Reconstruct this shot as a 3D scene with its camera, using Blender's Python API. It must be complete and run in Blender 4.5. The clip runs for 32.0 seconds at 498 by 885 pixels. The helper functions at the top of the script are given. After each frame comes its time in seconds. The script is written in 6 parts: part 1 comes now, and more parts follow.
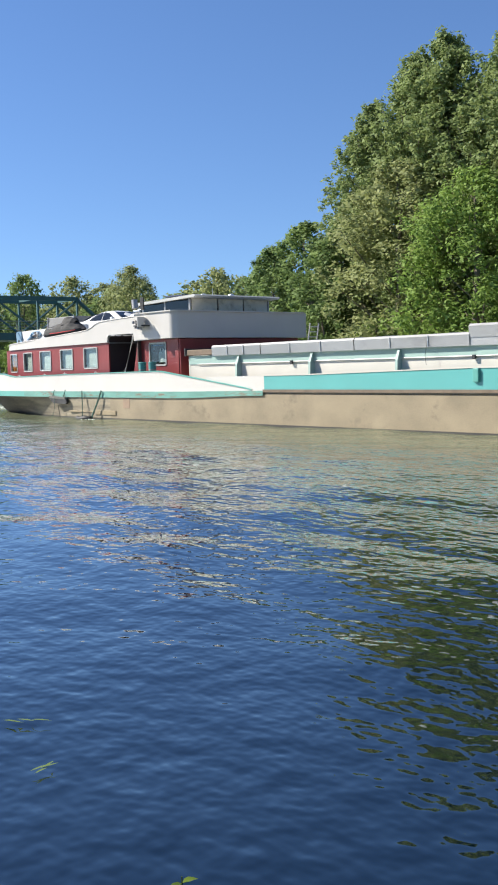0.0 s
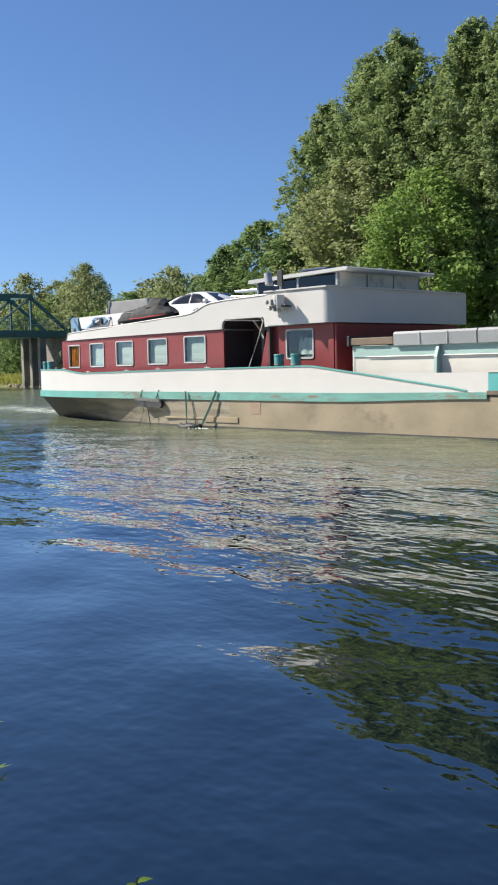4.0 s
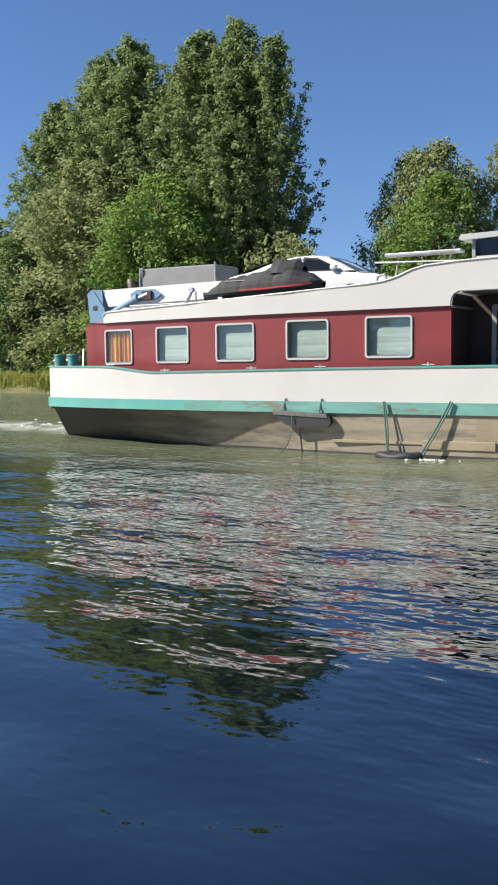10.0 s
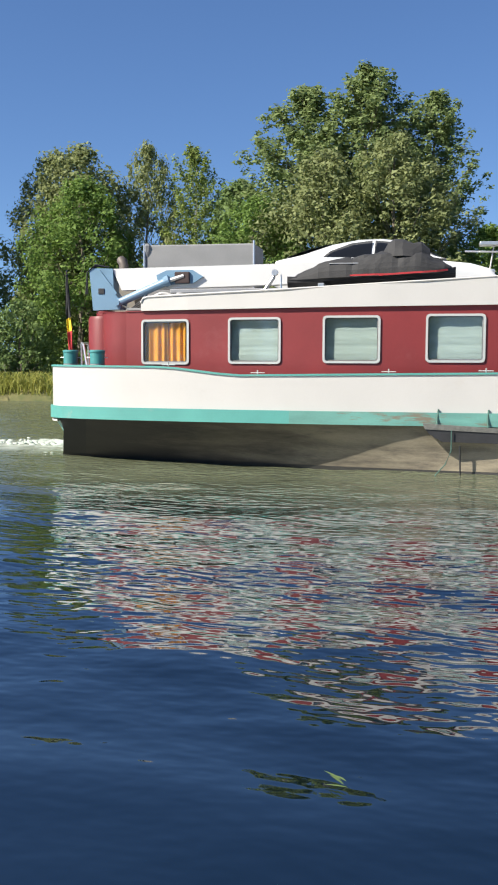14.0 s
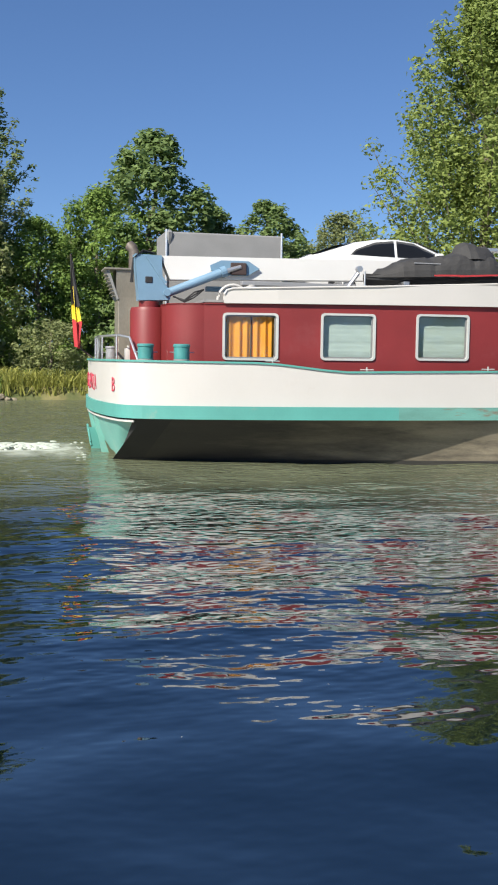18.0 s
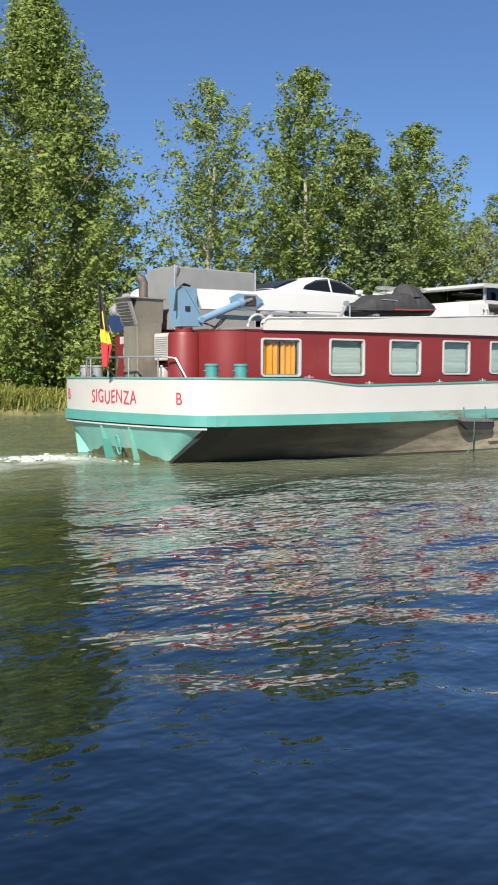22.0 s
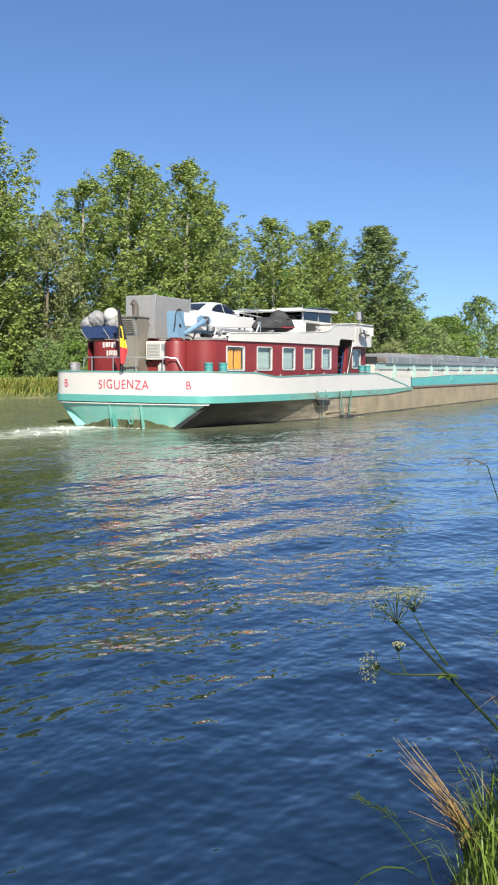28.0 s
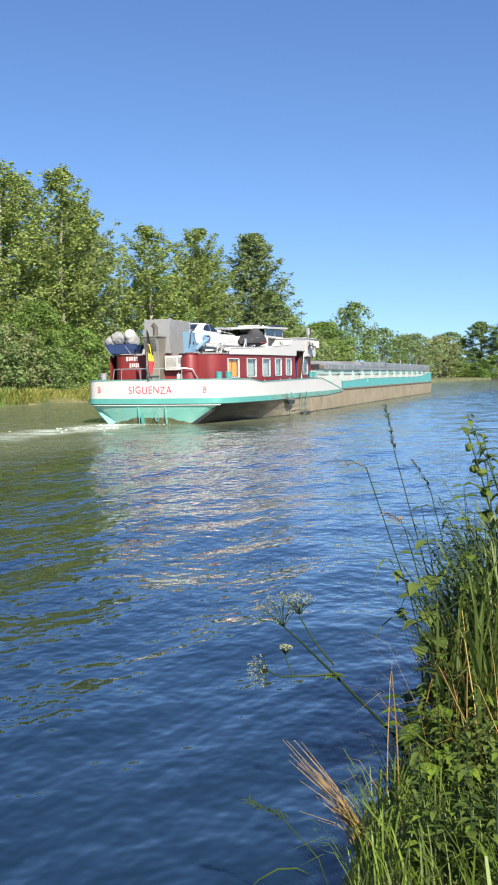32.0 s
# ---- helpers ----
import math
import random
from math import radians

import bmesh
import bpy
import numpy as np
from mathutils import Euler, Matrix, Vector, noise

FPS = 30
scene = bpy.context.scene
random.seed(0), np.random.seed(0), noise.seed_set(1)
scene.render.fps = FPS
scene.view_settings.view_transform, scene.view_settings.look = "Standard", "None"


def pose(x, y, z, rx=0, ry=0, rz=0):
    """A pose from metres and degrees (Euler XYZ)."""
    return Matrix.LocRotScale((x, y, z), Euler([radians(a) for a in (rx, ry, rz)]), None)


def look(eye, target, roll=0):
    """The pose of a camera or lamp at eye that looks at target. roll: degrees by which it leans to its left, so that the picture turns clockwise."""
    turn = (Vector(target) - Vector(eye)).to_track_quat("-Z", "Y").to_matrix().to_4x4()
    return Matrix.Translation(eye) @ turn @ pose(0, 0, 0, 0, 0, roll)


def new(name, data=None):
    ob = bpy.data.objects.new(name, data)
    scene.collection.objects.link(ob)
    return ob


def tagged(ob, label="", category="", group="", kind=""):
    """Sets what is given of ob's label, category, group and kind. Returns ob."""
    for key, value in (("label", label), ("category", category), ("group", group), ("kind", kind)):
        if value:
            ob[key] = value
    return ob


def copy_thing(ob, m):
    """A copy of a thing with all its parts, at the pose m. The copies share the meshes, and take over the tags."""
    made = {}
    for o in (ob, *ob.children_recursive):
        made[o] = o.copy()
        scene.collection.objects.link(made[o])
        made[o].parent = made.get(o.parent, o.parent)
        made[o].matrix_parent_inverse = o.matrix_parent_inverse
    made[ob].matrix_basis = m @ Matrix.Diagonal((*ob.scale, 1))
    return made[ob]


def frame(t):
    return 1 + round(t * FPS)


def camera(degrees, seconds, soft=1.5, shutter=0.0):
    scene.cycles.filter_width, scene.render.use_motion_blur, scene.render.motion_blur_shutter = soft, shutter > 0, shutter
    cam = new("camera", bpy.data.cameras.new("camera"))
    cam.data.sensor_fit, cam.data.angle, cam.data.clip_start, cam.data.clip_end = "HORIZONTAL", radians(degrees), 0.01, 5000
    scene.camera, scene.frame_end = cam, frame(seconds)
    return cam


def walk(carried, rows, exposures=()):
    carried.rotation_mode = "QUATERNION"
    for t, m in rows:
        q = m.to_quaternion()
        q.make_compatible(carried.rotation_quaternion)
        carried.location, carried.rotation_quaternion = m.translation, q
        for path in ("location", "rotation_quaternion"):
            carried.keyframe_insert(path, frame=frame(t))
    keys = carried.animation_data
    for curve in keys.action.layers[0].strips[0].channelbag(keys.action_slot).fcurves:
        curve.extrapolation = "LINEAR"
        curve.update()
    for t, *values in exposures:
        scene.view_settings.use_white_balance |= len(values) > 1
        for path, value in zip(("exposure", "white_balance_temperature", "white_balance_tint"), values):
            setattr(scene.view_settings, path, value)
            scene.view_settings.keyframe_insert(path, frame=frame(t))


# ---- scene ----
cam = camera(28.87, 32.0, soft=2.0)

# seconds, yaw, pitch, roll of a camera that is held by a standing photographer
EYE = (0.0, 0.0, 1.98)
TURNS = [
    (0, 54.35, -4.57, 1.57), (0.5, 54.35, -4.53, 1.59), (1, 54.39, -4.51, 1.63), (1.5, 54.42, -4.50, 1.77), (2, 54.49, -4.49, 1.90),
    (2.5, 54.40, -4.48, 1.82), (4.5, 50.90, -4.73, 1.26), (5, 50.46, -4.66, 1.26), (5.5, 49.68, -4.65, 1.44), (6, 48.70, -4.67, 1.56),
    (6.5, 47.72, -4.61, 1.46), (7, 46.18, -4.55, 1.24), (7.5, 44.25, -4.41, 1.26), (8, 42.25, -4.34, 1.13), (8.5, 39.86, -4.43, 1.08),
    (9, 38.69, -4.52, 1.22), (9.5, 37.33, -4.63, 1.07), (10, 36.15, -4.82, 0.69), (10.5, 35.00, -5.16, 0.37), (11, 33.30, -5.48, -0.01),
    (11.5, 30.95, -5.33, 0.02), (12, 27.78, -5.11, 0.19), (12.5, 24.66, -4.96, 0.22), (13, 21.57, -4.81, 0.42), (13.5, 18.50, -4.78, 0.10),
    (15.5, 5.93, -4.82, -0.48), (16, 2.73, -5.02, -0.41), (16.5, -0.80, -5.09, -0.28), (17, -4.19, -5.23, -0.41), (17.5, -7.62, -5.27, -0.75),
    (18, -10.69, -5.01, -0.76), (18.5, -14.13, -4.53, -0.43), (19, -17.56, -4.31, -0.13), (19.5, -20.69, -4.02, 0.15), (20, -23.97, -3.90, 0.33),
    (20.5, -27.34, -4.19, 0.21), (21, -30.33, -4.26, 0.06), (21.5, -33.17, -4.14, 0.05), (22, -36.15, -4.02, -0.12), (22.5, -39.19, -3.96, -0.36),
    (23, -41.75, -4.02, -0.54), (23.5, -44.03, -4.26, -0.70), (24, -46.44, -4.45, -0.59), (24.5, -48.53, -4.39, -0.48), (26.5, -55.73, -4.33, -0.47),
    (27, -57.68, -4.37, -0.51), (27.5, -59.41, -4.34, -0.46), (28, -60.92, -4.30, -0.32), (28.5, -62.56, -4.26, -0.09), (29, -64.05, -4.10, 0.12),
    (29.5, -65.21, -3.93, 0.31), (30, -66.07, -3.89, 0.48), (30.5, -66.50, -3.90, 0.59), (31, -66.96, -3.95, 0.72), (31.5, -67.57, -3.95, 0.80),
    (32, -68.00, -3.90, 0.84)]
walk(cam, [(t, pose(*EYE, 90 + pitch, roll, yaw)) for t, yaw, pitch, roll in TURNS],
     exposures=[(0, 0.98), (2.5, 0.93), (5, 0.76), (8, 0.76), (13, 0.82), (19, 0.67), (24, 0.73), (28, 0.88), (32, 1.02)])

# seconds, place and heading of the barge
COURSE = [
    (0, -44.289, 17.464, 5.96), (2, -38.920, 17.443, 6.13), (4, -33.600, 17.408, 6.38), (6, -28.288, 17.415, 6.34), (8, -22.862, 17.518, 6.29),
    (10, -17.605, 17.588, 5.91), (12, -12.411, 17.632, 5.39), (14, -7.138, 17.695, 4.76), (16, -2.087, 17.651, 4.00), (18, 2.901, 17.554, 3.35),
    (20, 8.005, 17.366, 2.93), (22, 13.158, 17.174, 2.52), (24, 18.473, 16.971, 2.45), (26, 23.771, 16.807, 2.75), (28, 29.030, 16.688, 3.25),
    (30, 34.302, 16.603, 3.95), (32, 39.470, 16.598, 4.31)]

# ---- world and sun ----
SUN_AZ, SUN_EL = radians(228), radians(40)   # clockwise from +y
world = bpy.data.worlds.new("world")
scene.world = world
world.use_nodes = True
wn = world.node_tree.nodes
sky = wn.new("ShaderNodeTexSky")
sky.sky_type, sky.sun_disc = "NISHITA", False
sky.sun_elevation, sky.sun_rotation = SUN_EL, SUN_AZ
sky.air_density, sky.dust_density, sky.ozone_density, sky.altitude = 1.0, 0.1, 5.5, 300
way, lift, unit = wn.new("ShaderNodeTexCoord"), wn.new("ShaderNodeVectorMath"), wn.new("ShaderNodeVectorMath")
unit.operation = "NORMALIZE"
lift.inputs[1].default_value = (0, 0, 0.07)   # clear air: the pale band at the horizon stays thin
world.node_tree.links.new(way.outputs["Generated"], lift.inputs[0])
world.node_tree.links.new(lift.outputs[0], unit.inputs[0])
world.node_tree.links.new(unit.outputs[0], sky.inputs[0])
deep = wn.new("ShaderNodeHueSaturation")
deep.inputs["Hue"].default_value, deep.inputs["Saturation"].default_value = 0.505, 1.07
world.node_tree.links.new(sky.outputs[0], deep.inputs["Color"])
world.node_tree.links.new(deep.outputs[0], wn["Background"].inputs[0])
wn["Background"].inputs[1].default_value = 0.082
sun = new("sun", bpy.data.lights.new("sun", "SUN"))
sun.data.energy, sun.data.angle, sun.data.color = 5.0, radians(0.5), (1.0, 0.94, 0.84)
sun_way = Vector((math.sin(SUN_AZ) * math.cos(SUN_EL), math.cos(SUN_AZ) * math.cos(SUN_EL), math.sin(SUN_EL)))
sun.matrix_world = look(sun_way * 200, (0, 0, 0))


# ---- materials ----
def material(name, colour, rough=0.6, metal=0.0, vary=0.15, size=1.5, fine=40.0, bump=0.02, stain=None, stain_at=(0.55, 0.7), spec=0.5, stretch=(1, 1, 1)):
    """A surface with broad stains, fine grain and slight relief."""
    m = bpy.data.materials.new(name)
    m.use_nodes = True
    n, lk = m.node_tree.nodes, m.node_tree.links
    b = n["Principled BSDF"]
    b.inputs["Roughness"].default_value, b.inputs["Metallic"].default_value = rough, metal
    b.inputs["Specular IOR Level"].default_value = spec
    co = n.new("ShaderNodeTexCoord")
    mp = n.new("ShaderNodeMapping")
    mp.inputs["Scale"].default_value = stretch
    lk.new(co.outputs["Object"], mp.inputs[0])
    broad, grain = n.new("ShaderNodeTexNoise"), n.new("ShaderNodeTexNoise")
    broad.inputs["Scale"].default_value, broad.inputs["Detail"].default_value = size, 6
    grain.inputs["Scale"].default_value, grain.inputs["Detail"].default_value = fine, 4
    lk.new(mp.outputs[0], broad.inputs[0])
    lk.new(mp.outputs[0], grain.inputs[0])
    add = n.new("ShaderNodeMath")
    add.operation = "MULTIPLY_ADD"
    add.inputs[1].default_value = 0.35
    lk.new(grain.outputs[0], add.inputs[0])
    lk.new(broad.outputs[0], add.inputs[2])
    ramp = n.new("ShaderNodeValToRGB")
    e = ramp.color_ramp.elements
    e[0].position, e[1].position = 0.35, 1.0
    e[0].color = (*[c * (1 - vary) for c in colour], 1)
    e[1].color = (*[min(1, c * (1 + vary)) for c in colour], 1)
    lk.new(add.outputs[0], ramp.inputs[0])
    out = ramp.outputs[0]
    if stain:
        patch = n.new("ShaderNodeTexNoise")
        patch.inputs["Scale"].default_value, patch.inputs["Detail"].default_value = size * 0.8, 8
        patch.inputs["Roughness"].default_value = 0.7
        shift = n.new("ShaderNodeVectorMath")
        shift.inputs[1].default_value = (7.3, 2.1, 4.4)
        lk.new(mp.outputs[0], shift.inputs[0])
        lk.new(shift.outputs[0], patch.inputs[0])
        rng = n.new("ShaderNodeMapRange")
        rng.inputs[1].default_value, rng.inputs[2].default_value = stain_at
        lk.new(patch.outputs[0], rng.inputs[0])
        mix = n.new("ShaderNodeMix")
        mix.data_type = "RGBA"
        lk.new(rng.outputs[0], mix.inputs[0])
        lk.new(out, mix.inputs[6])
        mix.inputs[7].default_value = (*stain, 1)
        out = mix.outputs[2]
    lk.new(out, b.inputs["Base Color"])
    if bump:
        bp = n.new("ShaderNodeBump")
        bp.inputs["Strength"].default_value, bp.inputs["Distance"].default_value = 0.6, bump
        lk.new(add.outputs[0], bp.inputs["Height"])
        lk.new(bp.outputs[0], b.inputs["Normal"])
    return m


def leaf_material(name, low, high, shine=0.7, through_light=0.45):
    """Leaves that differ one from another and let some light through."""
    m = bpy.data.materials.new(name)
    m.use_nodes = True
    n, lk = m.node_tree.nodes, m.node_tree.links
    b = n["Principled BSDF"]
    b.inputs["Roughness"].default_value = shine
    b.inputs["Specular IOR Level"].default_value = 0.25
    geo = n.new("ShaderNodeNewGeometry")
    co = n.new("ShaderNodeTexCoord")
    nz = n.new("ShaderNodeTexNoise")
    nz.inputs["Scale"].default_value, nz.inputs["Detail"].default_value = 0.45, 3
    lk.new(co.outputs["Object"], nz.inputs[0])
    info = n.new("ShaderNodeObjectInfo")
    mean = n.new("ShaderNodeMath")
    mean.operation = "MULTIPLY_ADD"
    mean.inputs[1].default_value = 0.55
    lk.new(geo.outputs["Random Per Island"], mean.inputs[0])
    half = n.new("ShaderNodeMath")
    half.operation = "MULTIPLY"
    half.inputs[1].default_value = 0.5
    lk.new(nz.outputs[0], half.inputs[0])
    lk.new(half.outputs[0], mean.inputs[2])
    more = n.new("ShaderNodeMath")
    more.operation = "MULTIPLY_ADD"
    more.inputs[1].default_value = 0.22
    lk.new(info.outputs["Random"], more.inputs[0])
    lk.new(mean.outputs[0], more.inputs[2])
    ramp = n.new("ShaderNodeValToRGB")
    e = ramp.color_ramp.elements
    e[0].position, e[1].position = 0.15, 0.95
    e[0].color, e[1].color = (*low, 1), (*high, 1)
    lk.new(more.outputs[0], ramp.inputs[0])
    lk.new(ramp.outputs[0], b.inputs["Base Color"])
    tr = n.new("ShaderNodeBsdfTranslucent")
    lk.new(ramp.outputs[0], tr.inputs[0])
    mix = n.new("ShaderNodeMixShader")
    mix.inputs[0].default_value = through_light
    lk.new(b.outputs[0], mix.inputs[1])
    lk.new(tr.outputs[0], mix.inputs[2])
    lk.new(mix.outputs[0], n["Material Output"].inputs[0])
    return m


def glass_material(name, clear=0.88):
    m = bpy.data.materials.new(name)
    m.use_nodes = True
    n, lk = m.node_tree.nodes, m.node_tree.links
    gloss, tr, mix, lw = n.new("ShaderNodeBsdfGlossy"), n.new("ShaderNodeBsdfTransparent"), n.new("ShaderNodeMixShader"), n.new("ShaderNodeLayerWeight")
    power, fr = n.new("ShaderNodeMath"), n.new("ShaderNodeMath")
    power.operation, fr.operation = "POWER", "MULTIPLY_ADD"
    power.inputs[1].default_value = 4.0
    lk.new(lw.outputs["Facing"], power.inputs[0])
    lk.new(power.outputs[0], fr.inputs[0])
    fr.inputs[1].default_value, fr.inputs[2].default_value = 0.85, 0.05
    gloss.inputs["Roughness"].default_value = 0.03
    tr.inputs[0].default_value = (clear, clear, clear, 1)
    lk.new(fr.outputs[0], mix.inputs[0])
    lk.new(tr.outputs[0], mix.inputs[1])
    lk.new(gloss.outputs[0], mix.inputs[2])
    lk.new(mix.outputs[0], n["Material Output"].inputs[0])
    return m


def water_material():
    """Dark blue water; a murky, finely ruffled belt where the barge has stirred it up, paled for the hull's reflection.
    """
    m = bpy.data.materials.new("canal_water")
    m.use_nodes = True
    n, lk = m.node_tree.nodes, m.node_tree.links
    b = n["Principled BSDF"]
    b.inputs["Roughness"].default_value = 0.6
    b.inputs["Specular IOR Level"].default_value = 0.0
    gloss, sheen, gain, surface = n.new("ShaderNodeBsdfGlossy"), n.new("ShaderNodeFresnel"), n.new("ShaderNodeMath"), n.new("ShaderNodeMixShader")
    gloss.inputs["Roughness"].default_value = 0.02
    sheen.inputs["IOR"].default_value = 1.8
    gain.operation, gain.use_clamp = "MULTIPLY", True
    lk.new(gain.outputs[0], surface.inputs[0])
    lk.new(b.outputs[0], surface.inputs[1])
    lk.new(gloss.outputs[0], surface.inputs[2])
    co = n.new("ShaderNodeTexCoord")
    sep = n.new("ShaderNodeSeparateXYZ")
    lk.new(co.outputs["Object"], sep.inputs[0])
    drift = n.new("ShaderNodeTexNoise")
    drift.inputs["Scale"].default_value, drift.inputs["Detail"].default_value = 0.16, 3
    lk.new(co.outputs["Object"], drift.inputs[0])
    edge = n.new("ShaderNodeMath")
    edge.operation = "MULTIPLY_ADD"
    edge.inputs[1].default_value = 5.0
    lk.new(drift.outputs[0], edge.inputs[0])
    lk.new(sep.outputs["Y"], edge.inputs[2])
    belt = n.new("ShaderNodeMapRange")
    belt.interpolation_type = "SMOOTHSTEP"
    belt.inputs[1].default_value, belt.inputs[2].default_value = -5.0, 2.5
    lk.new(edge.outputs[0], belt.inputs[0])
    tint = n.new("ShaderNodeMix")
    tint.data_type = "RGBA"
    lk.new(belt.outputs[0], tint.inputs[0])
    tint.inputs[6].default_value = (0.0008, 0.0045, 0.009, 1)
    # murk, plus the white bulwark's blurred reflection put into the colour
    tint.inputs[7].default_value = (0.135, 0.150, 0.092, 1)
    # aerated water that trails from the screw
    wash, froth, astern, trail = n.new("ShaderNodeMath"), n.new("ShaderNodeTexNoise"), n.new("ShaderNodeMapRange"), n.new("ShaderNodeMapRange")
    wash.operation = "MULTIPLY_ADD"
    wash.inputs[1].default_value, wash.inputs[2].default_value = 1.0, -3.2
    lk.new(sep.outputs["Y"], wash.inputs[0])
    away = n.new("ShaderNodeMath")
    away.operation = "ABSOLUTE"
    lk.new(wash.outputs[0], away.inputs[0])
    trail.interpolation_type = "SMOOTHSTEP"
    for q, v in zip((1, 2, 3, 4), (0.3, 2.2, 1.0, 0.0)):
        trail.inputs[q].default_value = v
    lk.new(away.outputs[0], trail.inputs[0])
    ahead = n.new("ShaderNodeMapRange")
    for q, v in zip((1, 2, 3, 4), (-2.9, -2.4, 1.0, 0.0)):
        ahead.inputs[q].default_value = v
    lk.new(sep.outputs["X"], ahead.inputs[0])
    for q, v in zip((1, 2, 3, 4), (-17.0, -3.0, 0.04, 1.0)):
        astern.inputs[q].default_value = v
    lk.new(sep.outputs["X"], astern.inputs[0])
    froth.inputs["Scale"].default_value, froth.inputs["Detail"].default_value, froth.inputs["Roughness"].default_value = 1.1, 8, 0.65
    lk.new(co.outputs["Object"], froth.inputs[0])
    patchy = n.new("ShaderNodeMapRange")
    patchy.inputs[1].default_value, patchy.inputs[2].default_value = 0.36, 0.60
    lk.new(froth.outputs[0], patchy.inputs[0])
    total = trail.outputs[0]
    for other in (ahead, astern, patchy):
        times = n.new("ShaderNodeMath")
        times.operation = "MULTIPLY"
        lk.new(total, times.inputs[0])
        lk.new(other.outputs[0], times.inputs[1])
        total = times.outputs[0]
    foam = n.new("ShaderNodeBsdfDiffuse")
    foam.inputs[0].default_value = (0.50, 0.54, 0.46, 1)
    both = n.new("ShaderNodeMixShader")
    lk.new(total, both.inputs[0])
    lk.new(surface.outputs[0], both.inputs[1])
    lk.new(foam.outputs[0], both.inputs[2])
    lk.new(both.outputs[0], n["Material Output"].inputs[0])
    # extra sky reflection astern, put into the water's colour as far as the near bank
    drawn, reflected_sky = n.new("ShaderNodeMapRange"), n.new("ShaderNodeMix")
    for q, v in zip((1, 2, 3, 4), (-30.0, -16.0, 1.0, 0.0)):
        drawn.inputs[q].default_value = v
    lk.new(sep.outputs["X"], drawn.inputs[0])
    reflected_sky.data_type, reflected_sky.blend_type = "RGBA", "ADD"
    reflected_sky.inputs[7].default_value = (0.004, 0.011, 0.019, 1)
    lk.new(drawn.outputs[0], reflected_sky.inputs[0])
    lk.new(tint.outputs[2], reflected_sky.inputs[6])
    lk.new(reflected_sky.outputs[2], b.inputs["Base Color"])
    murk = n.new("ShaderNodeMapRange")   # silt dulls the shine
    murk.inputs[3].default_value, murk.inputs[4].default_value = 1.7, 0.82
    lk.new(belt.outputs[0], murk.inputs[0])
    lk.new(sheen.outputs[0], gain.inputs[0])
    lk.new(murk.outputs[0], gain.inputs[1])
    # livelier ripples well ahead of the cabin and astern of the screw
    shift, span, lively = n.new("ShaderNodeMath"), n.new("ShaderNodeMath"), n.new("ShaderNodeMapRange")
    shift.operation, span.operation = "SUBTRACT", "ABSOLUTE"
    shift.inputs[1].default_value = 11.0
    lk.new(sep.outputs["X"], shift.inputs[0])
    lk.new(shift.outputs[0], span.inputs[0])
    for q, v in zip((1, 2, 3, 4), (14.0, 30.0, 0.1, 1.0)):
        lively.inputs[q].default_value = v
    lk.new(span.outputs[0], lively.inputs[0])
    # wavelets of the wash between the hull and the smoother water by the bank
    middle = n.new("ShaderNodeMapRange")
    middle.interpolation_type = "SMOOTHSTEP"
    for q, v in zip((1, 2, 3, 4), (-11.5, -7.0, 0.10, 1.0)):
        middle.inputs[q].default_value = v
    lk.new(edge.outputs[0], middle.inputs[0])
    last = None
    for scale, dist, size, detail, strength in (
            ((0.80, 1.0, 1), 0.016, 0.8, 0.5, None), ((0.50, 1.0, 1), 0.010, 1.7, 0.5, middle), ((0.42, 1.0, 1), 0.023, 3.6, 0.6, middle),
            ((0.55, 1.0, 1), 0.019, 7.0, 1.0, middle), ((0.75, 1.0, 1), 0.0022, 7.5, 1.0, None), ((0.80, 1.0, 1), 0.028, 4.2, 2.0, lively),
            ((0.60, 1.0, 1), 0.027, 9.0, 1.5, belt)):
        mp, nz, bp = n.new("ShaderNodeMapping"), n.new("ShaderNodeTexNoise"), n.new("ShaderNodeBump")
        mp.inputs["Scale"].default_value = scale
        mp.inputs["Location"].default_value = (size, 3 * size, 0)
        nz.inputs["Scale"].default_value, nz.inputs["Detail"].default_value = size, detail
        bp.inputs["Strength"].default_value, bp.inputs["Distance"].default_value = 1.0, dist
        if strength:
            lk.new(strength.outputs[0], bp.inputs["Strength"])
        lk.new(co.outputs["Object"], mp.inputs[0])
        lk.new(mp.outputs[0], nz.inputs[0])
        lk.new(nz.outputs[0], bp.inputs["Height"])
        if last:
            lk.new(last.outputs[0], bp.inputs["Normal"])
        last = bp
    for other in (b, gloss, sheen):
        lk.new(last.outputs[0], other.inputs["Normal"])
    return m


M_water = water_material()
M_white = material("white_paint", (0.51, 0.49, 0.455), 0.4, vary=0.05, size=0.9, bump=0.004, stain=(0.45, 0.41, 0.36), stain_at=(0.6, 0.8))
M_red = material("oxblood_paint", (0.18, 0.020, 0.020), 0.5, vary=0.18, size=1.2, bump=0.004, stain=(0.2, 0.04, 0.04), stain_at=(0.58, 0.75))
M_teal = material("teal_paint", (0.085, 0.30, 0.26), 0.5, vary=0.12, size=1.4, bump=0.004, stain=(0.2, 0.3, 0.25), stain_at=(0.6, 0.72))
M_cyan = material("turquoise_paint", (0.085, 0.33, 0.315), 0.45, vary=0.06, size=0.9, bump=0.004)
M_worn = material("worn_teal_paint", (0.115, 0.28, 0.235), 0.6, vary=0.25, size=2.2, bump=0.008, stain=(0.165, 0.14, 0.10), stain_at=(0.555, 0.64), stretch=(0.55, 1, 3))
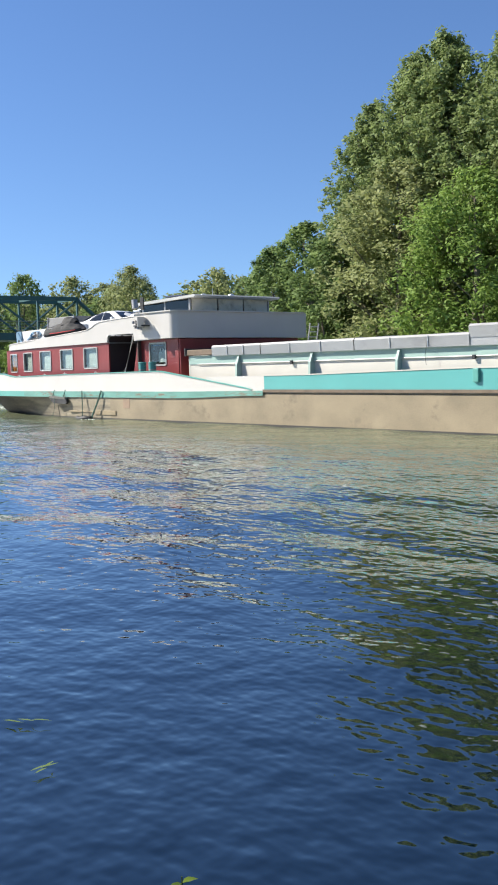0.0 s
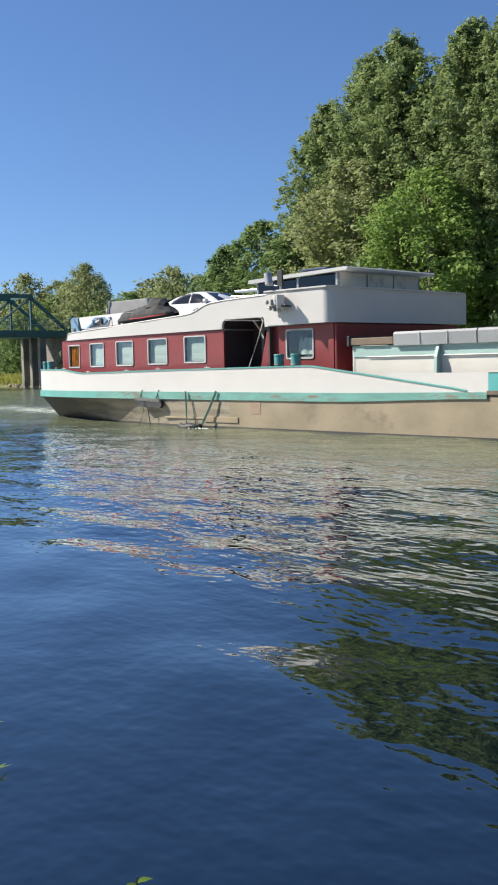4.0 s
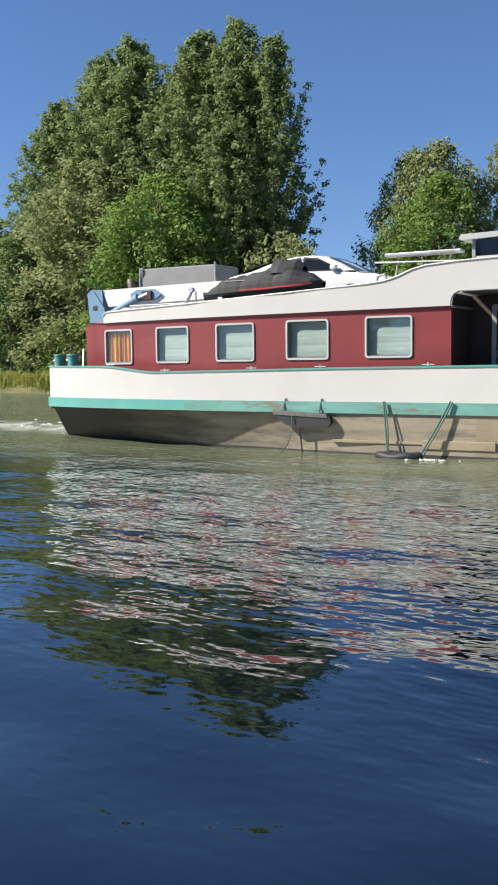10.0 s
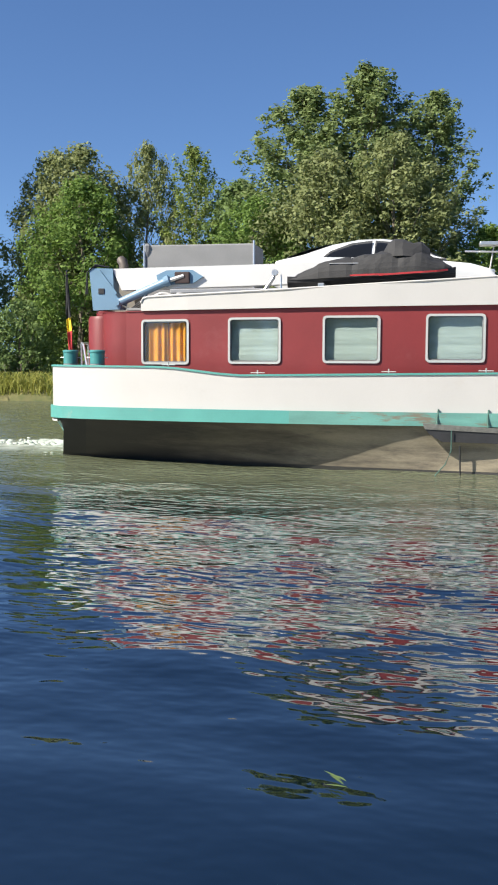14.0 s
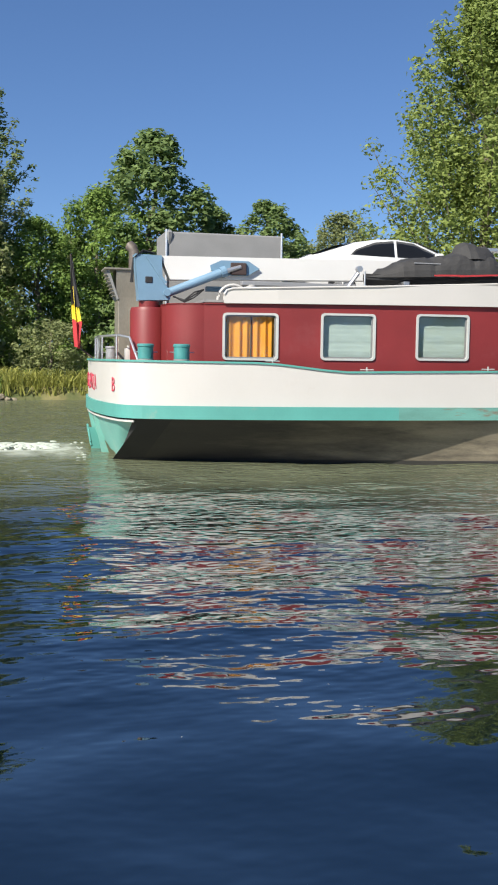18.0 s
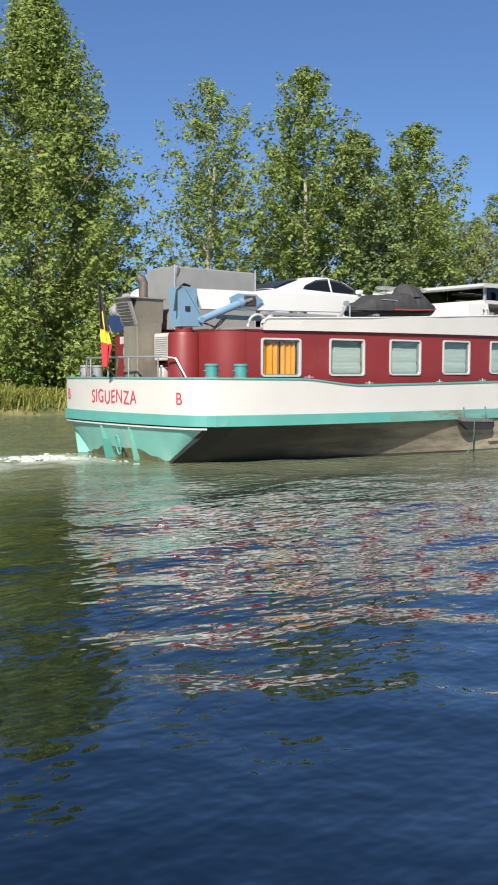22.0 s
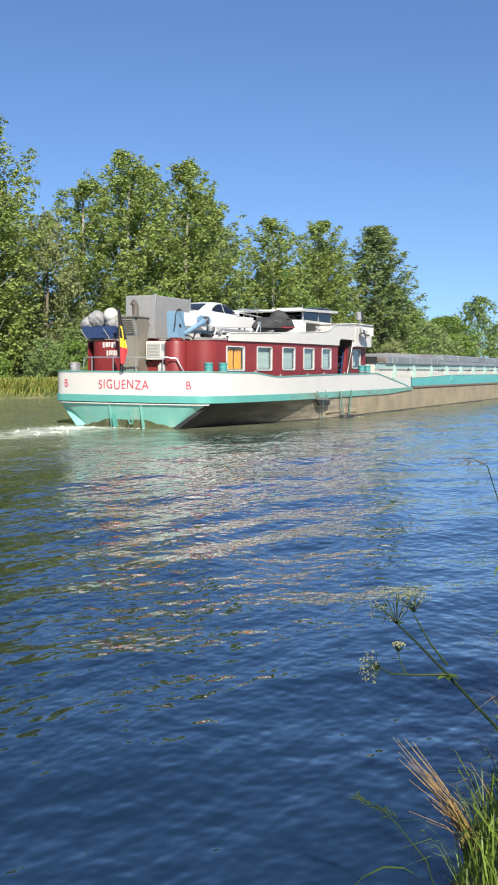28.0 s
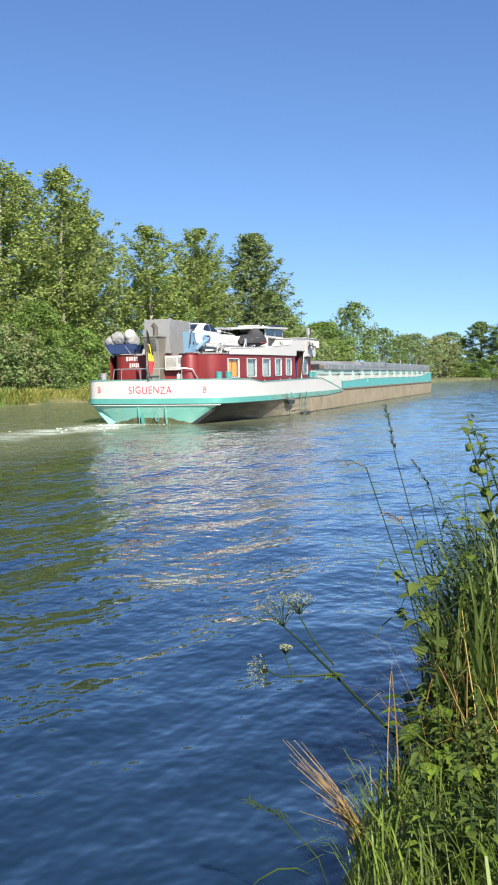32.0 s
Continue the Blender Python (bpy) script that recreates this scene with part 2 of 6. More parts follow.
M_hull = material("weathered_hull_steel", (0.245, 0.20, 0.13), 0.7, vary=0.35, size=1.1, bump=0.012, stain=(0.11, 0.085, 0.06), stain_at=(0.56, 0.74), stretch=(0.7, 1, 0.9))
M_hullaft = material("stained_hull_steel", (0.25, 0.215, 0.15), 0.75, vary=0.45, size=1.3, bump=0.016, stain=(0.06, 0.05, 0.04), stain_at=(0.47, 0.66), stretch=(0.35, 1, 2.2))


def tar_and_shade(m, first, end):
    """Black tar plus painted overhang shade, fading in ragged streaks between two hull stations."""
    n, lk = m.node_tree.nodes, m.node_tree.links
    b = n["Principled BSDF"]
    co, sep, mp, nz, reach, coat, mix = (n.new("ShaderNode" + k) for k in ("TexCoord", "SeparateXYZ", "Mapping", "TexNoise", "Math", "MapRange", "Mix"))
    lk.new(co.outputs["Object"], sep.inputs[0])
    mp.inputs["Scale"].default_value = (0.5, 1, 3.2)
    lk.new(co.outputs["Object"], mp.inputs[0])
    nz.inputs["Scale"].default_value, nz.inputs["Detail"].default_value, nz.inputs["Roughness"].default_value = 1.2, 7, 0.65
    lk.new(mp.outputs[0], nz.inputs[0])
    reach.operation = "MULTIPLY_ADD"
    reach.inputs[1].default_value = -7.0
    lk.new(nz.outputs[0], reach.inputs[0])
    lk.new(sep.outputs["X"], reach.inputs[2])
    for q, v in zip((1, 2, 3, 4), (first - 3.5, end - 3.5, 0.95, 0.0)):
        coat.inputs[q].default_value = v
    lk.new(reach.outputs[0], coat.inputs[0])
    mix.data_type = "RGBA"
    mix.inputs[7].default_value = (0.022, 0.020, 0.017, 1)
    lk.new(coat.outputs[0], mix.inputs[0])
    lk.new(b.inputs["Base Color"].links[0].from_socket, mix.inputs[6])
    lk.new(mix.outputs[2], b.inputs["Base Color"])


tar_and_shade(M_hullaft, 0.2, 6.5)
M_backlight = material("dark_tinted_backlight", (0.018, 0.020, 0.023), 0.3, vary=0.1, bump=0, spec=0.25)
M_boom = material("gloss_white_paint", (0.66, 0.65, 0.62), 0.35, vary=0.04, size=1.2, bump=0.002, stain=(0.5, 0.46, 0.4), stain_at=(0.66, 0.85))
M_lid = material("dull_aluminium_sheet", (0.36, 0.36, 0.35), 0.42, 0.62, vary=0.2, size=0.8, bump=0.008, stain=(0.22, 0.21, 0.19), stain_at=(0.55, 0.75), stretch=(0.5, 1, 1.5))
M_post = material("sea_green_paint", (0.29, 0.40, 0.36), 0.6, vary=0.12, size=1.4, bump=0.005, stain=(0.3, 0.3, 0.24), stain_at=(0.6, 0.8))
M_counter = material("faded_turquoise_paint", (0.155, 0.385, 0.325), 0.55, vary=0.15, size=1.1, bump=0.006, stain=(0.32, 0.42, 0.35), stain_at=(0.52, 0.72), stretch=(1, 1, 0.6))
M_tarshade = material("black_tar_with_shade", (0.016, 0.015, 0.014), 0.7, vary=0.3, size=1.4, bump=0.01)
M_frame = material("off_white_frame", (0.42, 0.43, 0.41), 0.45, vary=0.05, bump=0.002)
M_bitumen = material("black_bitumen", (0.035, 0.033, 0.03), 0.65, vary=0.4, size=1.0, bump=0.01, stain=(0.13, 0.11, 0.08), stain_at=(0.58, 0.8), stretch=(0.4, 1, 1))
M_growth = material("weedy_growth", (0.09, 0.10, 0.045), 0.8, vary=0.4, size=5, bump=0.02, stain=(0.28, 0.27, 0.18), stain_at=(0.55, 0.66))
M_rust = material("rusty_rail", (0.15, 0.11, 0.075), 0.75, vary=0.4, size=3, bump=0.01)
M_grey = material("grey_sheet_metal", (0.33, 0.33, 0.33), 0.45, 0.3, vary=0.12, size=1.2, bump=0.006)
M_dull = material("grey_tarpaulin", (0.23, 0.23, 0.225), 0.75, vary=0.12, size=2, bump=0.01)
M_alu = material("aluminium", (0.62, 0.62, 0.61), 0.35, 0.8, vary=0.06, bump=0.002)
M_coam = material("cream_coaming_paint", (0.53, 0.505, 0.445), 0.55, vary=0.08, size=1.2, bump=0.005, stain=(0.4, 0.3, 0.2), stain_at=(0.66, 0.8))
M_canvas = material("cream_canvas", (0.60, 0.56, 0.46), 0.9, vary=0.15, size=2.5, bump=0.02, stain=(0.3, 0.26, 0.18), stain_at=(0.5, 0.7))
M_shadeteal = material("shaded_grey_green_paint", (0.27, 0.39, 0.35), 0.55, vary=0.08, size=1.2, bump=0.005)
M_blue = material("crane_blue_paint", (0.16, 0.27, 0.37), 0.4, vary=0.12, size=2, bump=0.004)
M_black = material("black_rubber", (0.02, 0.02, 0.021), 0.6, vary=0.3, size=6, bump=0.006)
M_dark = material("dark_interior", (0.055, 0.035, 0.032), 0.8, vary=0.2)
M_glass = glass_material("window_glass")
M_smoke = glass_material("tinted_glass", clear=0.12)
M_blind = material("pale_green_blind", (0.37, 0.47, 0.425), 0.85, vary=0.12, size=4, bump=0.012, stretch=(0.4, 1, 3))
M_curtain = material("orange_curtain", (0.66, 0.29, 0.018), 0.85, vary=0.15, size=4, bump=0.004)
M_earth = material("bank_earth", (0.17, 0.15, 0.06), 0.95, vary=0.4, size=0.7, fine=9, bump=0.03, stain=(0.05, 0.075, 0.02), stain_at=(0.4, 0.6))
M_bark = material("bark", (0.16, 0.135, 0.10), 0.9, vary=0.4, size=3, bump=0.03, stretch=(1, 1, 0.3))
M_palebark = material("pale_bark", (0.34, 0.31, 0.25), 0.9, vary=0.35, size=2.5, bump=0.02, stretch=(1, 1, 0.4))
M_bollard = material("bollard_paint", (0.05, 0.22, 0.21), 0.5, vary=0.15, size=5, bump=0.004)
M_bridge = material("dark_bridge_steel", (0.045, 0.115, 0.115), 0.55, vary=0.25, size=0.8, bump=0.01, stain=(0.05, 0.04, 0.03), stain_at=(0.6, 0.75))
M_concrete = material("weathered_concrete", (0.20, 0.185, 0.16), 0.9, vary=0.25, size=0.9, bump=0.02, stain=(0.09, 0.085, 0.07), stain_at=(0.5, 0.7))
M_stone = material("bank_stone", (0.27, 0.23, 0.16), 0.9, vary=0.35, size=3, bump=0.03, stain=(0.10, 0.09, 0.06), stain_at=(0.5, 0.7))
M_sooty = material("sooty_steel", (0.12, 0.10, 0.085), 0.6, 0.3, vary=0.3, size=3, bump=0.006)
M_poplar = leaf_material("poplar_leaves", (0.145, 0.20, 0.072), (0.28, 0.345, 0.135), through_light=0.40)
M_aspen = leaf_material("young_poplar_leaves", (0.16, 0.215, 0.052), (0.315, 0.38, 0.108), through_light=0.40)
M_dkleaf = leaf_material("alder_leaves", (0.105, 0.17, 0.058), (0.23, 0.31, 0.108), through_light=0.40)
M_bright = leaf_material("bright_leaves", (0.10, 0.175, 0.038), (0.24, 0.345, 0.082), through_light=0.40)
M_willow = leaf_material("willow_leaves", (0.165, 0.20, 0.075), (0.335, 0.365, 0.16), through_light=0.42)
M_grass = leaf_material("bank_grass", (0.20, 0.225, 0.045), (0.48, 0.47, 0.135))
M_fresh = leaf_material("fresh_weed_leaves", (0.020, 0.046, 0.008), (0.19, 0.27, 0.036), 0.42, 0.4)
M_reed = leaf_material("coarse_grass_leaves", (0.03, 0.055, 0.014), (0.15, 0.20, 0.045), 0.45, 0.4)
M_straw = leaf_material("dry_straw", (0.17, 0.095, 0.03), (0.42, 0.28, 0.095), 0.6, 0.25)
M_umbel = leaf_material("umbel_flowers", (0.15, 0.16, 0.06), (0.36, 0.35, 0.19), 0.7, 0.2)
M_dkstem = leaf_material("dark_stems", (0.013, 0.026, 0.012), (0.04, 0.065, 0.024), 0.5, 0.1)
M_car = material("white_car_paint", (0.68, 0.68, 0.66), 0.22, vary=0.02, bump=0)
M_greywood = material("weathered_timber", (0.13, 0.13, 0.115), 0.9, vary=0.35, size=9, bump=0.03)
M_foam = material("water_foam", (0.45, 0.49, 0.42), 0.8, vary=0.1, size=8, bump=0.02)
M_yellow = material("flag_yellow", (0.75, 0.55, 0.03), 0.8, vary=0.08, bump=0.002)
M_flagred = material("flag_red", (0.42, 0.03, 0.035), 0.8, vary=0.08, bump=0.002)
M_flagblack = material("flag_black", (0.02, 0.02, 0.02), 0.8, vary=0.08, bump=0.002)
M_letter = material("red_lettering", (0.48, 0.04, 0.075), 0.6, vary=0.12, size=9, bump=0.002)
M_steel = material("stained_stainless_steel", (0.34, 0.31, 0.25), 0.45, 0.5, vary=0.3, size=1.6, bump=0.006, stretch=(1, 1, 0.4))
M_bluetarp = material("blue_tarpaulin", (0.016, 0.035, 0.10), 0.6, vary=0.15, size=4, bump=0.01)
M_wood = material("weathered_board", (0.27, 0.22, 0.14), 0.85, vary=0.3, size=4, bump=0.01, stretch=(0.2, 1, 1))
M_rope = material("green_rope", (0.07, 0.14, 0.11), 0.9, vary=0.3, size=20, bump=0.004)
M_cover = material("black_fabric_cover", (0.035, 0.034, 0.033), 0.8, vary=0.3, size=3, bump=0.02)


# ---- mesh helpers ----
def mesh_from(name, verts, faces, mat, smooth=False):
    me = bpy.data.meshes.new(name)
    me.from_pydata([tuple(v) for v in verts], [], faces)
    me.materials.append(mat)
    if smooth:
        me.shade_smooth()
    return me


def part(name, bm, mat, parent, label="", smooth=False):
    """Links a bmesh (or a mesh) as one object under its thing."""
    if isinstance(bm, bpy.types.Mesh):
        me = bm
    else:
        me = bpy.data.meshes.new(name)
        bmesh.ops.recalc_face_normals(bm, faces=bm.faces)
        bm.to_mesh(me)
        bm.free()
        me.materials.append(mat)
        if smooth:
            me.shade_smooth()
            sharp = me.attributes.new("sharp_edge", "BOOLEAN", "EDGE") if "sharp_edge" not in me.attributes else me.attributes["sharp_edge"]
            faces_of = {}
            for p in me.polygons:
                for q in p.edge_keys:
                    faces_of.setdefault(q, []).append(p.normal)
            for e in me.edges:
                f = faces_of.get(e.key, [])
                sharp.data[e.index].value = len(f) == 2 and f[0].dot(f[1]) < 0.76
    ob = new(name, me)
    ob.parent = parent
    return tagged(ob, label)


def thing(name, m, label, category, group="", kind=""):
    ob = new(name)
    ob.matrix_basis = m
    return tagged(ob, label, category, group, kind)


def box(x0, x1, y0, y1, z0, z1, bev=0.0, bm=None, seg=2):
    out = bm or bmesh.new()
    made = bmesh.ops.create_cube(out, size=1, matrix=Matrix.LocRotScale(((x0 + x1) / 2, (y0 + y1) / 2, (z0 + z1) / 2), None, (x1 - x0, y1 - y0, z1 - z0)))
    if bev:
        edges = {e for v in made["verts"] for e in v.link_edges}
        bmesh.ops.bevel(out, geom=list(edges), offset=bev, segments=seg, profile=0.5, affect="EDGES")
    return out


def prism(poly, axis, a, b, bm=None):
    """A flat outline pulled out along an axis from a to b. poly: pairs in the two other axes, in xyz order."""
    out = bm or bmesh.new()
    i = "xyz".index(axis)

    def at(p, h):
        q = list(p)
        q.insert(i, h)
        return q
    lo, hi = [out.verts.new(at(p, a)) for p in poly], [out.verts.new(at(p, b)) for p in poly]
    n = len(poly)
    out.faces.new(lo)
    out.faces.new(hi[::-1])
    for k in range(n):
        out.faces.new((lo[k], hi[k], hi[(k + 1) % n], lo[(k + 1) % n]))
    return out


def tube(points, r, n=8, bm=None, r_end=None, caps=True):
    """A round bar along a line of points."""
    out = bm or bmesh.new()
    ps = [Vector(p) for p in points]
    rings = []
    for k, p in enumerate(ps):
        d = (ps[min(k + 1, len(ps) - 1)] - ps[max(k - 1, 0)]).normalized()
        side = d.cross(Vector((0, 0, 1)) if abs(d.z) < 0.9 else Vector((1, 0, 0))).normalized()
        up = side.cross(d)
        rr = r if r_end is None else r + (r_end - r) * k / (len(ps) - 1)
        rings.append([out.verts.new(p + (side * math.cos(a) + up * math.sin(a)) * rr) for a in (2 * math.pi * j / n for j in range(n))])
    for a, b in zip(rings, rings[1:]):
        for j in range(n):
            out.faces.new((a[j], a[(j + 1) % n], b[(j + 1) % n], b[j]))
    if caps:
        out.faces.new(rings[0][::-1])
        out.faces.new(rings[-1])
    return out


def lathe(profile, centre, n=20, bm=None):
    """A turned body: pairs of radius and height about a vertical line."""
    out = bm or bmesh.new()
    rings = [[out.verts.new((centre[0] + r * math.cos(2 * math.pi * j / n), centre[1] + r * math.sin(2 * math.pi * j / n), centre[2] + h)) for j in range(n)] for r, h in profile]
    for a, b in zip(rings, rings[1:]):
        for j in range(n):
            out.faces.new((a[j], a[(j + 1) % n], b[(j + 1) % n], b[j]))
    out.faces.new(rings[0][::-1])
    out.faces.new(rings[-1])
    return out


def round_rect(x0, x1, z0, z1, r, n=5):
    pts = []
    for cx, cz, a0 in ((x1 - r, z1 - r, 0), (x0 + r, z1 - r, 90), (x0 + r, z0 + r, 180), (x1 - r, z0 + r, 270)):
        for k in range(n + 1):
            a = radians(a0 + 90 * k / n)
            pts.append((cx + r * math.cos(a), cz + r * math.sin(a)))
    return pts


def ring_xz(outer, inner, y0, y1):
    """A frame between two outlines of equal count in the xz plane, from y0 to y1."""
    out = bmesh.new()
    n = len(outer)
    loops = [[out.verts.new((p[0], y, p[1])) for p in loop] for loop, y in ((outer, y0), (inner, y0), (inner, y1), (outer, y1))]
    for a, b in zip(loops, loops[1:] + loops[:1]):
        for k in range(n):
            out.faces.new((a[k], a[(k + 1) % n], b[(k + 1) % n], b[k]))
    return out


def sheet(grid):
    """A surface through rows of points."""
    out = bmesh.new()
    vs = [[out.verts.new(p) for p in row] for row in grid]
    for a, b in zip(vs, vs[1:]):
        for k in range(len(a) - 1):
            out.faces.new((a[k], a[k + 1], b[k + 1], b[k]))
    return out


# ---- ground and water ----
def bank_edge(x):
    """How far the near bank reaches out."""
    return 0.85 + 0.12 * math.sin(x * 0.8) + 0.20 * math.exp(-((x - 4.1) / 1.3) ** 2) + 0.0009 * max(0, x - 10) ** 1.5


def land():
    """Both banks and the canal bed in one sheet that reaches the horizon."""
    xs = np.concatenate([np.linspace(-1500, -130, 12), np.arange(-120, -8, 4.0), np.arange(-8, 12, 0.5), np.arange(12, 330, 5.0), np.linspace(332, 345, 6), np.linspace(380, 2500, 12)])
    ys = np.concatenate([np.linspace(-1500, -20, 8), np.arange(-15, -2, 1.5), np.arange(-2, 4.1, 0.25), np.arange(5, 42, 6.0), np.arange(42, 48, 0.5), np.linspace(50, 90, 9), np.linspace(150, 2000, 8)])
    verts, faces = [], []
    for x in xs:
        edge = bank_edge(x)
        for y in ys:
            wob = noise.noise((x * 0.35, y * 0.35, 3.0))
            near = 0.36 + 0.10 * wob - max(0, y - edge + 0.25) * 1.3
            far = -1.6 + max(0, y - 42.6 - 0.3 * noise.noise((x * 0.2, 0, 8))) * 1.25
            far = min(far, 0.55 + 0.25 * wob + 0.01 * max(0, y - 46))
            z = max(-1.6, near, far)
            if x > 331:
                z = max(z, min(-1.6 + (x - 331) * 0.4, 0.7 + 0.3 * wob))
            verts.append((x, y, z))
    n = len(ys)
    for i in range(len(xs) - 1):
        for j in range(n - 1):
            a = i * n + j
            faces.append((a, a + n, a + n + 1, a + 1))
    return tagged(new("ground", mesh_from("ground", verts, faces, M_earth, True)), "grassy earth banks and bed of the canal", "ground", kind="structure")


def wave_height(x, y):
    """Ripples, and the wake that trails the barge, in the barge's own space."""
    rng = np.random.RandomState(5)
    h = np.zeros_like(x)
    for k in range(22):
        lam = 0.9 * 1.13 ** k
        a = rng.uniform(-1.3, 1.3) + math.pi / 2
        q = 2 * math.pi / lam
        h += 0.0034 * lam ** 0.75 * np.sin(q * (x * math.cos(a) + y * math.sin(a)) + rng.uniform(0, 6.28)) * min(1, 2.2 / lam)
    h *= 1 - 0.65 * np.clip((-12.5 - y) / 3, 0, 1) * np.clip((x + 12) / 8, 0, 1)   # smoother by the near bank until the wash arrives
    # long crests that spread from the hull towards the near bank
    d = -0.7 - y
    for x0, lean, lam, amp in ((50, 0.36, 2.4, 0.018), (4, 0.42, 2.0, 0.016), (-2, 0.36, 2.6, 0.022)):
        u = (x - x0) + d / math.tan(lean)
        across = u * math.sin(lean)
        fade = np.exp(-(across / 4.5) ** 2) * np.clip(d / 2, 0, 1) * np.exp(-np.maximum(d, 0) / 16)
        h += amp * np.sin(2 * math.pi * across / lam) * fade
    # low swells that run along the canal: place on the water, slant, length, height, breadth, and the stretch they fill
    for y0, lean, lam, amp, broad, first, end in (
            (-8.9, 0.05, 1.5, 0.014, 1.3, -6, 34), (-6.2, -0.02, 0.9, 0.006, 1.1, -4, 40), (-10.9, 0.06, 1.15, 0.013, 1.4, -3, 36),
            (-12.4, -0.05, 0.95, 0.006, 1.1, 4, 36), (-4.0, 0.04, 0.7, 0.004, 1.2, -10, 40), (-15.2, 0.10, 1.7, 0.003, 1.5, -2, 34),
            (-8.6, 0.24, 0.95, 0.012, 1.9, -10, 3), (-9.6, -0.27, 1.05, 0.013, 2.2, -20, -8), (-11.0, -0.20, 1.0, 0.014, 1.9, -48, -16), (-13.4, -0.12, 1.3, 0.012, 1.6, -50, -18)):
        middle = 0.5 * (first + end)
        across = (y - y0) * math.cos(lean) - (x - middle) * math.sin(lean)
        bent = across + 0.16 * np.sin(0.42 * x + 3 * y0) + 0.07 * np.sin(1.1 * x + y0)
        inside = 1 / (1 + np.exp(-(x - first) / 1.5)) / (1 + np.exp((x - end) / 1.5))
        h += amp * np.sin(2 * math.pi * bent / lam) * np.exp(-((y - y0) / broad) ** 2) * inside * (0.6 + 0.4 * np.sin(0.33 * x + y0))
    # stern wash
    w = np.exp(-((y - 2.8) / 3.2) ** 2) * np.clip((-2.2 - x) / 2, 0, 1) * np.exp((x + 2.2) / 30 * (x < -2.2))
    h += 0.05 * w * np.sin(x * 1.9 + 0.6 * np.sin(y * 1.7)) * np.sin(y * 2.1 + 1.3 * np.sin(x * 0.8))
    return h


def canal_water():
    xs = np.concatenate([np.linspace(-1600, -100, 14), np.arange(-90, -45, 1.0), np.arange(-45, 75, 0.25), np.arange(75, 140, 1.0), np.linspace(142, 2600, 20)])
    ys = np.concatenate([np.arange(-20, -2, 0.12), np.arange(-2, 27.5, 0.3), np.linspace(28, 60, 8)])
    gx, gy = np.meshgrid(xs, ys, indexing="ij")
    inner = np.clip((140 - np.abs(gx - 20)) / 40, 0, 1)
    gz = wave_height(gx, gy) * inner
    n = len(ys)
    i, j = np.meshgrid(np.arange(len(xs) - 1), np.arange(n - 1), indexing="ij")
    a = (i * n + j).ravel()
    me = bpy.data.meshes.new("water")
    me.from_pydata(np.stack([gx.ravel(), gy.ravel(), gz.ravel()], 1), [], np.stack([a, a + n, a + n + 1, a + 1], 1))
    me.materials.append(M_water)
    me.shade_smooth()
    return tagged(new("water", me), "rippled blue-green canal water with the barge's wake", "water", kind="structure")


ground = land()
water = canal_water()


# ---- trees ----
def leaf_cloud(centres, radii, count, size, rng, droop=0.0, tall=1.1):
    """Many small bent leaf sprays on and in a set of clumps; each spray is an island of one triangle."""
    centres, radii = np.array(centres), np.array(radii)
    share = radii ** 2 / (radii ** 2).sum()
    pick = rng.choice(len(radii), count, p=share)
    d = rng.normal(size=(count, 3))
    d /= np.linalg.norm(d, axis=1)[:, None]
    r = radii[pick] * (0.2 + 1.2 * rng.uniform(size=count) ** 0.85)
    p = centres[pick] + d * r[:, None] * np.array([1, 1, tall])
    p[:, 2] -= droop * rng.uniform(size=count) * radii[pick]
    nrm = d * 0.75 + rng.normal(size=(count, 3)) * 0.38 + np.array([0, 0, 0.42])
    nrm /= np.linalg.norm(nrm, axis=1)[:, None]
    t = np.cross(nrm, rng.normal(size=(count, 3)))
    t /= np.linalg.norm(t, axis=1)[:, None]
    s = np.cross(nrm, t)
    L = size * rng.uniform(0.55, 1.4, size=count)[:, None]
    W = L * rng.uniform(0.45, 0.75, size=count)[:, None]
    tri = np.stack([p - t * L * 0.5, p + t * L * 0.5 + s * W * 0.4, p + t * L * 0.1 - s * W * 0.8], 1).reshape(-1, 3)
    return tri, np.arange(count * 3).reshape(-1, 3)


def envelope(shape, f):
    """The crown's half width over its height, from 0 at the foot of the crown to 1 at its tip."""
    if shape == "thin":
        return (0.66 + 0.34 * math.sin(math.pi * min(0.5, f))) * max(0.0, 1 - max(0, (f - 0.45) / 0.55) ** 2.6) ** 0.6
    if shape == "great":
        return (0.80 + 0.20 * math.sin(math.pi * min(0.5, f * 2.2))) * max(0.0, 1 - max(0, (f - 0.16) / 0.84) ** 1.55) ** 0.72
    if shape == "poplar":
        return (0.66 + 0.34 * math.sin(math.pi * min(0.5, f * 1.25))) * max(0.0, 1 - max(0, (f - 0.3) / 0.7) ** 2.5) ** 0.66
    if shape == "bush":
        return math.sqrt(max(0.0, 1 - f ** 2.2))
    return (0.75 + 0.25 * math.sin(math.pi * f)) * math.sqrt(max(0.0, 1 - max(0, (f - 0.4) / 0.6) ** 2.2))


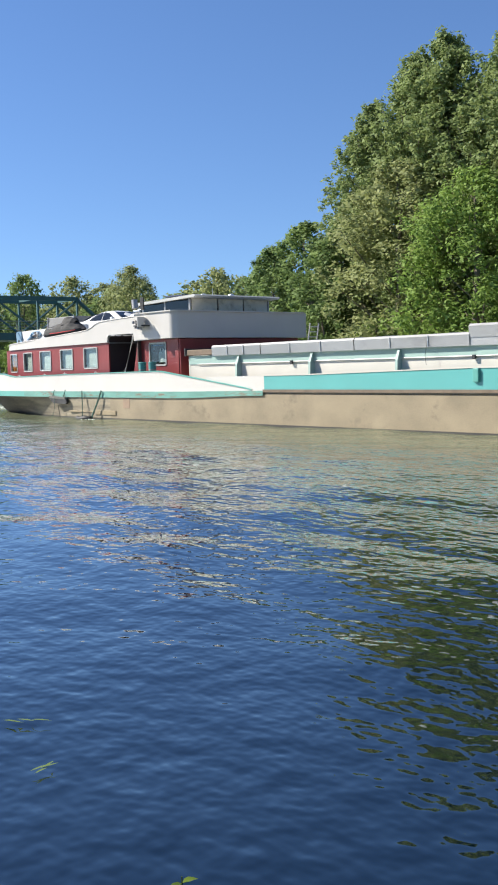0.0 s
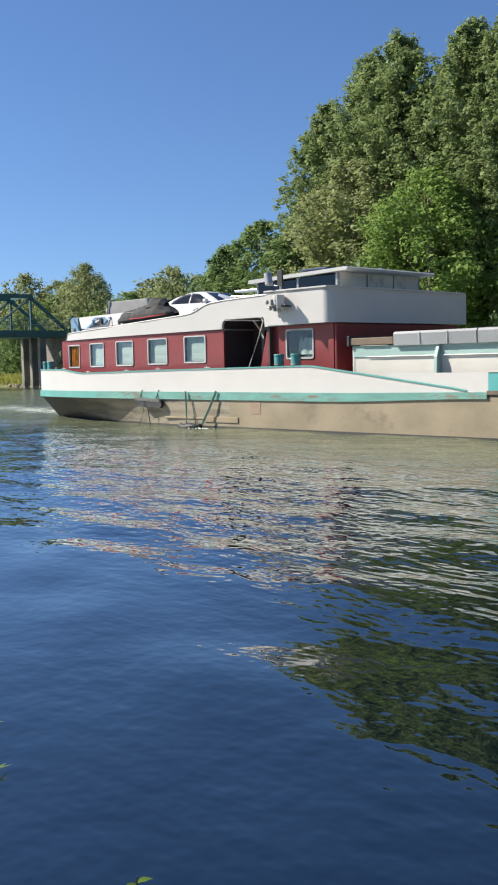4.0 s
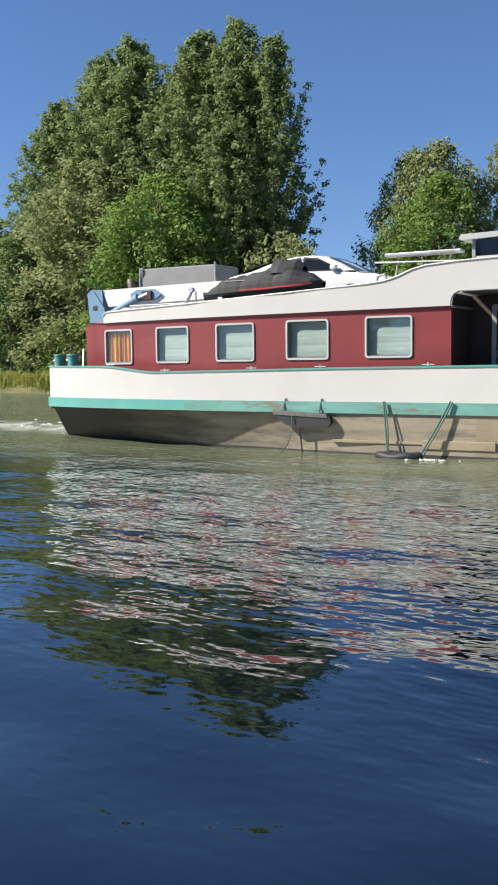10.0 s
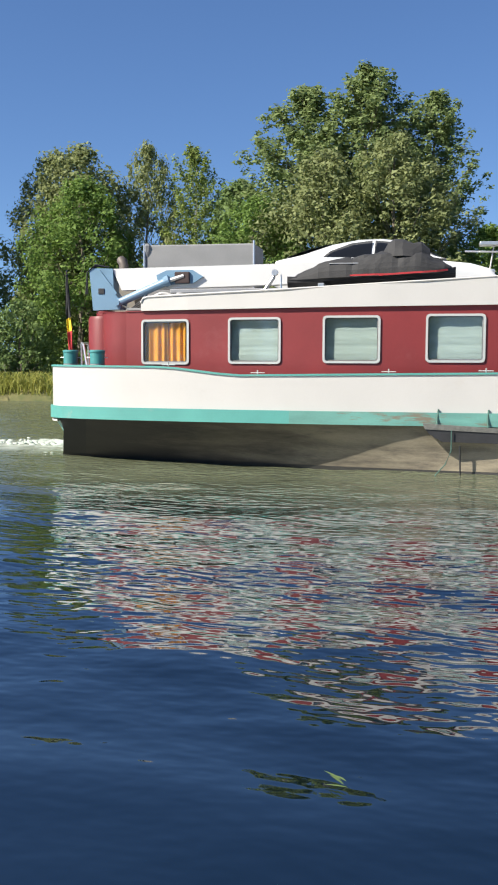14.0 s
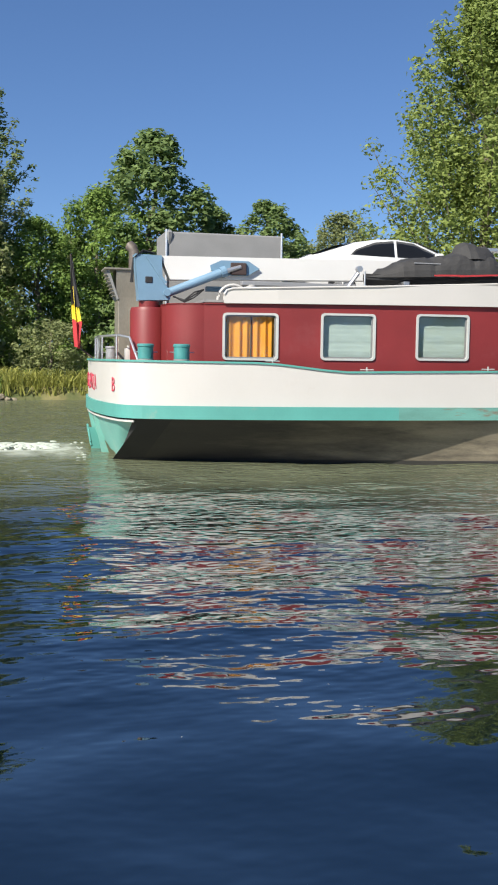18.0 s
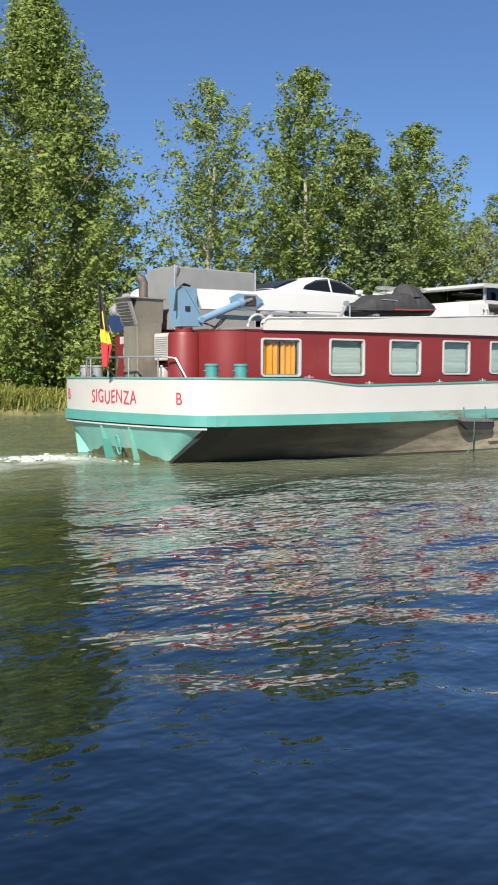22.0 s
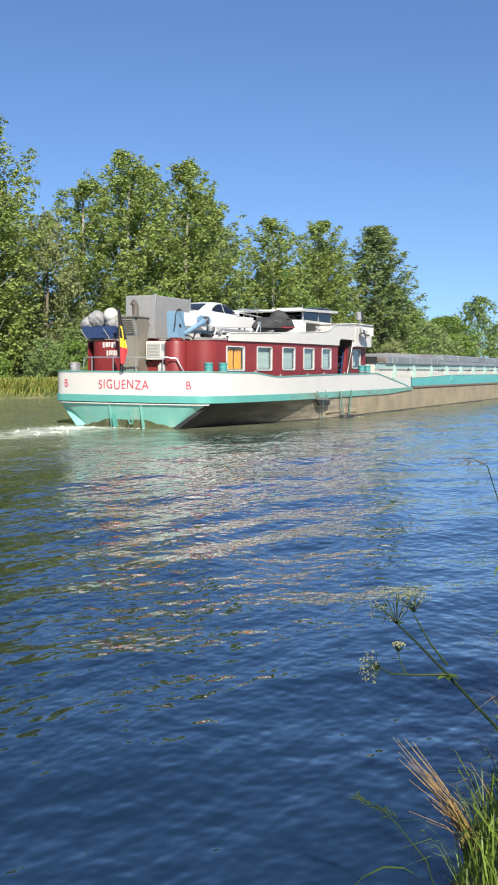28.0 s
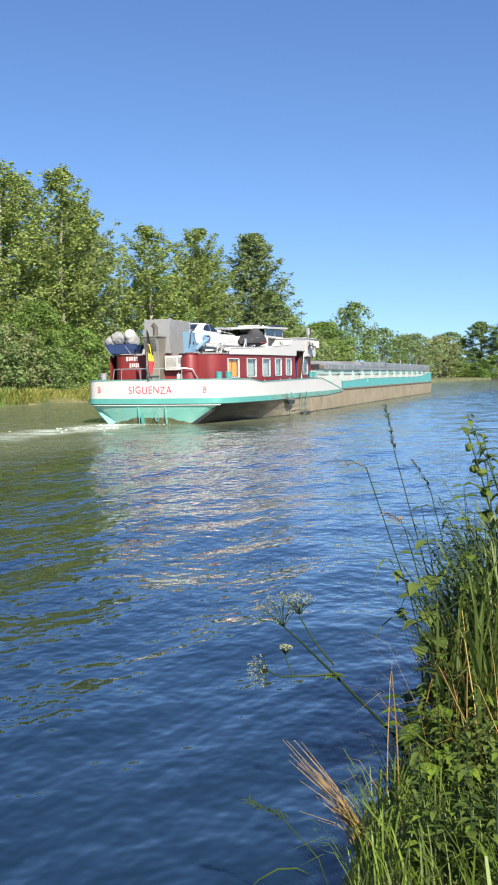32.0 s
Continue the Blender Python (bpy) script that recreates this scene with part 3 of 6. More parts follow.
def make_tree(name, label, height, width, mat, seed, shape="poplar", leaves=7000, leaf=0.42, start=0.12, trunk=0.32):
    rng = np.random.RandomState(seed)
    root = thing(name, pose(0, 0, 0), label, "tree")
    bm = bmesh.new()
    lean = rng.normal(size=2) * 0.02 * height
    line = [(lean[0] * (k / 6) ** 2 + 0.1 * rng.normal(), lean[1] * (k / 6) ** 2 + 0.1 * rng.normal(), height * 0.9 * k / 6 - (0.5 if k == 0 else 0)) for k in range(7)]
    tube(line, trunk, 8, bm, r_end=0.04)
    centres, radii = [], []
    n = {"poplar": 380, "round": 260, "willow": 240, "bush": 120, "thin": 170, "great": 460}[shape]
    upright = shape in ("poplar", "thin", "great")
    lop = [(rng.uniform(0, 6.28), rng.uniform(0.7, 1.15)) for _ in range(5)]   # uneven sides
    for k in range(n):
        f = min(0.999, (k + rng.uniform()) / n) ** (1.0 if shape != "bush" else 1.1)
        a = rng.uniform(0, 6.28)
        uneven = np.mean([1 + (w - 0.93) * max(0, math.cos(a - b + 3 * f)) for b, w in lop]) * rng.uniform(0.82, 1.12)
        env = envelope(shape, f) * uneven
        z = height * (start + (1.0 - start) * f)
        cr = width * rng.uniform(0.035, 0.085) * (0.7 + 0.3 * env) * (0.8 if upright else 1)
        cr *= {"great": 0.72, "poplar": 0.86}.get(shape, 1.0)
        reach = max(0, width * (0.46 if shape in ("poplar", "great") else 0.42 if upright else 0.5) * env - cr * 0.8) * math.sqrt(rng.uniform(0.02 if upright else 0.12, 1.0))
        q = f * 0.9
        cx, cy = lean[0] * q * q + reach * math.cos(a), lean[1] * q * q + reach * math.sin(a)
        centres.append((cx, cy, min(z, height - cr * (1.7 if upright else 1.1))))
        radii.append(cr)
        if k % 7 == 0:
            z0 = max(0.4, z - reach * 0.9 - 0.8)
            f0 = z0 / height
            tube([(lean[0] * f0 * f0, lean[1] * f0 * f0, z0), (cx * 0.5, cy * 0.5, (z0 + z) / 2 - 0.1), (cx, cy, z)], 0.3 * trunk * (1.1 - f), 5, bm, r_end=0.02, caps=False)
    for k in range({"poplar": 64, "thin": 46, "great": 90}.get(shape, 0)):   # rising boughs that end in pointed sprays
        f, a = min(0.99, 0.1 + 0.9 * (k + rng.uniform()) / {"poplar": 64, "thin": 46, "great": 90}[shape]), k * 2.4 + rng.uniform(-0.4, 0.4)
        reach = width * 0.5 * envelope(shape, f) * rng.uniform(0.78, 1.06)
        tip = height * (start + (1 - start) * f)
        rise = min(tip - 0.3, (0.5 + reach) * rng.uniform(0.9, 1.7))
        bough = []
        for j in range(7):
            u = 0.22 + 0.78 * j / 6
            q = (tip / height) ** 2
            bough.append((lean[0] * q + reach * math.cos(a) * u ** 0.8, lean[1] * q + reach * math.sin(a) * u ** 0.8, tip - rise * (1 - u ** 1.3)))
            centres.append(bough[-1])
            radii.append(width * (0.078 - 0.046 * u) * rng.uniform(0.8, 1.2))
        if k % 2 == 0:
            tube(bough[::2], 0.14 * trunk, 4, bm, r_end=0.012, caps=False)
    for k in range(8 if upright else 10):   # single shoots that stand out of the outline
        f = rng.uniform(0.35, 0.93) if upright else rng.uniform(0.3, 0.85)
        a, cr = rng.uniform(0, 6.28), width * rng.uniform(0.025, 0.05)
        reach = width * 0.5 * envelope(shape, f) * rng.uniform(0.45, 0.78)
        centres.append((lean[0] * f * f + reach * math.cos(a), lean[1] * f * f + reach * math.sin(a), min(height - cr * 1.5, height * (start + (1 - start) * f) + rng.uniform(0.02, 0.06) * height)))
        radii.append(cr)
    part("trunk", bm, M_palebark if shape == "thin" else M_bark, root, smooth=True)
    v, fc = leaf_cloud(centres, radii, leaves, leaf, rng, droop=0.8 if shape == "willow" else 0.1, tall=1.35 if shape == "thin" else 1.1)
    me = bpy.data.meshes.new("crown")
    me.from_pydata(v, [], fc)
    me.materials.append(mat)
    part("crown", me, mat, root)
    return root


def plant_row(kinds, rows, ground_z=0.5):
    """Copies of trees: kind, x, y, height, width."""
    for k, (kind, x, y, h, w) in enumerate(rows):
        variants, h0, w0 = kinds[kind]
        src = variants[k % len(variants)]
        t = copy_thing(src, pose(x, y, ground_z, 0, 0, (k * 137) % 360))
        t.scale = (w / w0, w / w0, (h - ground_z) / h0)


KINDS = {
    "poplar": ([make_tree("poplar_tree", "tall poplar in full green leaf on the canal bank", 22, 7.5, M_poplar, s, "poplar", 34000, 0.235, 0.05) for s in (1, 2, 3)], 22, 7.5),
    "dark": ([make_tree("alder_tree", "dark green alder on the canal bank", 13, 6, M_dkleaf, s, "round", 15000, 0.25, 0.03, 0.2) for s in (11, 12)], 13, 6),
    "bright": ([make_tree("maple_tree", "bright green broadleaf tree on the canal bank", 13, 9, M_bright, 21, "round", 25000, 0.22, 0.03, 0.25)], 13, 9),
    "willow": ([make_tree("willow_tree", "pale grey-green willow on the canal bank", 15, 9, M_willow, s, "willow", 18500, 0.245, 0.05, 0.25) for s in (31, 32)], 15, 9),
    "thin": ([make_tree("young_poplar_tree", "airy young poplar on the canal bank", 18, 6, M_aspen, s, "thin", 25000, 0.18, 0.06, 0.14) for s in (41, 42)], 18, 6),
    "airy": ([make_tree("young_poplar_tree", "sparse young poplar with a pale trunk on the canal bank", 18, 6, M_aspen, 43, "thin", 13500, 0.18, 0.10, 0.15)], 18, 6),
    "great": ([make_tree("cottonwood_tree", "great broad poplar with a full pointed crown", 22, 12, M_aspen, 45, "great", 84000, 0.20, 0.06, 0.35)], 22, 12),
    "bush": ([make_tree("shrub", "leafy green waterside shrub", 6, 7, M_bright, 51, "bush", 6400, 0.25, 0.0, 0.12),
              make_tree("shrub", "dense dark waterside shrub", 6, 7, M_dkleaf, 52, "bush", 6400, 0.25, 0.0, 0.12)], 6, 7),
    "sallow": ([make_tree("sallow_shrub", "pale grey-green sallow shrub", 6, 7, M_willow, 61, "bush", 6400, 0.23, 0.0, 0.12)], 6, 7),
    "back": ([make_tree("woodland_tree", "tree in the wood behind the canal bank", 12, 10, M_dkleaf, 71, "round", 4600, 0.42, 0.0, 0.2),
              make_tree("woodland_tree", "tree in the wood behind the canal bank", 12, 10, M_poplar, 72, "round", 4600, 0.42, 0.0, 0.2),
              make_tree("woodland_tree", "pale tree in the wood behind the canal bank", 12, 10, M_willow, 73, "round", 4600, 0.40, 0.0, 0.2)], 12, 10),
}
# a loose grove behind the photographer
for j, (variants, _, _) in enumerate(KINDS.values()):
    for k, src in enumerate(variants):
        src.matrix_basis = pose(-48 + 12 * j, -52 - 13 * k, 0.3)

# the far bank, from astern of the barge to the bend ahead
plant_row(KINDS, [
    ("poplar", -57.8, 54, 22.4, 8.5), ("poplar", -53.7, 55, 25.4, 10), ("poplar", -49.3, 54, 25.3, 10), ("poplar", -44.9, 55, 25.5, 10),
    ("poplar", -39.5, 53, 24.6, 10), ("poplar", -37.0, 53, 22.8, 7.5), ("poplar", -46.5, 60, 25, 10), ("poplar", -56.6, 52, 20.6, 10), ("poplar", -52.0, 52, 23.6, 10), ("poplar", -47.2, 52, 24.0, 10), ("poplar", -42.2, 52, 23.8, 10), ("poplar", -38.8, 51, 21, 8),
    ("willow", -50.0, 49, 16.0, 13), ("bright", -41.5, 47.5, 13.9, 12), ("dark", -68.8, 52, 12.4, 7), ("dark", -63.4, 52, 13.8, 9), ("dark", -58, 50, 12.5, 9), ("willow", -108.5, 60, 15, 10)])
plant_row(KINDS, [("bush", -116 + 5.2 * k, 47.6 + 1.3 * (k % 3), 5.6 + 0.9 * (k % 4), 8.5) for k in range(8)] + [("back", -118 + 6.1 * k, 55 + 2 * (k % 3), 10.2 + 0.8 * (k % 4), 9.5) for k in range(8)])
plant_row(KINDS, [
    ("willow", -28.8, 58, 15.6, 8), ("willow", -27, 58, 15.9, 10), ("bright", -25.3, 54, 12.9, 9), ("willow", -23.3, 60, 16.3, 6),
    ("thin", -20.2, 60, 15.8, 6), ("dark", -17.2, 60, 13.5, 7), ("poplar", -12.4, 56, 18.2, 10), ("poplar", -8.6, 56, 18.9, 10), ("poplar", -5.5, 57, 17.5, 8),
    ("willow", -10.0, 52, 13.4, 9), ("willow", -6.3, 52, 14.1, 9), ("sallow", -33, 49, 9.6, 8), ("bright", -14, 52, 11, 8), ("bright", -1.5, 55, 9.5, 8)])
plant_row(KINDS, [
    ("dark", 4.8, 60, 15.6, 10), ("bright", 1.8, 57, 11.5, 8), ("dark", 9.7, 65, 12, 7), ("dark", 13.1, 65, 12.6, 8), ("willow", 19.9, 70, 12.8, 9),
    ("great", 22.3, 50, 22.6, 15.5), ("airy", 34.8, 52, 20.8, 9.5), ("airy", 38.5, 56, 16.5, 9), ("thin", 44.4, 54, 23.7, 10), ("poplar", 50.2, 54, 20.2, 10)])
plant_row(KINDS, [
    ("thin", 55.6, 54, 21.5, 11), ("willow", 64.8, 56, 15.4, 8), ("thin", 70.1, 56, 19, 11), ("thin", 76.3, 56, 22.9, 12), ("thin", 86.9, 56, 23.8, 13), ("thin", 81.5, 58, 22.5, 12),
    ("thin", 113.6, 60, 21.9, 14), ("thin", 132.7, 62, 24.3, 15), ("poplar", 156.4, 62, 27, 18), ("bright", 219.8, 70, 14.7, 22), ("bright", 246, 80, 15.8, 18)])
plant_row(KINDS, [
    ("thin", 29.5, 58, 15, 9), ("thin", 47.5, 59, 19, 9), ("thin", 60, 60, 18, 11), ("thin", 66, 62, 18, 11), ("bright", 73, 50, 9, 9),
    ("poplar", 95, 60, 22, 13), ("thin", 103, 62, 20, 12), ("bright", 122, 64, 17, 15), ("poplar", 143, 66, 22, 15), ("bright", 172, 66, 18, 17), ("back", 190, 68, 14, 18)])
plant_row(KINDS, [
    ("back", 264, 75, 22.5, 20), ("back", 205, 70, 13, 18), ("back", 232, 74, 13, 18), ("back", 285, 72, 16, 20), ("back", 305, 66, 15, 20), ("back", 325, 62, 15, 20),
    ("back", 350, 80, 16.5, 24), ("dark", 352, 64, 17, 20), ("dark", 345, 52, 20, 20), ("dark", 336, 36, 26, 22), ("dark", 334, 20, 25, 22), ("dark", 338, 4, 22, 24)])
plant_row(KINDS, [
    ("bush", 326, 44, 8, 22), ("bush", 322, 28, 9, 22), ("bush", 322, 12, 9, 22), ("bush", 322, -4, 9, 22), ("bush", 334, 60, 8, 22),
    ("back", -135, 64, 16, 12), ("back", -143, 60, 17, 12), ("back", -151, 56, 16.5, 12), ("back", -159, 52, 17, 12), ("dark", -147, 51, 14.5, 9), ("back", -168, 60, 18, 13)])


def seeded_rows(first, last, step, y0, y1, kinds, h0, h1, seed):
    rng = random.Random(seed)
    rows, x = [], first
    while x < last:
        h = rng.uniform(h0, h1)
        rows.append((rng.choice(kinds), x, rng.uniform(y0, y1), h, h * rng.uniform(0.9, 1.4)))
        x += step * rng.uniform(0.7, 1.3)
    return rows


plant_row(KINDS, seeded_rows(-84, 150, 5.0, 47, 49.5, ["bush", "bush", "sallow"], 3.5, 7.0, 4))
plant_row(KINDS, seeded_rows(-190, -70, 8, 62, 80, ["back"], 10, 15, 5))
plant_row(KINDS, seeded_rows(-36, 200, 8, 66, 74, ["back"], 8, 11, 6))


def blades(rng, xs, ys, zs, h, w, lean, mat, name, label):
    """Grass and reed blades, each one bent strip."""
    n = len(xs)
    a = rng.uniform(0, 6.28, n)
    d = np.stack([np.cos(a), np.sin(a), np.zeros(n)], 1)
    s = np.stack([-np.sin(a), np.cos(a), np.zeros(n)], 1) * (w * rng.uniform(0.6, 1.4, n))[:, None] * 0.5
    b = np.stack([xs, ys, zs], 1)
    up = np.array([0, 0, 1.0])
    L = (lean * rng.uniform(0.2, 1.5, n))[:, None]
    h = h[:, None]
    m1 = b + up * h * 0.5 + d * h * L * 0.25
    m2 = b + up * h * 0.82 + d * h * L * 0.6
    tip = b + up * h * (1 - 0.25 * L) + d * h * L
    v = np.stack([b - s, b + s, m1 - s * 0.9, m1 + s * 0.9, m2 - s * 0.55, m2 + s * 0.55, tip], 1).reshape(-1, 3)
    k = np.arange(n) * 7
    faces = [tuple(q) for q in np.concatenate([np.stack([k, k + 1, k + 3, k + 2], 1), np.stack([k + 2, k + 3, k + 5, k + 4], 1)])] + [tuple(q) for q in np.stack([k + 4, k + 5, k + 6], 1)]
    me = bpy.data.meshes.new(name)
    me.from_pydata(v, [], faces)
    me.materials.append(mat)
    return tagged(new(name, me), label, "grass", kind="stuff")


def far_reeds():
    rng = np.random.RandomState(9)
    for count, mat, name, label, y0, y1, hh in ((31000, M_grass, "reed_fringe", "straw-yellow reeds and long grass on the far bank", 44.05, 47.2, 1.0), (9000, M_bright, "bank_weeds", "green weeds and grass on the far bank", 43.9, 48.0, 1.0)):
        x = rng.uniform(-105, 130, count)
        y = y0 + (y1 - y0) * rng.uniform(0, 1, count) ** 1.4
        clump = np.array([noise.noise((a * 0.15, b * 0.15, count * 0.001)) for a, b in zip(x, y)])
        keep = clump > (-0.7 if mat is M_grass else -0.1)
        x, y, clump = x[keep], y[keep], clump[keep]
        z = np.minimum(-1.6 + (y - 42.6) * 1.25, 0.5) - 0.08
        blades(rng, x, y, z, hh * (0.7 + 0.5 * rng.uniform(size=len(x)) + 0.5 * clump), np.full(len(x), 0.06), 1.0, mat, name, label)


far_reeds()


# ---- the barge: x forward, y to port, z up from the waterline; the cabin's starboard wall is y = 0 ----
MID, HALF = 3.18, 3.90   # centre line and half beam of the hull
CABIN = 2.95
RIDERS = []   # things that travel on the barge, with their place on it


def rider(name, m, label, category, group=""):
    ob = thing(name, m, label, category, group)
    RIDERS.append((ob, m))
    return ob


def smooth(a, b, x):
    t = max(0.0, min(1.0, (x - a) / (b - a)))
    return t * t * (3 - 2 * t)


def along(table, x):
    return float(np.interp(x, [p[0] for p in table], [p[1] for p in table]))


STERN = [(0, -2.20), (0.9, -2.18), (1.8, -2.10), (2.4, -2.00), (2.85, -1.87), (3.12, -1.6), (3.30, -1.1), (3.5, -0.2), (3.65, 0.8), (3.78, 2.0), (3.86, 3.3), (3.90, 5.0)]   # plan of the stern


def stern_x(b):
    """The stern's flat-sided plan with rounded corners: x over the distance from the centre line."""
    b = min(b, HALF)
    k = max(q for q in range(len(STERN) - 1) if STERN[q][0] <= b)
    (b0, x0), (b1, x1) = STERN[k], STERN[k + 1]
    (ba, xa), (bb, xb) = STERN[max(k - 1, 0)], STERN[min(k + 2, len(STERN) - 1)]
    u, w = (b - b0) / (b1 - b0), b1 - b0
    m0 = 0.0 if k == 0 else (x1 - xa) / (b1 - ba) * w
    m1 = (xb - x0) / (bb - b0) * w
    return x0 * (2 * u ** 3 - 3 * u * u + 1) + m0 * (u ** 3 - 2 * u * u + u) + x1 * (3 * u * u - 2 * u ** 3) + m1 * (u ** 3 - u * u)


def half_outline():
    """Half of the deck's edge, as x and distance from the centre line, from the round stern to the bow."""
    pts = [(stern_x(b), b) for b in (HALF * math.sin(radians(90 * k / 40)) for k in range(41))]
    pts += [(x, HALF) for x in (6, 7, 8, 9, 10, 11, 12, 13, 13.4, 14, 15, 16, 17, 18, 18.4, 18.75, 19.0)]
    pts += [(x, HALF) for x in (21, 24, 27, 30, 33, 36, 39, 42, 45, 48, 51, 54, 57, 60, 63)]
    pts += [(63 + 5.0 * math.sin(a), HALF * math.cos(a) ** 0.6) for a in (radians(90 * k / 12) for k in range(1, 13))]
    return pts


EDGE = half_outline()
TOP = [(-3, 1.90), (0.7, 1.88), (2.0, 1.73), (7, 1.80), (13.3, 1.85), (18.15, 1.22), (18.6, 1.12), (60, 1.12)]


NORMAL = {}
for k, (ex, eb) in enumerate(EDGE):
    (ax, ab), (cx, cb) = EDGE[max(k - 1, 0)], EDGE[min(k + 1, len(EDGE) - 1)]
    nx, nb = -(cb - ab), cx - ax
    if k == 0:
        nx, nb = -1.0, 0.0
    if k == len(EDGE) - 1:
        nx, nb = 1.0, 0.0
    size = math.hypot(nx, nb)
    NORMAL[(ex, eb)] = (nx / size, nb / size)
CHINE = 3.1   # half width at which the counter meets the hull side


def wet(x, b):
    """Where the plating meets the water below a point of the deck's edge."""
    if x < -0.15 and b <= CHINE + 0.01:
        q = b * 1.75 / CHINE
        return stern_x(q) + 0.30, q
    f = smooth(-3.5, 8.5, x) ** 0.72
    bow = smooth(63, 68, x)
    full = 1.75 + (HALF - 1.75) * f
    return x - 0.45 * (1 - smooth(-1.6, 2.5, x)) - 0.25 * bow, min(b, full) * (1 - 0.06 * bow)


def strip(points, z0, z1, side, off=0.0, steps=1, wet_from=None):
    """Plating over a run of the edge between two heights; below wet_from it draws in to the waterline."""
    grid = []
    for x, b in points:
        nx, nb = NORMAL[(x, b)]
        lo = z0(x) if callable(z0) else z0
        hi = z1(x) if callable(z1) else z1
        row = []
        for k in range(steps + 1):
            z = hi + (lo - hi) * k / steps
            px, pb = x, b
            if wet_from is not None and z < wet_from:
                f = (wet_from - z) / wet_from
                wx, wb = wet(x, b)
                f = min(f, 1.25)
                if b > CHINE + 0.01 and 0 < f < 1:   # full bilge under a flared sheer
                    f = 1 - (1 - f) ** (1 + 0.8 * smooth(-0.5, 3.5, x))
                px, pb = x + (wx - x) * f, b + (wb - b) * f
            row.append((px + nx * off, MID + side * (pb + nb * off), z))
        grid.append(row)
    return sheet(grid)


def plate(points, z0, z1, side, off, thick):
    """An upright plate of some thickness along the edge."""
    grid = []
    for x, b in points:
        nx, nb = NORMAL[(x, b)]
        lo = z0(x) if callable(z0) else z0
        hi = z1(x) if callable(z1) else z1

        def at(d, z):
            return (x + nx * d, MID + side * (b + nb * d), z)
        grid.append([at(off - thick, lo), at(off, lo), at(off, hi), at(off - thick, hi), at(off - thick, lo)])
    return sheet(grid)


def build_hull(barge):
    first = next(k for k, p in enumerate(EDGE) if p[1] > CHINE)
    aft, corner_on = EDGE[:first], EDGE[first - 1:]
    stern_run = [p for p in EDGE if p[0] <= 19.0]
    fore_run = [p for p in EDGE if p[0] >= 19.0]
    top = lambda x: along(TOP, x)
    for side in (-1, 1):
        part("transom_plate", strip(aft, -0.5, 0.80, side, steps=8, wet_from=0.88), M_counter, barge, "faded turquoise stern counter", True)
        low_edge = lambda x: 0.88 + 0.2 * smooth(14, 19.0, x)
        # starboard quarter: a tar black that also holds the shade under the flare
        part("hull_side", strip([p for p in corner_on if p[0] <= -0.7], -0.5, low_edge, side, steps=10, wet_from=0.88), M_tarshade if side < 0 else M_counter, barge, "black plating of the quarter, tar with the flare's shade painted in" if side < 0 else "faded turquoise plating of the quarter", True)
        part("hull_side", strip([corner_on[max(k for k, p in enumerate(corner_on) if p[0] <= -0.7)]] + [p for p in corner_on if -0.7 < p[0] <= 10], -0.5, low_edge, side, steps=10, wet_from=0.88), M_hullaft, barge, "stained grey-brown steel plating of the run aft, darkened by tar and painted shade", True)
        part("hull_side", strip([p for p in corner_on if p[0] >= 10], -0.5, low_edge, side, steps=10, wet_from=0.88), M_hull, barge, "weathered tan steel hull plating", True)
        cut = next(k for k, p in enumerate(stern_run) if p[0] > 3.0)
        clean, worn = stern_run[:cut + 1], stern_run[cut:]
        part("rubbing_strake", plate(clean, lambda x: 0.86, lambda x: 1.10, side, 0.05, 0.09), M_teal, barge, "teal rubbing strake")
        part("rubbing_strake", plate(worn, lambda x: 0.86 + 0.12 * smooth(14, 19.0, x), lambda x: 1.10 + 0.04 * smooth(14, 19.0, x), side, 0.05, 0.09), M_worn, barge, "scraped and rusting teal rubbing strake")
        part("stern_line", plate(aft, 0.79, 0.825, side, 0.02, 0.05), M_white, barge, "thin white line")
        part("bulwark", plate(stern_run, 1.08, top, side, 0.0, 0.07), M_white, barge, "white painted steel bulwark", True)
        part("bulwark_cap", plate([p for p in stern_run if p[0] < 18.7], lambda x: top(x) - 0.012, lambda x: top(x) + 0.022, side, 0.025, 0.12), M_teal, barge, "thin teal capping")
        inner = [p for p in EDGE if 16.0 <= p[0] <= 19.05]
        part("bulwark", plate(inner, 1.08, 1.62, side, -0.05, 0.05), M_white, barge, "white painted steel bulwark")
        rail_top = lambda x: 1.62 + 0.13 * smooth(19.6, 28, x) + 0.4 * smooth(53, 63, x)
        part("bulwark", plate(fore_run, 1.10, rail_top, side, -0.02, 0.05), M_cyan, barge, "turquoise painted steel bulwark")
        part("rubbing_rail", plate(fore_run, 1.09, 1.18, side, 0.05, 0.1), M_rust, barge, "rusty brown steel rubbing rail")
        part("cap_rail", plate(fore_run, rail_top, lambda x: rail_top(x) + 0.03, side, 0.0, 0.09), M_coam, barge, "cream capping")
    ring = [(x, MID - b) for x, b in EDGE] + [(x, MID + b) for x, b in reversed(EDGE)][1:-1]
    part("deck", prism(ring, "z", 1.02, 1.09), M_dull, barge, "grey steel deck")
    # dark growth along the waterline
    for side in (-1, 1):
        part("waterline_band", strip(corner_on, -0.3, 0.045, side, off=0.006, steps=2, wet_from=0.88), M_bitumen, barge, "dark wet band at the waterline")
        part("waterline_band", strip(aft, -0.3, lambda x: 0.05 + 0.22 * smooth(-1.9, -2.18, x) * (0.75 + 0.25 * math.sin(x * 31)), side, off=0.006, steps=2, wet_from=0.88), M_growth, barge, "dark weedy band at the waterline")
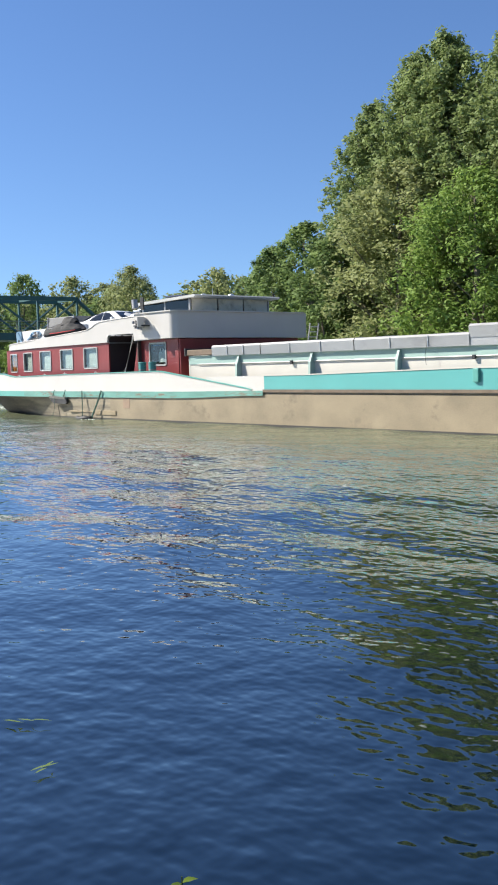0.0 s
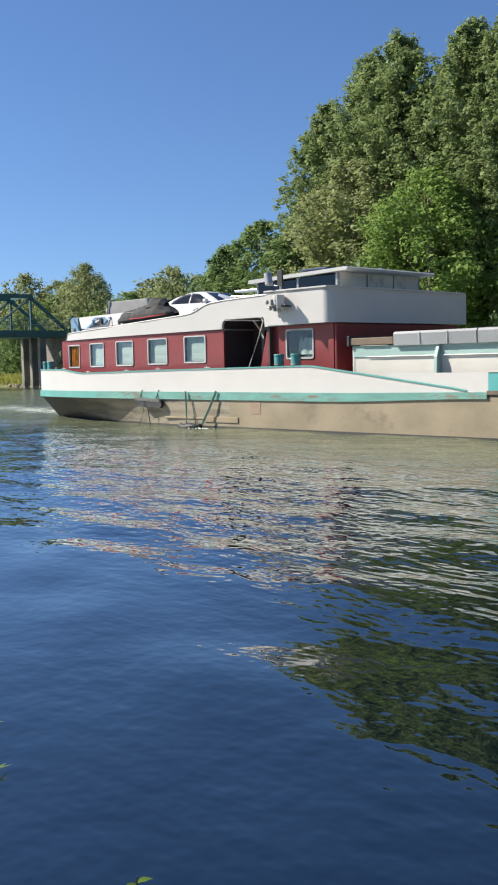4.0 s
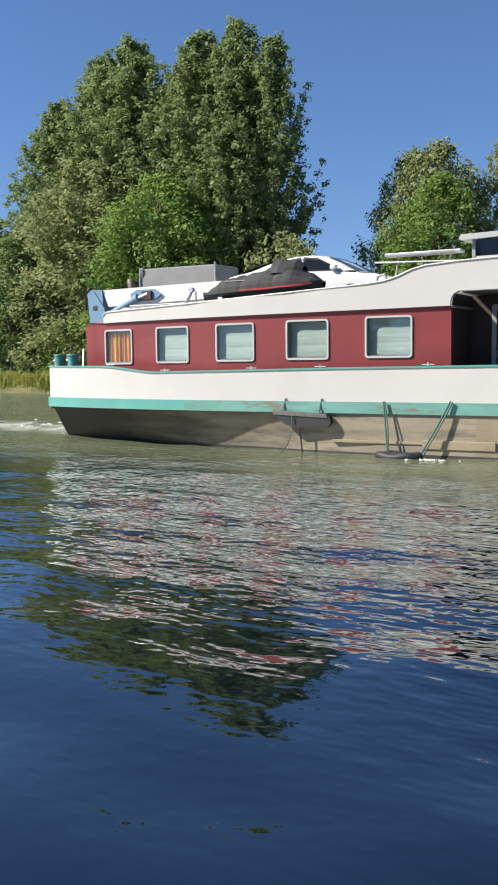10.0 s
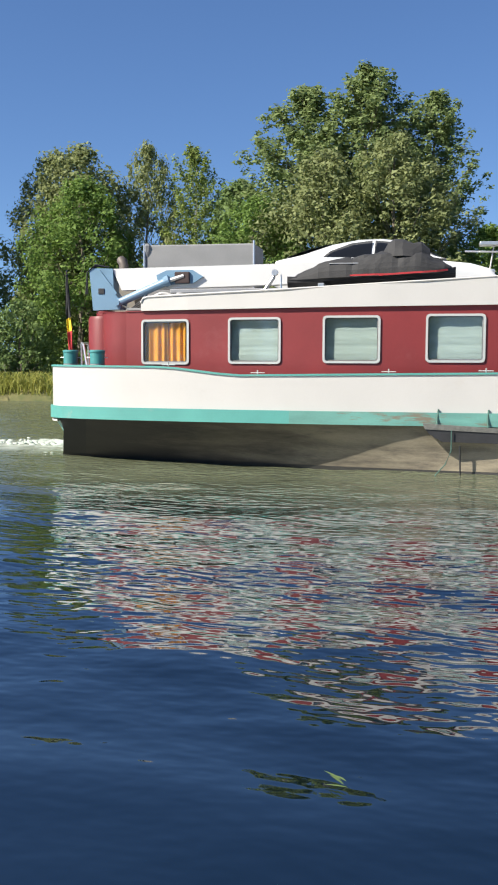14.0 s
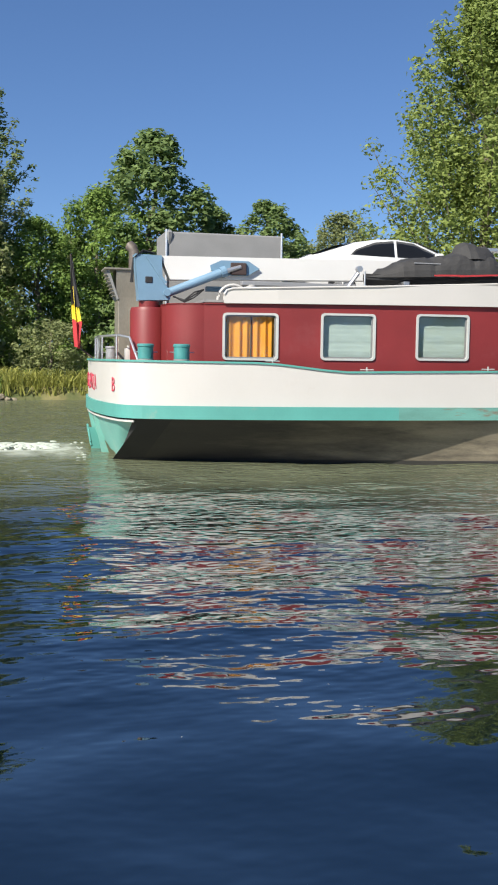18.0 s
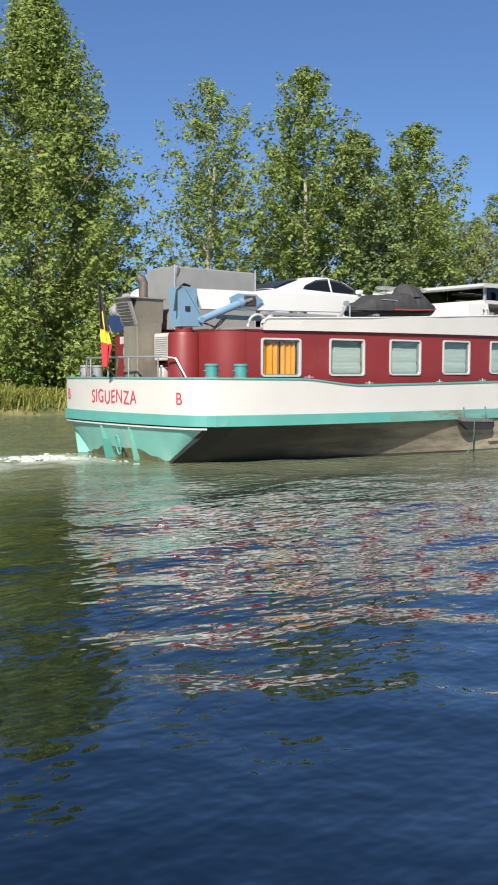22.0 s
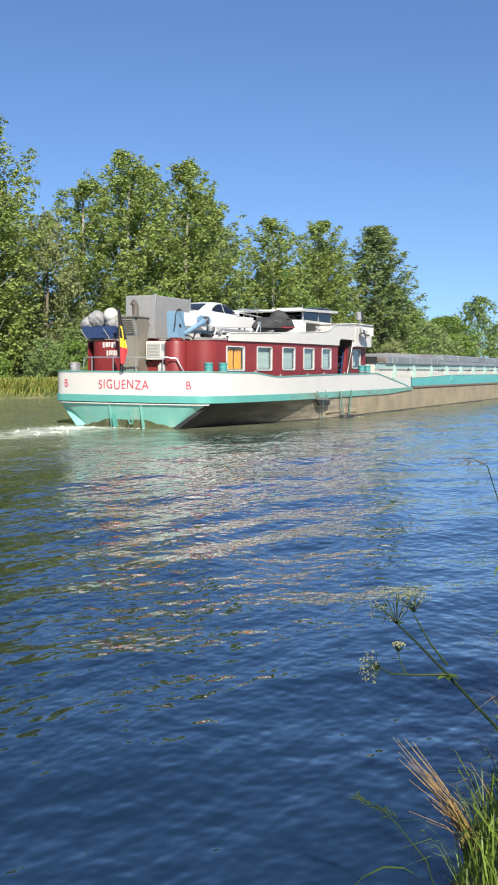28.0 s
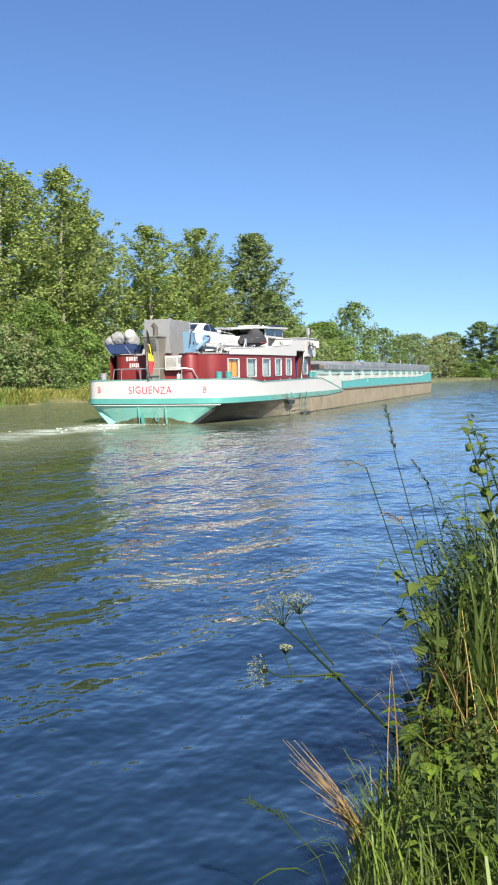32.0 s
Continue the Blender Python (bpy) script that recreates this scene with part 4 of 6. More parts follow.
    # rudder housing plates on the counter
    part("rudder_guide", prism([(-2.20, 0.78), (-2.00, -0.2), (-1.8, -0.2), (-2.1, 0.78)], "y", 2.46, 2.50), M_counter, barge)
    part("rudder_guide", prism([(-2.21, 0.78), (-2.00, -0.2), (-1.8, -0.2), (-2.1, 0.78)], "y", 3.71, 3.75), M_counter, barge)
    part("rudder_head", prism([(-2.26, 0.45), (-2.12, -0.2), (-1.8, -0.2), (-2.1, 0.45)], "y", 3.54, 3.58), M_teal, barge)
    part("mooring_loop", tube([(-2.34 + 0.2 * (0.4 - 0.2 * math.sin(a)), 2.82 + 0.09 * math.cos(a), 0.34 + 0.22 * math.sin(a)) for a in (radians(30 * k) for k in range(13))], 0.022, 6), M_teal, barge)


WINDOWS = [(0.0, 1.0), (1.82, 2.84), (3.66, 4.71), (5.55, 6.59), (7.46, 8.50), (11.80, 12.87)]


def sill(x):
    return 1.94 + 0.0105 * x


def eave(x):
    return 2.98 + 0.0065 * x


def inset(x):
    """How far the cabin's side draws in: towards the round stern, and under the wheelhouse."""
    return float(np.interp(x, [-0.4, 0, 1, 1.83, 2.9, 3.7, 4.7, 6.5, 9.4, 9.5, 10.3, 10.6], [0.43, 0.35, 0.15, 0.04, -0.09, -0.155, -0.21, -0.25, -0.25, -0.25, -0.02, -0.02]))


def drawn_in(ob):
    for v in ob.data.vertices:
        v.co.y += inset(v.co.x)
    return ob


def cabin_window(barge, x0, x1, kind, side=-1):
    z0, z1 = sill(x0), sill(x0) + 0.86
    y = lambda d: d if side < 0 else 2 * CABIN - d
    outer, inner = round_rect(x0 - 0.01, x1 + 0.01, z0 - 0.01, z1 + 0.01, 0.075), round_rect(x0 + 0.03, x1 - 0.03, z0 + 0.03, z1 - 0.03, 0.055)
    win = part("window", ring_xz(outer, inner, y(-0.03), y(0.06)), M_frame, barge, "rounded off-white window frame")
    part("pane", prism(inner, "y", y(0.010), y(0.018)), M_glass, win).visible_shadow = False
    part("inner_frame", ring_xz(inner, round_rect(x0 + 0.055, x1 - 0.055, z0 + 0.055, z1 - 0.055, 0.04), y(0.02), y(0.05)), M_dull, win)
    if kind == "curtain":
        for a, b in ((x0 + 0.03, (x0 + x1) / 2 + 0.03), ((x0 + x1) / 2 + 0.05, x1 - 0.03)):
            grid = [[(a + (b - a) * k / 40, y(0.095 + 0.032 * math.sin(k * 0.5 + 0.6 * math.sin(k * 0.21)) * (1 - 0.3 * j / 4)), z0 + (z1 - z0) * j / 4) for k in range(41)] for j in range(5)]
            part("curtain", sheet(grid), M_curtain, win, "pleated orange curtain", True)
    elif kind == "blind":
        drop = z0 + 0.05
        grid = []
        for j in range(25):
            f = j / 24
            z = drop + (z1 - 0.02 - drop) * f
            bulge = 0.012 * abs(math.sin(f * math.pi * 3.0)) * (1 - f) + 0.003 * math.sin(j * 2.2)
            grid.append([(x0 + 0.01 + (x1 - x0 - 0.02) * k / 8, y(0.115 - bulge + 0.006 * math.sin(k * 1.7 + j)), z + 0.006 * math.sin(k * 1.3 + 2 * j)) for k in range(9)])
        part("blind", sheet(grid), M_blind, win, "creased pale green roman blind", True)
    else:
        grid = [[(x0 + 0.3 + 0.6 * k / 6, y(0.2 + 0.02 * math.sin(k * 1.9)), z0 + 0.12 + (0.3 + 0.25 * abs(math.sin(k * 1.4))) * j / 4) for k in range(7)] for j in range(5)]
        part("cloth", sheet(grid), M_blind, win, "pale cloth hung inside")
    if side < 0:
        for ob in [win, *win.children]:
            drawn_in(ob)


def wall_with_windows(x0, x1, wins, y0, y1, z0):
    """A cabin wall as solid panels round its window openings."""
    bm = bmesh.new()

    def block(a, b, lo, hi):
        prism([(a, lo(a)), (b, lo(b)), (b, hi(b)), (a, hi(a))], "y", y0, y1, bm)
    x = x0
    for a, b in wins:
        block(x, a, lambda q: z0, eave)
        w0, w1 = sill(a), sill(a) + 0.86
        block(a, b, lambda q: z0, lambda q: w0)
        block(a, b, lambda q: w1, eave)
        x = b
    block(x, x1, lambda q: z0, eave)
    bmesh.ops.remove_doubles(bm, verts=bm.verts, dist=0.0005)
    return bm


def side_band(top, low, y0, y1):
    """A plate between two lines in the xz plane, in short steps so that it can follow a curved side."""
    xs = sorted({p[0] for p in top} | {p[0] for p in low} | {3.7, 4.7, 6.5})
    rows = [(x, along(low, x), along(top, x)) for x in xs]
    return sheet([[(x, y0, a), (x, y0, b), (x, y1, b), (x, y1, a), (x, y0, a)] for x, a, b in rows])


def build_cabin(barge):
    drawn_in(part("cabin_wall", wall_with_windows(-0.35, 9.33, WINDOWS[:5], 0.0, 0.07, 1.05), M_red, barge, "oxblood red painted steel cabin side"))
    bm = prism([(10.50, 1.05), (11.80, 1.05), (11.80, 3.04), (11.03, 3.04)], "y", 0.0, 0.07)
    w0 = sill(11.80)
    prism([(11.80, 1.05), (12.87, 1.05), (12.87, w0), (11.80, w0)], "y", 0.0, 0.07, bm)
    prism([(11.80, w0 + 0.86), (12.87, w0 + 0.86), (12.87, 3.04), (11.80, 3.04)], "y", 0.0, 0.07, bm)
    prism([(12.87, 1.05), (13.62, 1.05), (13.62, 3.04), (12.87, 3.04)], "y", 0.0, 0.07, bm)
    bmesh.ops.remove_doubles(bm, verts=bm.verts, dist=0.0005)
    drawn_in(part("cabin_wall", bm, M_red, barge, "oxblood red painted steel cabin side"))
    part("cabin_wall", box(-0.35, 13.62, 5.83, 5.9, 1.05, 3.0), M_red, barge, "oxblood red painted steel cabin side")
    part("front_wall", box(13.62, 13.72, 0.0, 6.1, 1.05, 3.04, 0.03), M_red, barge)
    quarter = [(-0.35 - 0.65 * math.sin(a), 1.0 - 0.58 * math.cos(a)) for a in (radians(90 * k / 10) for k in range(11))]
    loop = quarter + [(x, 2 * CABIN - y) for x, y in reversed(quarter)]
    part("aft_wall", sheet([[(x, y, 1.05), (x, y, eave(-0.4)), (x + 0.07, y, eave(-0.4))] for x, y in loop]), M_red, barge, "rounded oxblood red aft cabin wall", True)
    part("aft_roof", prism(loop, "z", 2.94, 2.97), M_red, barge)
    for x0, x1 in WINDOWS[:5]:
        cabin_window(barge, x0, x1, "curtain" if x0 == 0 else "blind")
    cabin_window(barge, *WINDOWS[5], "")
    for x0, x1 in WINDOWS:
        cabin_window(barge, x0, x1, "blind", 1)
    # entrance recess; the shade inside is put into its walls' dark colour
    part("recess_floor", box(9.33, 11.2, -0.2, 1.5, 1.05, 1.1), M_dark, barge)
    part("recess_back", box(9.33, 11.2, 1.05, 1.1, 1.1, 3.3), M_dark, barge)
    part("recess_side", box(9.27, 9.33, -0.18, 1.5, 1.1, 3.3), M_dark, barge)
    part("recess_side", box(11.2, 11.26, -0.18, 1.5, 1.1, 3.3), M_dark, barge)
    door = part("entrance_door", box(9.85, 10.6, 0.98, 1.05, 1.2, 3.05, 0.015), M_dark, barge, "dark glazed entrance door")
    part("door_frame", ring_xz(round_rect(9.81, 10.64, 1.15, 3.1, 0.05), round_rect(9.91, 10.54, 1.25, 3.0, 0.04), 0.95, 1.00), M_grey, door)
    part("pane", box(9.95, 10.5, 0.965, 0.975, 1.7, 2.95), M_smoke, door)
    part("handle", tube([(9.95, 0.93, 2.0), (9.95, 0.90, 2.05), (9.95, 0.93, 2.12)], 0.012, 6), M_alu, door)
    for k in range(6):
        part("stair_tread", box(10.42 + 0.12 * k, 10.68 + 0.12 * k, 0.12, 1.0, 1.38 + 0.29 * k, 1.43 + 0.29 * k, 0.01), M_bluetarp, barge, "dark blue stair tread")
    for y in (0.10, 1.0):
        part("stair_stringer", prism([(10.36, 1.1), (10.56, 1.1), (11.22, 3.0), (11.02, 3.0)], "y", y - 0.02, y + 0.02), M_bluetarp, barge, "dark blue stair side")
    part("grab_bar", tube([(10.47, -0.28, 1.86), (11.02, -0.28, 2.98), (11.10, -0.28, 3.22), (11.04, -0.28, 3.30)], 0.022, 8), M_white, barge)
    part("recess_trim", tube([(9.35, -0.30, 3.02), (9.37, -0.30, 3.2), (9.45, -0.30, 3.29), (9.6, -0.30, 3.32), (10.9, -0.30, 3.33), (11.05, -0.30, 3.30)], 0.009, 6), M_white, barge)
    # white side of the roof, with the step up to the wheelhouse
    topline = [(0.0, 3.14), (0.05, 3.22), (0.15, 3.25), (1.0, 3.277), (1.83, 3.304), (2.9, 3.34), (5.5, 3.46), (7.5, 3.56), (7.9, 3.60), (8.2, 3.68), (8.5, 3.80), (8.8, 3.87), (9.5, 3.92), (10.4, 3.95), (13.5, 4.03)]
    low = [(0.0, eave(0)), (9.33, eave(9.33)), (9.335, 3.16), (9.36, 3.22), (9.40, 3.28), (9.5, 3.33), (11.12, 3.33), (11.18, 3.26), (11.195, 3.15), (11.2, 3.03), (13.5, 3.06)]
    for y0, y1 in ((-0.07, 0.03), (5.87, 5.97)):
        side = part("roof_side", side_band(topline, low, y0, y1), M_white, barge, "white painted roof side that steps up to the wheelhouse")
        mould = part("roof_moulding", tube([(x, (y0 - 0.005) if y0 < 1 else y1 + 0.005, z) for x, z in topline], 0.022, 6), M_white, barge)
        if y0 < 1:
            for ob in (side, mould):
                for v in ob.data.vertices:
                    v.co.y += inset(min(v.co.x, 9.0))
    part("roof_deck", box(-0.35, 9.4, 0.45, 5.87, 3.0, 3.05), M_dull, barge, "grey roof deck")
    part("roof_waterway", prism([(x, inset(x) + 0.02) for x in (-0.3, 0, 1, 1.83, 2.9, 3.7, 4.7, 6.5, 9.4)] + [(9.4, 0.45), (-0.3, 0.45)], "z", 3.0, 3.045), M_dull, barge)
    xs = (-0.35, 0.0, 1.0, 1.83, 2.9, 9.33)
    drawn_in(part("drip_rail", prism([(x, eave(x) - 0.012) for x in xs] + [(x, eave(x) + 0.008) for x in reversed(xs)], "y", -0.025, 0.0), M_red, barge))
    # wheelhouse front with rounded corners
    front = []
    for k in range(9):
        a = radians(90 * k / 8)
        front.append((13.48 + 0.3 * math.sin(a), -0.04 - 0.3 * math.cos(a)))
    ring = [(11.3, -0.34)] + front + [(x, 2 * MID - y) for x, y in reversed(front)] + [(11.3, 2 * MID + 0.34)]
    part("wheelhouse_front", prism(ring, "z", 3.06, 4.04), M_white, barge, "broad white wheelhouse fascia with rounded corners", True)
    part("wheelhouse_lip", prism([(11.25, -0.39), (13.68, -0.39), (13.85, -0.18), (13.85, 6.34), (13.68, 6.55), (11.25, 6.55)], "z", 4.04, 4.08), M_white, barge)
    part("wheelhouse_deck", box(9.4, 11.3, -0.2, 5.87, 3.33, 3.38), M_dull, barge)
    # lowered wheelhouse
    wh = part("wheelhouse", box(9.25, 12.65, 1.35, 5.5, 4.06, 4.17, 0.01), M_white, barge, "low white wheelhouse with tinted windows")
    part("roof", prism([(9.0, 4.55), (9.04, 4.63), (13.1, 4.74), (13.16, 4.70), (13.1, 4.64), (9.04, 4.51)], "y", 1.2, 5.65), M_frame, wh, "thin pale grey roof that overhangs in front")
    part("rear_deck", box(8.3, 9.25, 1.2, 5.5, 3.38, 4.05, 0.02), M_boom, wh)
    for y0 in (1.35, 5.45):
        for x0, x1 in ((9.35, 11.0), (11.07, 12.57)):
            part("window", box(x0, x1, y0, y0 + 0.04, 4.17, 4.51 + 0.025 * (x0 - 9.25)), M_smoke, wh)
        for x0 in (9.25, 11.0, 12.57):
            part("mullion", box(x0, x0 + 0.08, y0 - 0.01, y0 + 0.06, 4.14, 4.53 + 0.025 * (x0 - 9.25), 0.01), M_grey, wh)
    for y0, y1 in ((1.45, 2.72), (2.79, 4.06), (4.13, 5.4)):
        part("window", box(12.61, 12.65, y0, y1, 4.17, 4.62), M_canvas, wh, "cream canvas screen over the front window")
        part("window", box(9.25, 9.29, y0, y1, 4.17, 4.51), M_smoke, wh)
    for x, y in ((12.2, 2.4), (12.5, 3.6)):
        part("roof_lamp", lathe([(0.12, 0), (0.15, 0.05), (0.12, 0.12), (0.0, 0.15)], (x, y, 4.71), 12), M_alu, wh, smooth=True)
    part("solar_panel", box(11.2, 12.3, 1.25, 2.0, 4.735, 4.79, 0.01), M_bluetarp, wh, "small dark blue panel on the roof")


def build_hold(barge):
    for y0, y1, out in ((-0.2, -0.12, -1), (6.28, 6.36, 1)):
        part("coaming", box(14.5, 65.5, y0, y1, 1.05, 2.06), M_coam, barge, "cream painted hatch coaming")
        # shade below the hatch covers is put into this band's grey-green
        part("coaming_head", box(14.5, 62.5, y0 - (0.03 if out < 0 else 0), y1 + (0.03 if out > 0 else 0), 2.06, 2.36), M_shadeteal, barge, "grey-green upper edge of the coaming, the covers' shade in its colour")
        yo = y0 if out < 0 else y1
        for k in range(14):
            x = 17.30 + 3.5 * k
            part("bracket", prism([(yo, 1.2), (yo + out * 0.24, 1.2), (yo + out * 0.21, 2.02), (yo + out * 0.10, 2.30), (yo, 2.33)], "x", x - 0.045, x + 0.045), M_post, barge, "grey-green steel bracket")
        part("side_rail", tube([(15, yo + out * 0.05, 2.06), (65.1, yo + out * 0.05, 2.08)], 0.015, 6), M_white, barge, "thin white handrail")
        for k in range(6):
            x = 18.4 + 7 * k
            part("hatch_clamp", box(x - 0.1, x + 0.1, yo + out * 0.05 - 0.03, yo + out * 0.05 + 0.03, 2.52, 2.60, 0.008), M_black, barge)
            part("rail_clip", box(x + 1.4, x + 1.5, min(yo + out * 0.03, yo + out * 0.10), max(yo + out * 0.03, yo + out * 0.10), 1.98, 2.10, 0.008), M_black, barge)
            if k == 1:
                part("lashing", tube([(x, yo + out * 0.2, 2.5), (x - 0.05, yo + out * 0.24, 2.1), (x, yo + out * 0.25, 1.85)], 0.008, 4), M_black, barge)
    part("coaming_end", box(14.45, 14.55, -0.2, 6.36, 1.05, 2.36), M_coam, barge)
    part("coaming_end", box(65.45, 65.55, -0.2, 6.36, 1.05, 2.36), M_coam, barge)
    covers = [(15.95, 0.0)] + [(14.35 + 4.15 * k, 0.0) for k in (1, 2)] + [(26.75 + 5.5 * k, 0.22) for k in range(7)]
    for x, up in covers:
        w = 2.51 if x == 15.95 else 4.11 if up == 0 else 5.46
        cover = part("hatch_cover", prism([(-0.34, 2.34 + up), (-0.36, 2.64 + up), (-0.30, 2.70 + up), (MID, 2.82 + up), (6.46, 2.70 + up), (6.52, 2.64 + up), (6.50, 2.34 + up)], "x", x, x + w), M_lid, barge, "grey aluminium hatch cover with a low ridge")
        for k in range(1, 3):
            xx = x + w * k / 3
            part("seam", prism([(-0.37, 2.36 + up), (-0.38, 2.66 + up), (MID, 2.84 + up), (6.54, 2.66 + up), (6.53, 2.36 + up), (6.51, 2.36 + up), (6.515, 2.64 + up), (MID, 2.80 + up), (-0.355, 2.64 + up), (-0.35, 2.36 + up)], "x", xx - 0.012, xx + 0.012), M_alu, cover)
        if up:
            part("riser", box(x, x + w, -0.32, 6.48, 2.34, 2.56), M_lid, cover)
    lid = part("access_lid", box(14.4, 15.9, -0.3, 6.46, 2.38, 2.58, 0.02), M_rust, barge, "low brown lid at the after end of the hold")
    part("lid_edge", box(14.36, 14.44, -0.34, 6.5, 2.36, 2.64, 0.01), M_black, lid)
    # fore part
    part("bow_locker", box(65.9, 66.6, 1.6, 4.5, 1.09, 2.5, 0.05), M_white, barge)
    for y in (0.9, 4.7):
        part("bow_bollard", lathe([(0.12, 0), (0.12, 0.45), (0.16, 0.47), (0.16, 0.52), (0.0, 0.53)], (66.1, y - 0.3 if y < 2 else y + 0.6, 1.09), 12), M_teal, barge, smooth=True)
    part("bow_mast", tube([(66.3, 3.0, 2.5), (66.3, 3.0, 3.6)], 0.04, 8), M_white, barge)


def bollard_pair(barge, places, mat):
    for x, y in places:
        part("bollard_base", box(x - 0.16, x + 0.16, y - 0.16, y + 0.16, 1.09, 1.14, 0.01), M_teal, barge)
        b = part("bollard", lathe([(0.13, 0.05), (0.13, 0.84), (0.145, 0.85), (0.145, 1.06), (0.158, 1.07), (0.158, 1.10), (0.14, 1.12), (0.0, 1.11)], (x, y, 1.09), 18), mat, barge, "double teal mooring bollard", True)
        part("cross_pin", tube([(x - 0.22, y, 2.06), (x + 0.22, y, 2.06)], 0.010, 6), M_alu, b)
        part("lower_collar", lathe([(0.15, 0.80), (0.15, 0.84), (0.13, 0.85)], (x, y, 1.09), 18), M_dull, b)


barge = thing("barge", pose(0, 0, 0), "long motor barge with white bulwarks, oxblood cabin and tan hull", "barge")
build_hull(barge)
build_cabin(barge)
build_hold(barge)
bollard_pair(barge, ((-1.46, 0.26), (-0.83, 0.05)), M_bollard)
bollard_pair(barge, ((11.88, -0.44), (12.58, -0.48)), M_bollard)


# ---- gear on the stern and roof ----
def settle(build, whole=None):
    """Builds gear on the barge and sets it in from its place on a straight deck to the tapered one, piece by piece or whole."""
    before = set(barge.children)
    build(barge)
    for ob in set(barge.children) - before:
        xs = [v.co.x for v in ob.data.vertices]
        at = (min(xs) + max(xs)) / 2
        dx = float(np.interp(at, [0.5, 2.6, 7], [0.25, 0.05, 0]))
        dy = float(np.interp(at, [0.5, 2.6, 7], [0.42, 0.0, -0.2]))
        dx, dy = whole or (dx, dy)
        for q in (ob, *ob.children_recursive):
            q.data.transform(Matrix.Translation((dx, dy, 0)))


def letters(barge, text, y_left, z0, height, squeeze, name, label):
    """Painted characters that follow the round stern; read from astern, so they run from port to starboard."""
    cu = bpy.data.curves.new(name, "FONT")
    cu.body, cu.size, cu.extrude = text, height * 1.38, 0.004
    cu.space_character, cu.offset = 1.14, -0.002
    tmp = new(name, cu)
    me = bpy.data.meshes.new_from_object(tmp.evaluated_get(bpy.context.evaluated_depsgraph_get()))
    bpy.data.objects.remove(tmp)
    for v in me.vertices:
        y = y_left - v.co.x * squeeze
        x = stern_x(abs(y - MID))
        v.co = (x - 0.012 - v.co.z, y, z0 + v.co.y + 0.02 * math.sin(7 * y))
    me.materials.clear()
    me.materials.append(M_letter)
    part(name, me, M_letter, barge, label)


letters(barge, "SIGUENZA", 4.17, 1.31, 0.325, 0.86, "ship_name", "red painted ship's name on the white stern")
letters(barge, "B", 0.82, 1.34, 0.28, 0.9, "country_letter", "red painted letter on the white stern")
letters(barge, "B", 5.76, 1.34, 0.28, 0.9, "country_letter", "red painted letter on the white stern")
for k, (y0, y1, z) in enumerate(((4.62, 4.02, 2.74), (4.46, 3.98, 2.45))):
    for j in range(5):
        w = (y0 - y1) / 5
        part("marking_bar", box(-1.016, -0.998, y0 + 0.16 - w * j - w * (0.62 + 0.14 * (j % 2)), y0 + 0.16 - w * j, z + 0.012 * (j % 3), z + 0.19), M_white, barge, "plain white marking bar")


def build_crane(barge):
    cr = part("crane_pillar", lathe([(0.37, 1.05), (0.37, 2.86), (0.34, 2.93), (0.2, 2.94), (0.2, 3.05), (0.0, 3.05)], (-1.40, 1.17, 0), 24), M_red, barge, "oxblood red crane pillar", True)
    head = part("crane_head", prism([(-1.70, 3.95), (-1.18, 3.93), (-1.16, 3.45), (-0.98, 3.22), (-1.02, 3.08), (-1.62, 3.06), (-1.66, 3.5)], "y", 0.98, 1.36), M_blue, barge, "pale blue crane head")
    part("head_slot", box(-1.50, -1.36, 0.965, 0.985, 3.40, 3.52, 0.01), M_black, head)
    part("head_cheek", prism([(-1.5, 3.9), (-1.45, 3.9), (-1.08, 3.42), (-1.12, 3.38)], "y", 0.95, 0.985), M_blue, head)
    part("pivot_pin", tube([(-1.08, 0.9, 3.22), (-1.08, 1.44, 3.22)], 0.07, 10), M_blue, head)
    part("boom", prism([(-1.2, 3.93), (4.4, 4.02), (4.42, 3.62), (-1.0, 3.48)], "y", 1.02, 1.34), M_boom, barge, "white box-section crane boom")
    br = part("boom_bracket", prism([(-0.22, 3.78), (0.0, 3.88), (0.55, 3.88), (0.78, 3.74), (0.55, 3.60), (0.0, 3.58), (-0.2, 3.68)], "y", 0.96, 1.02), M_blue, barge, "pale blue steel bracket")
    part("bracket_fork", box(0.18, 0.5, 0.90, 0.965, 3.60, 3.84, 0.02), M_dark, br)
    ram = part("hydraulic_ram", tube([(-1.05, 1.0, 3.22), (0.05, 0.90, 3.66)], 0.085, 14), M_blue, barge, "pale blue hydraulic ram", True)
    part("ram_rod", tube([(0.0, 0.90, 3.64), (0.38, 0.92, 3.76)], 0.045, 10), M_alu, ram)
    part("ram_collar", tube([(-0.02, 0.90, 3.63), (0.08, 0.90, 3.67)], 0.11, 14), M_blue, ram)
    for k in range(4):
        pts = [(-1.35 + 0.02 * k, 0.97 + 0.04 * k, 3.98), (-1.55, 0.95 + 0.03 * k, 4.02 - 0.01 * k), (-1.74, 0.97, 3.86), (-1.74 - 0.015 * k, 1.0, 3.4)]
        part("hydraulic_hose", tube(pts, 0.014, 5), M_black, head)
    for k in range(3):
        pts = [(-0.95, 0.92 + 0.05 * k, 3.15), (-0.75, 0.86, 3.04 + 0.02 * k), (-0.55, 0.9, 3.14 + 0.05 * k), (-0.35, 0.95, 3.3)]
        part("hydraulic_hose", tube(pts, 0.016, 5), M_black, head)


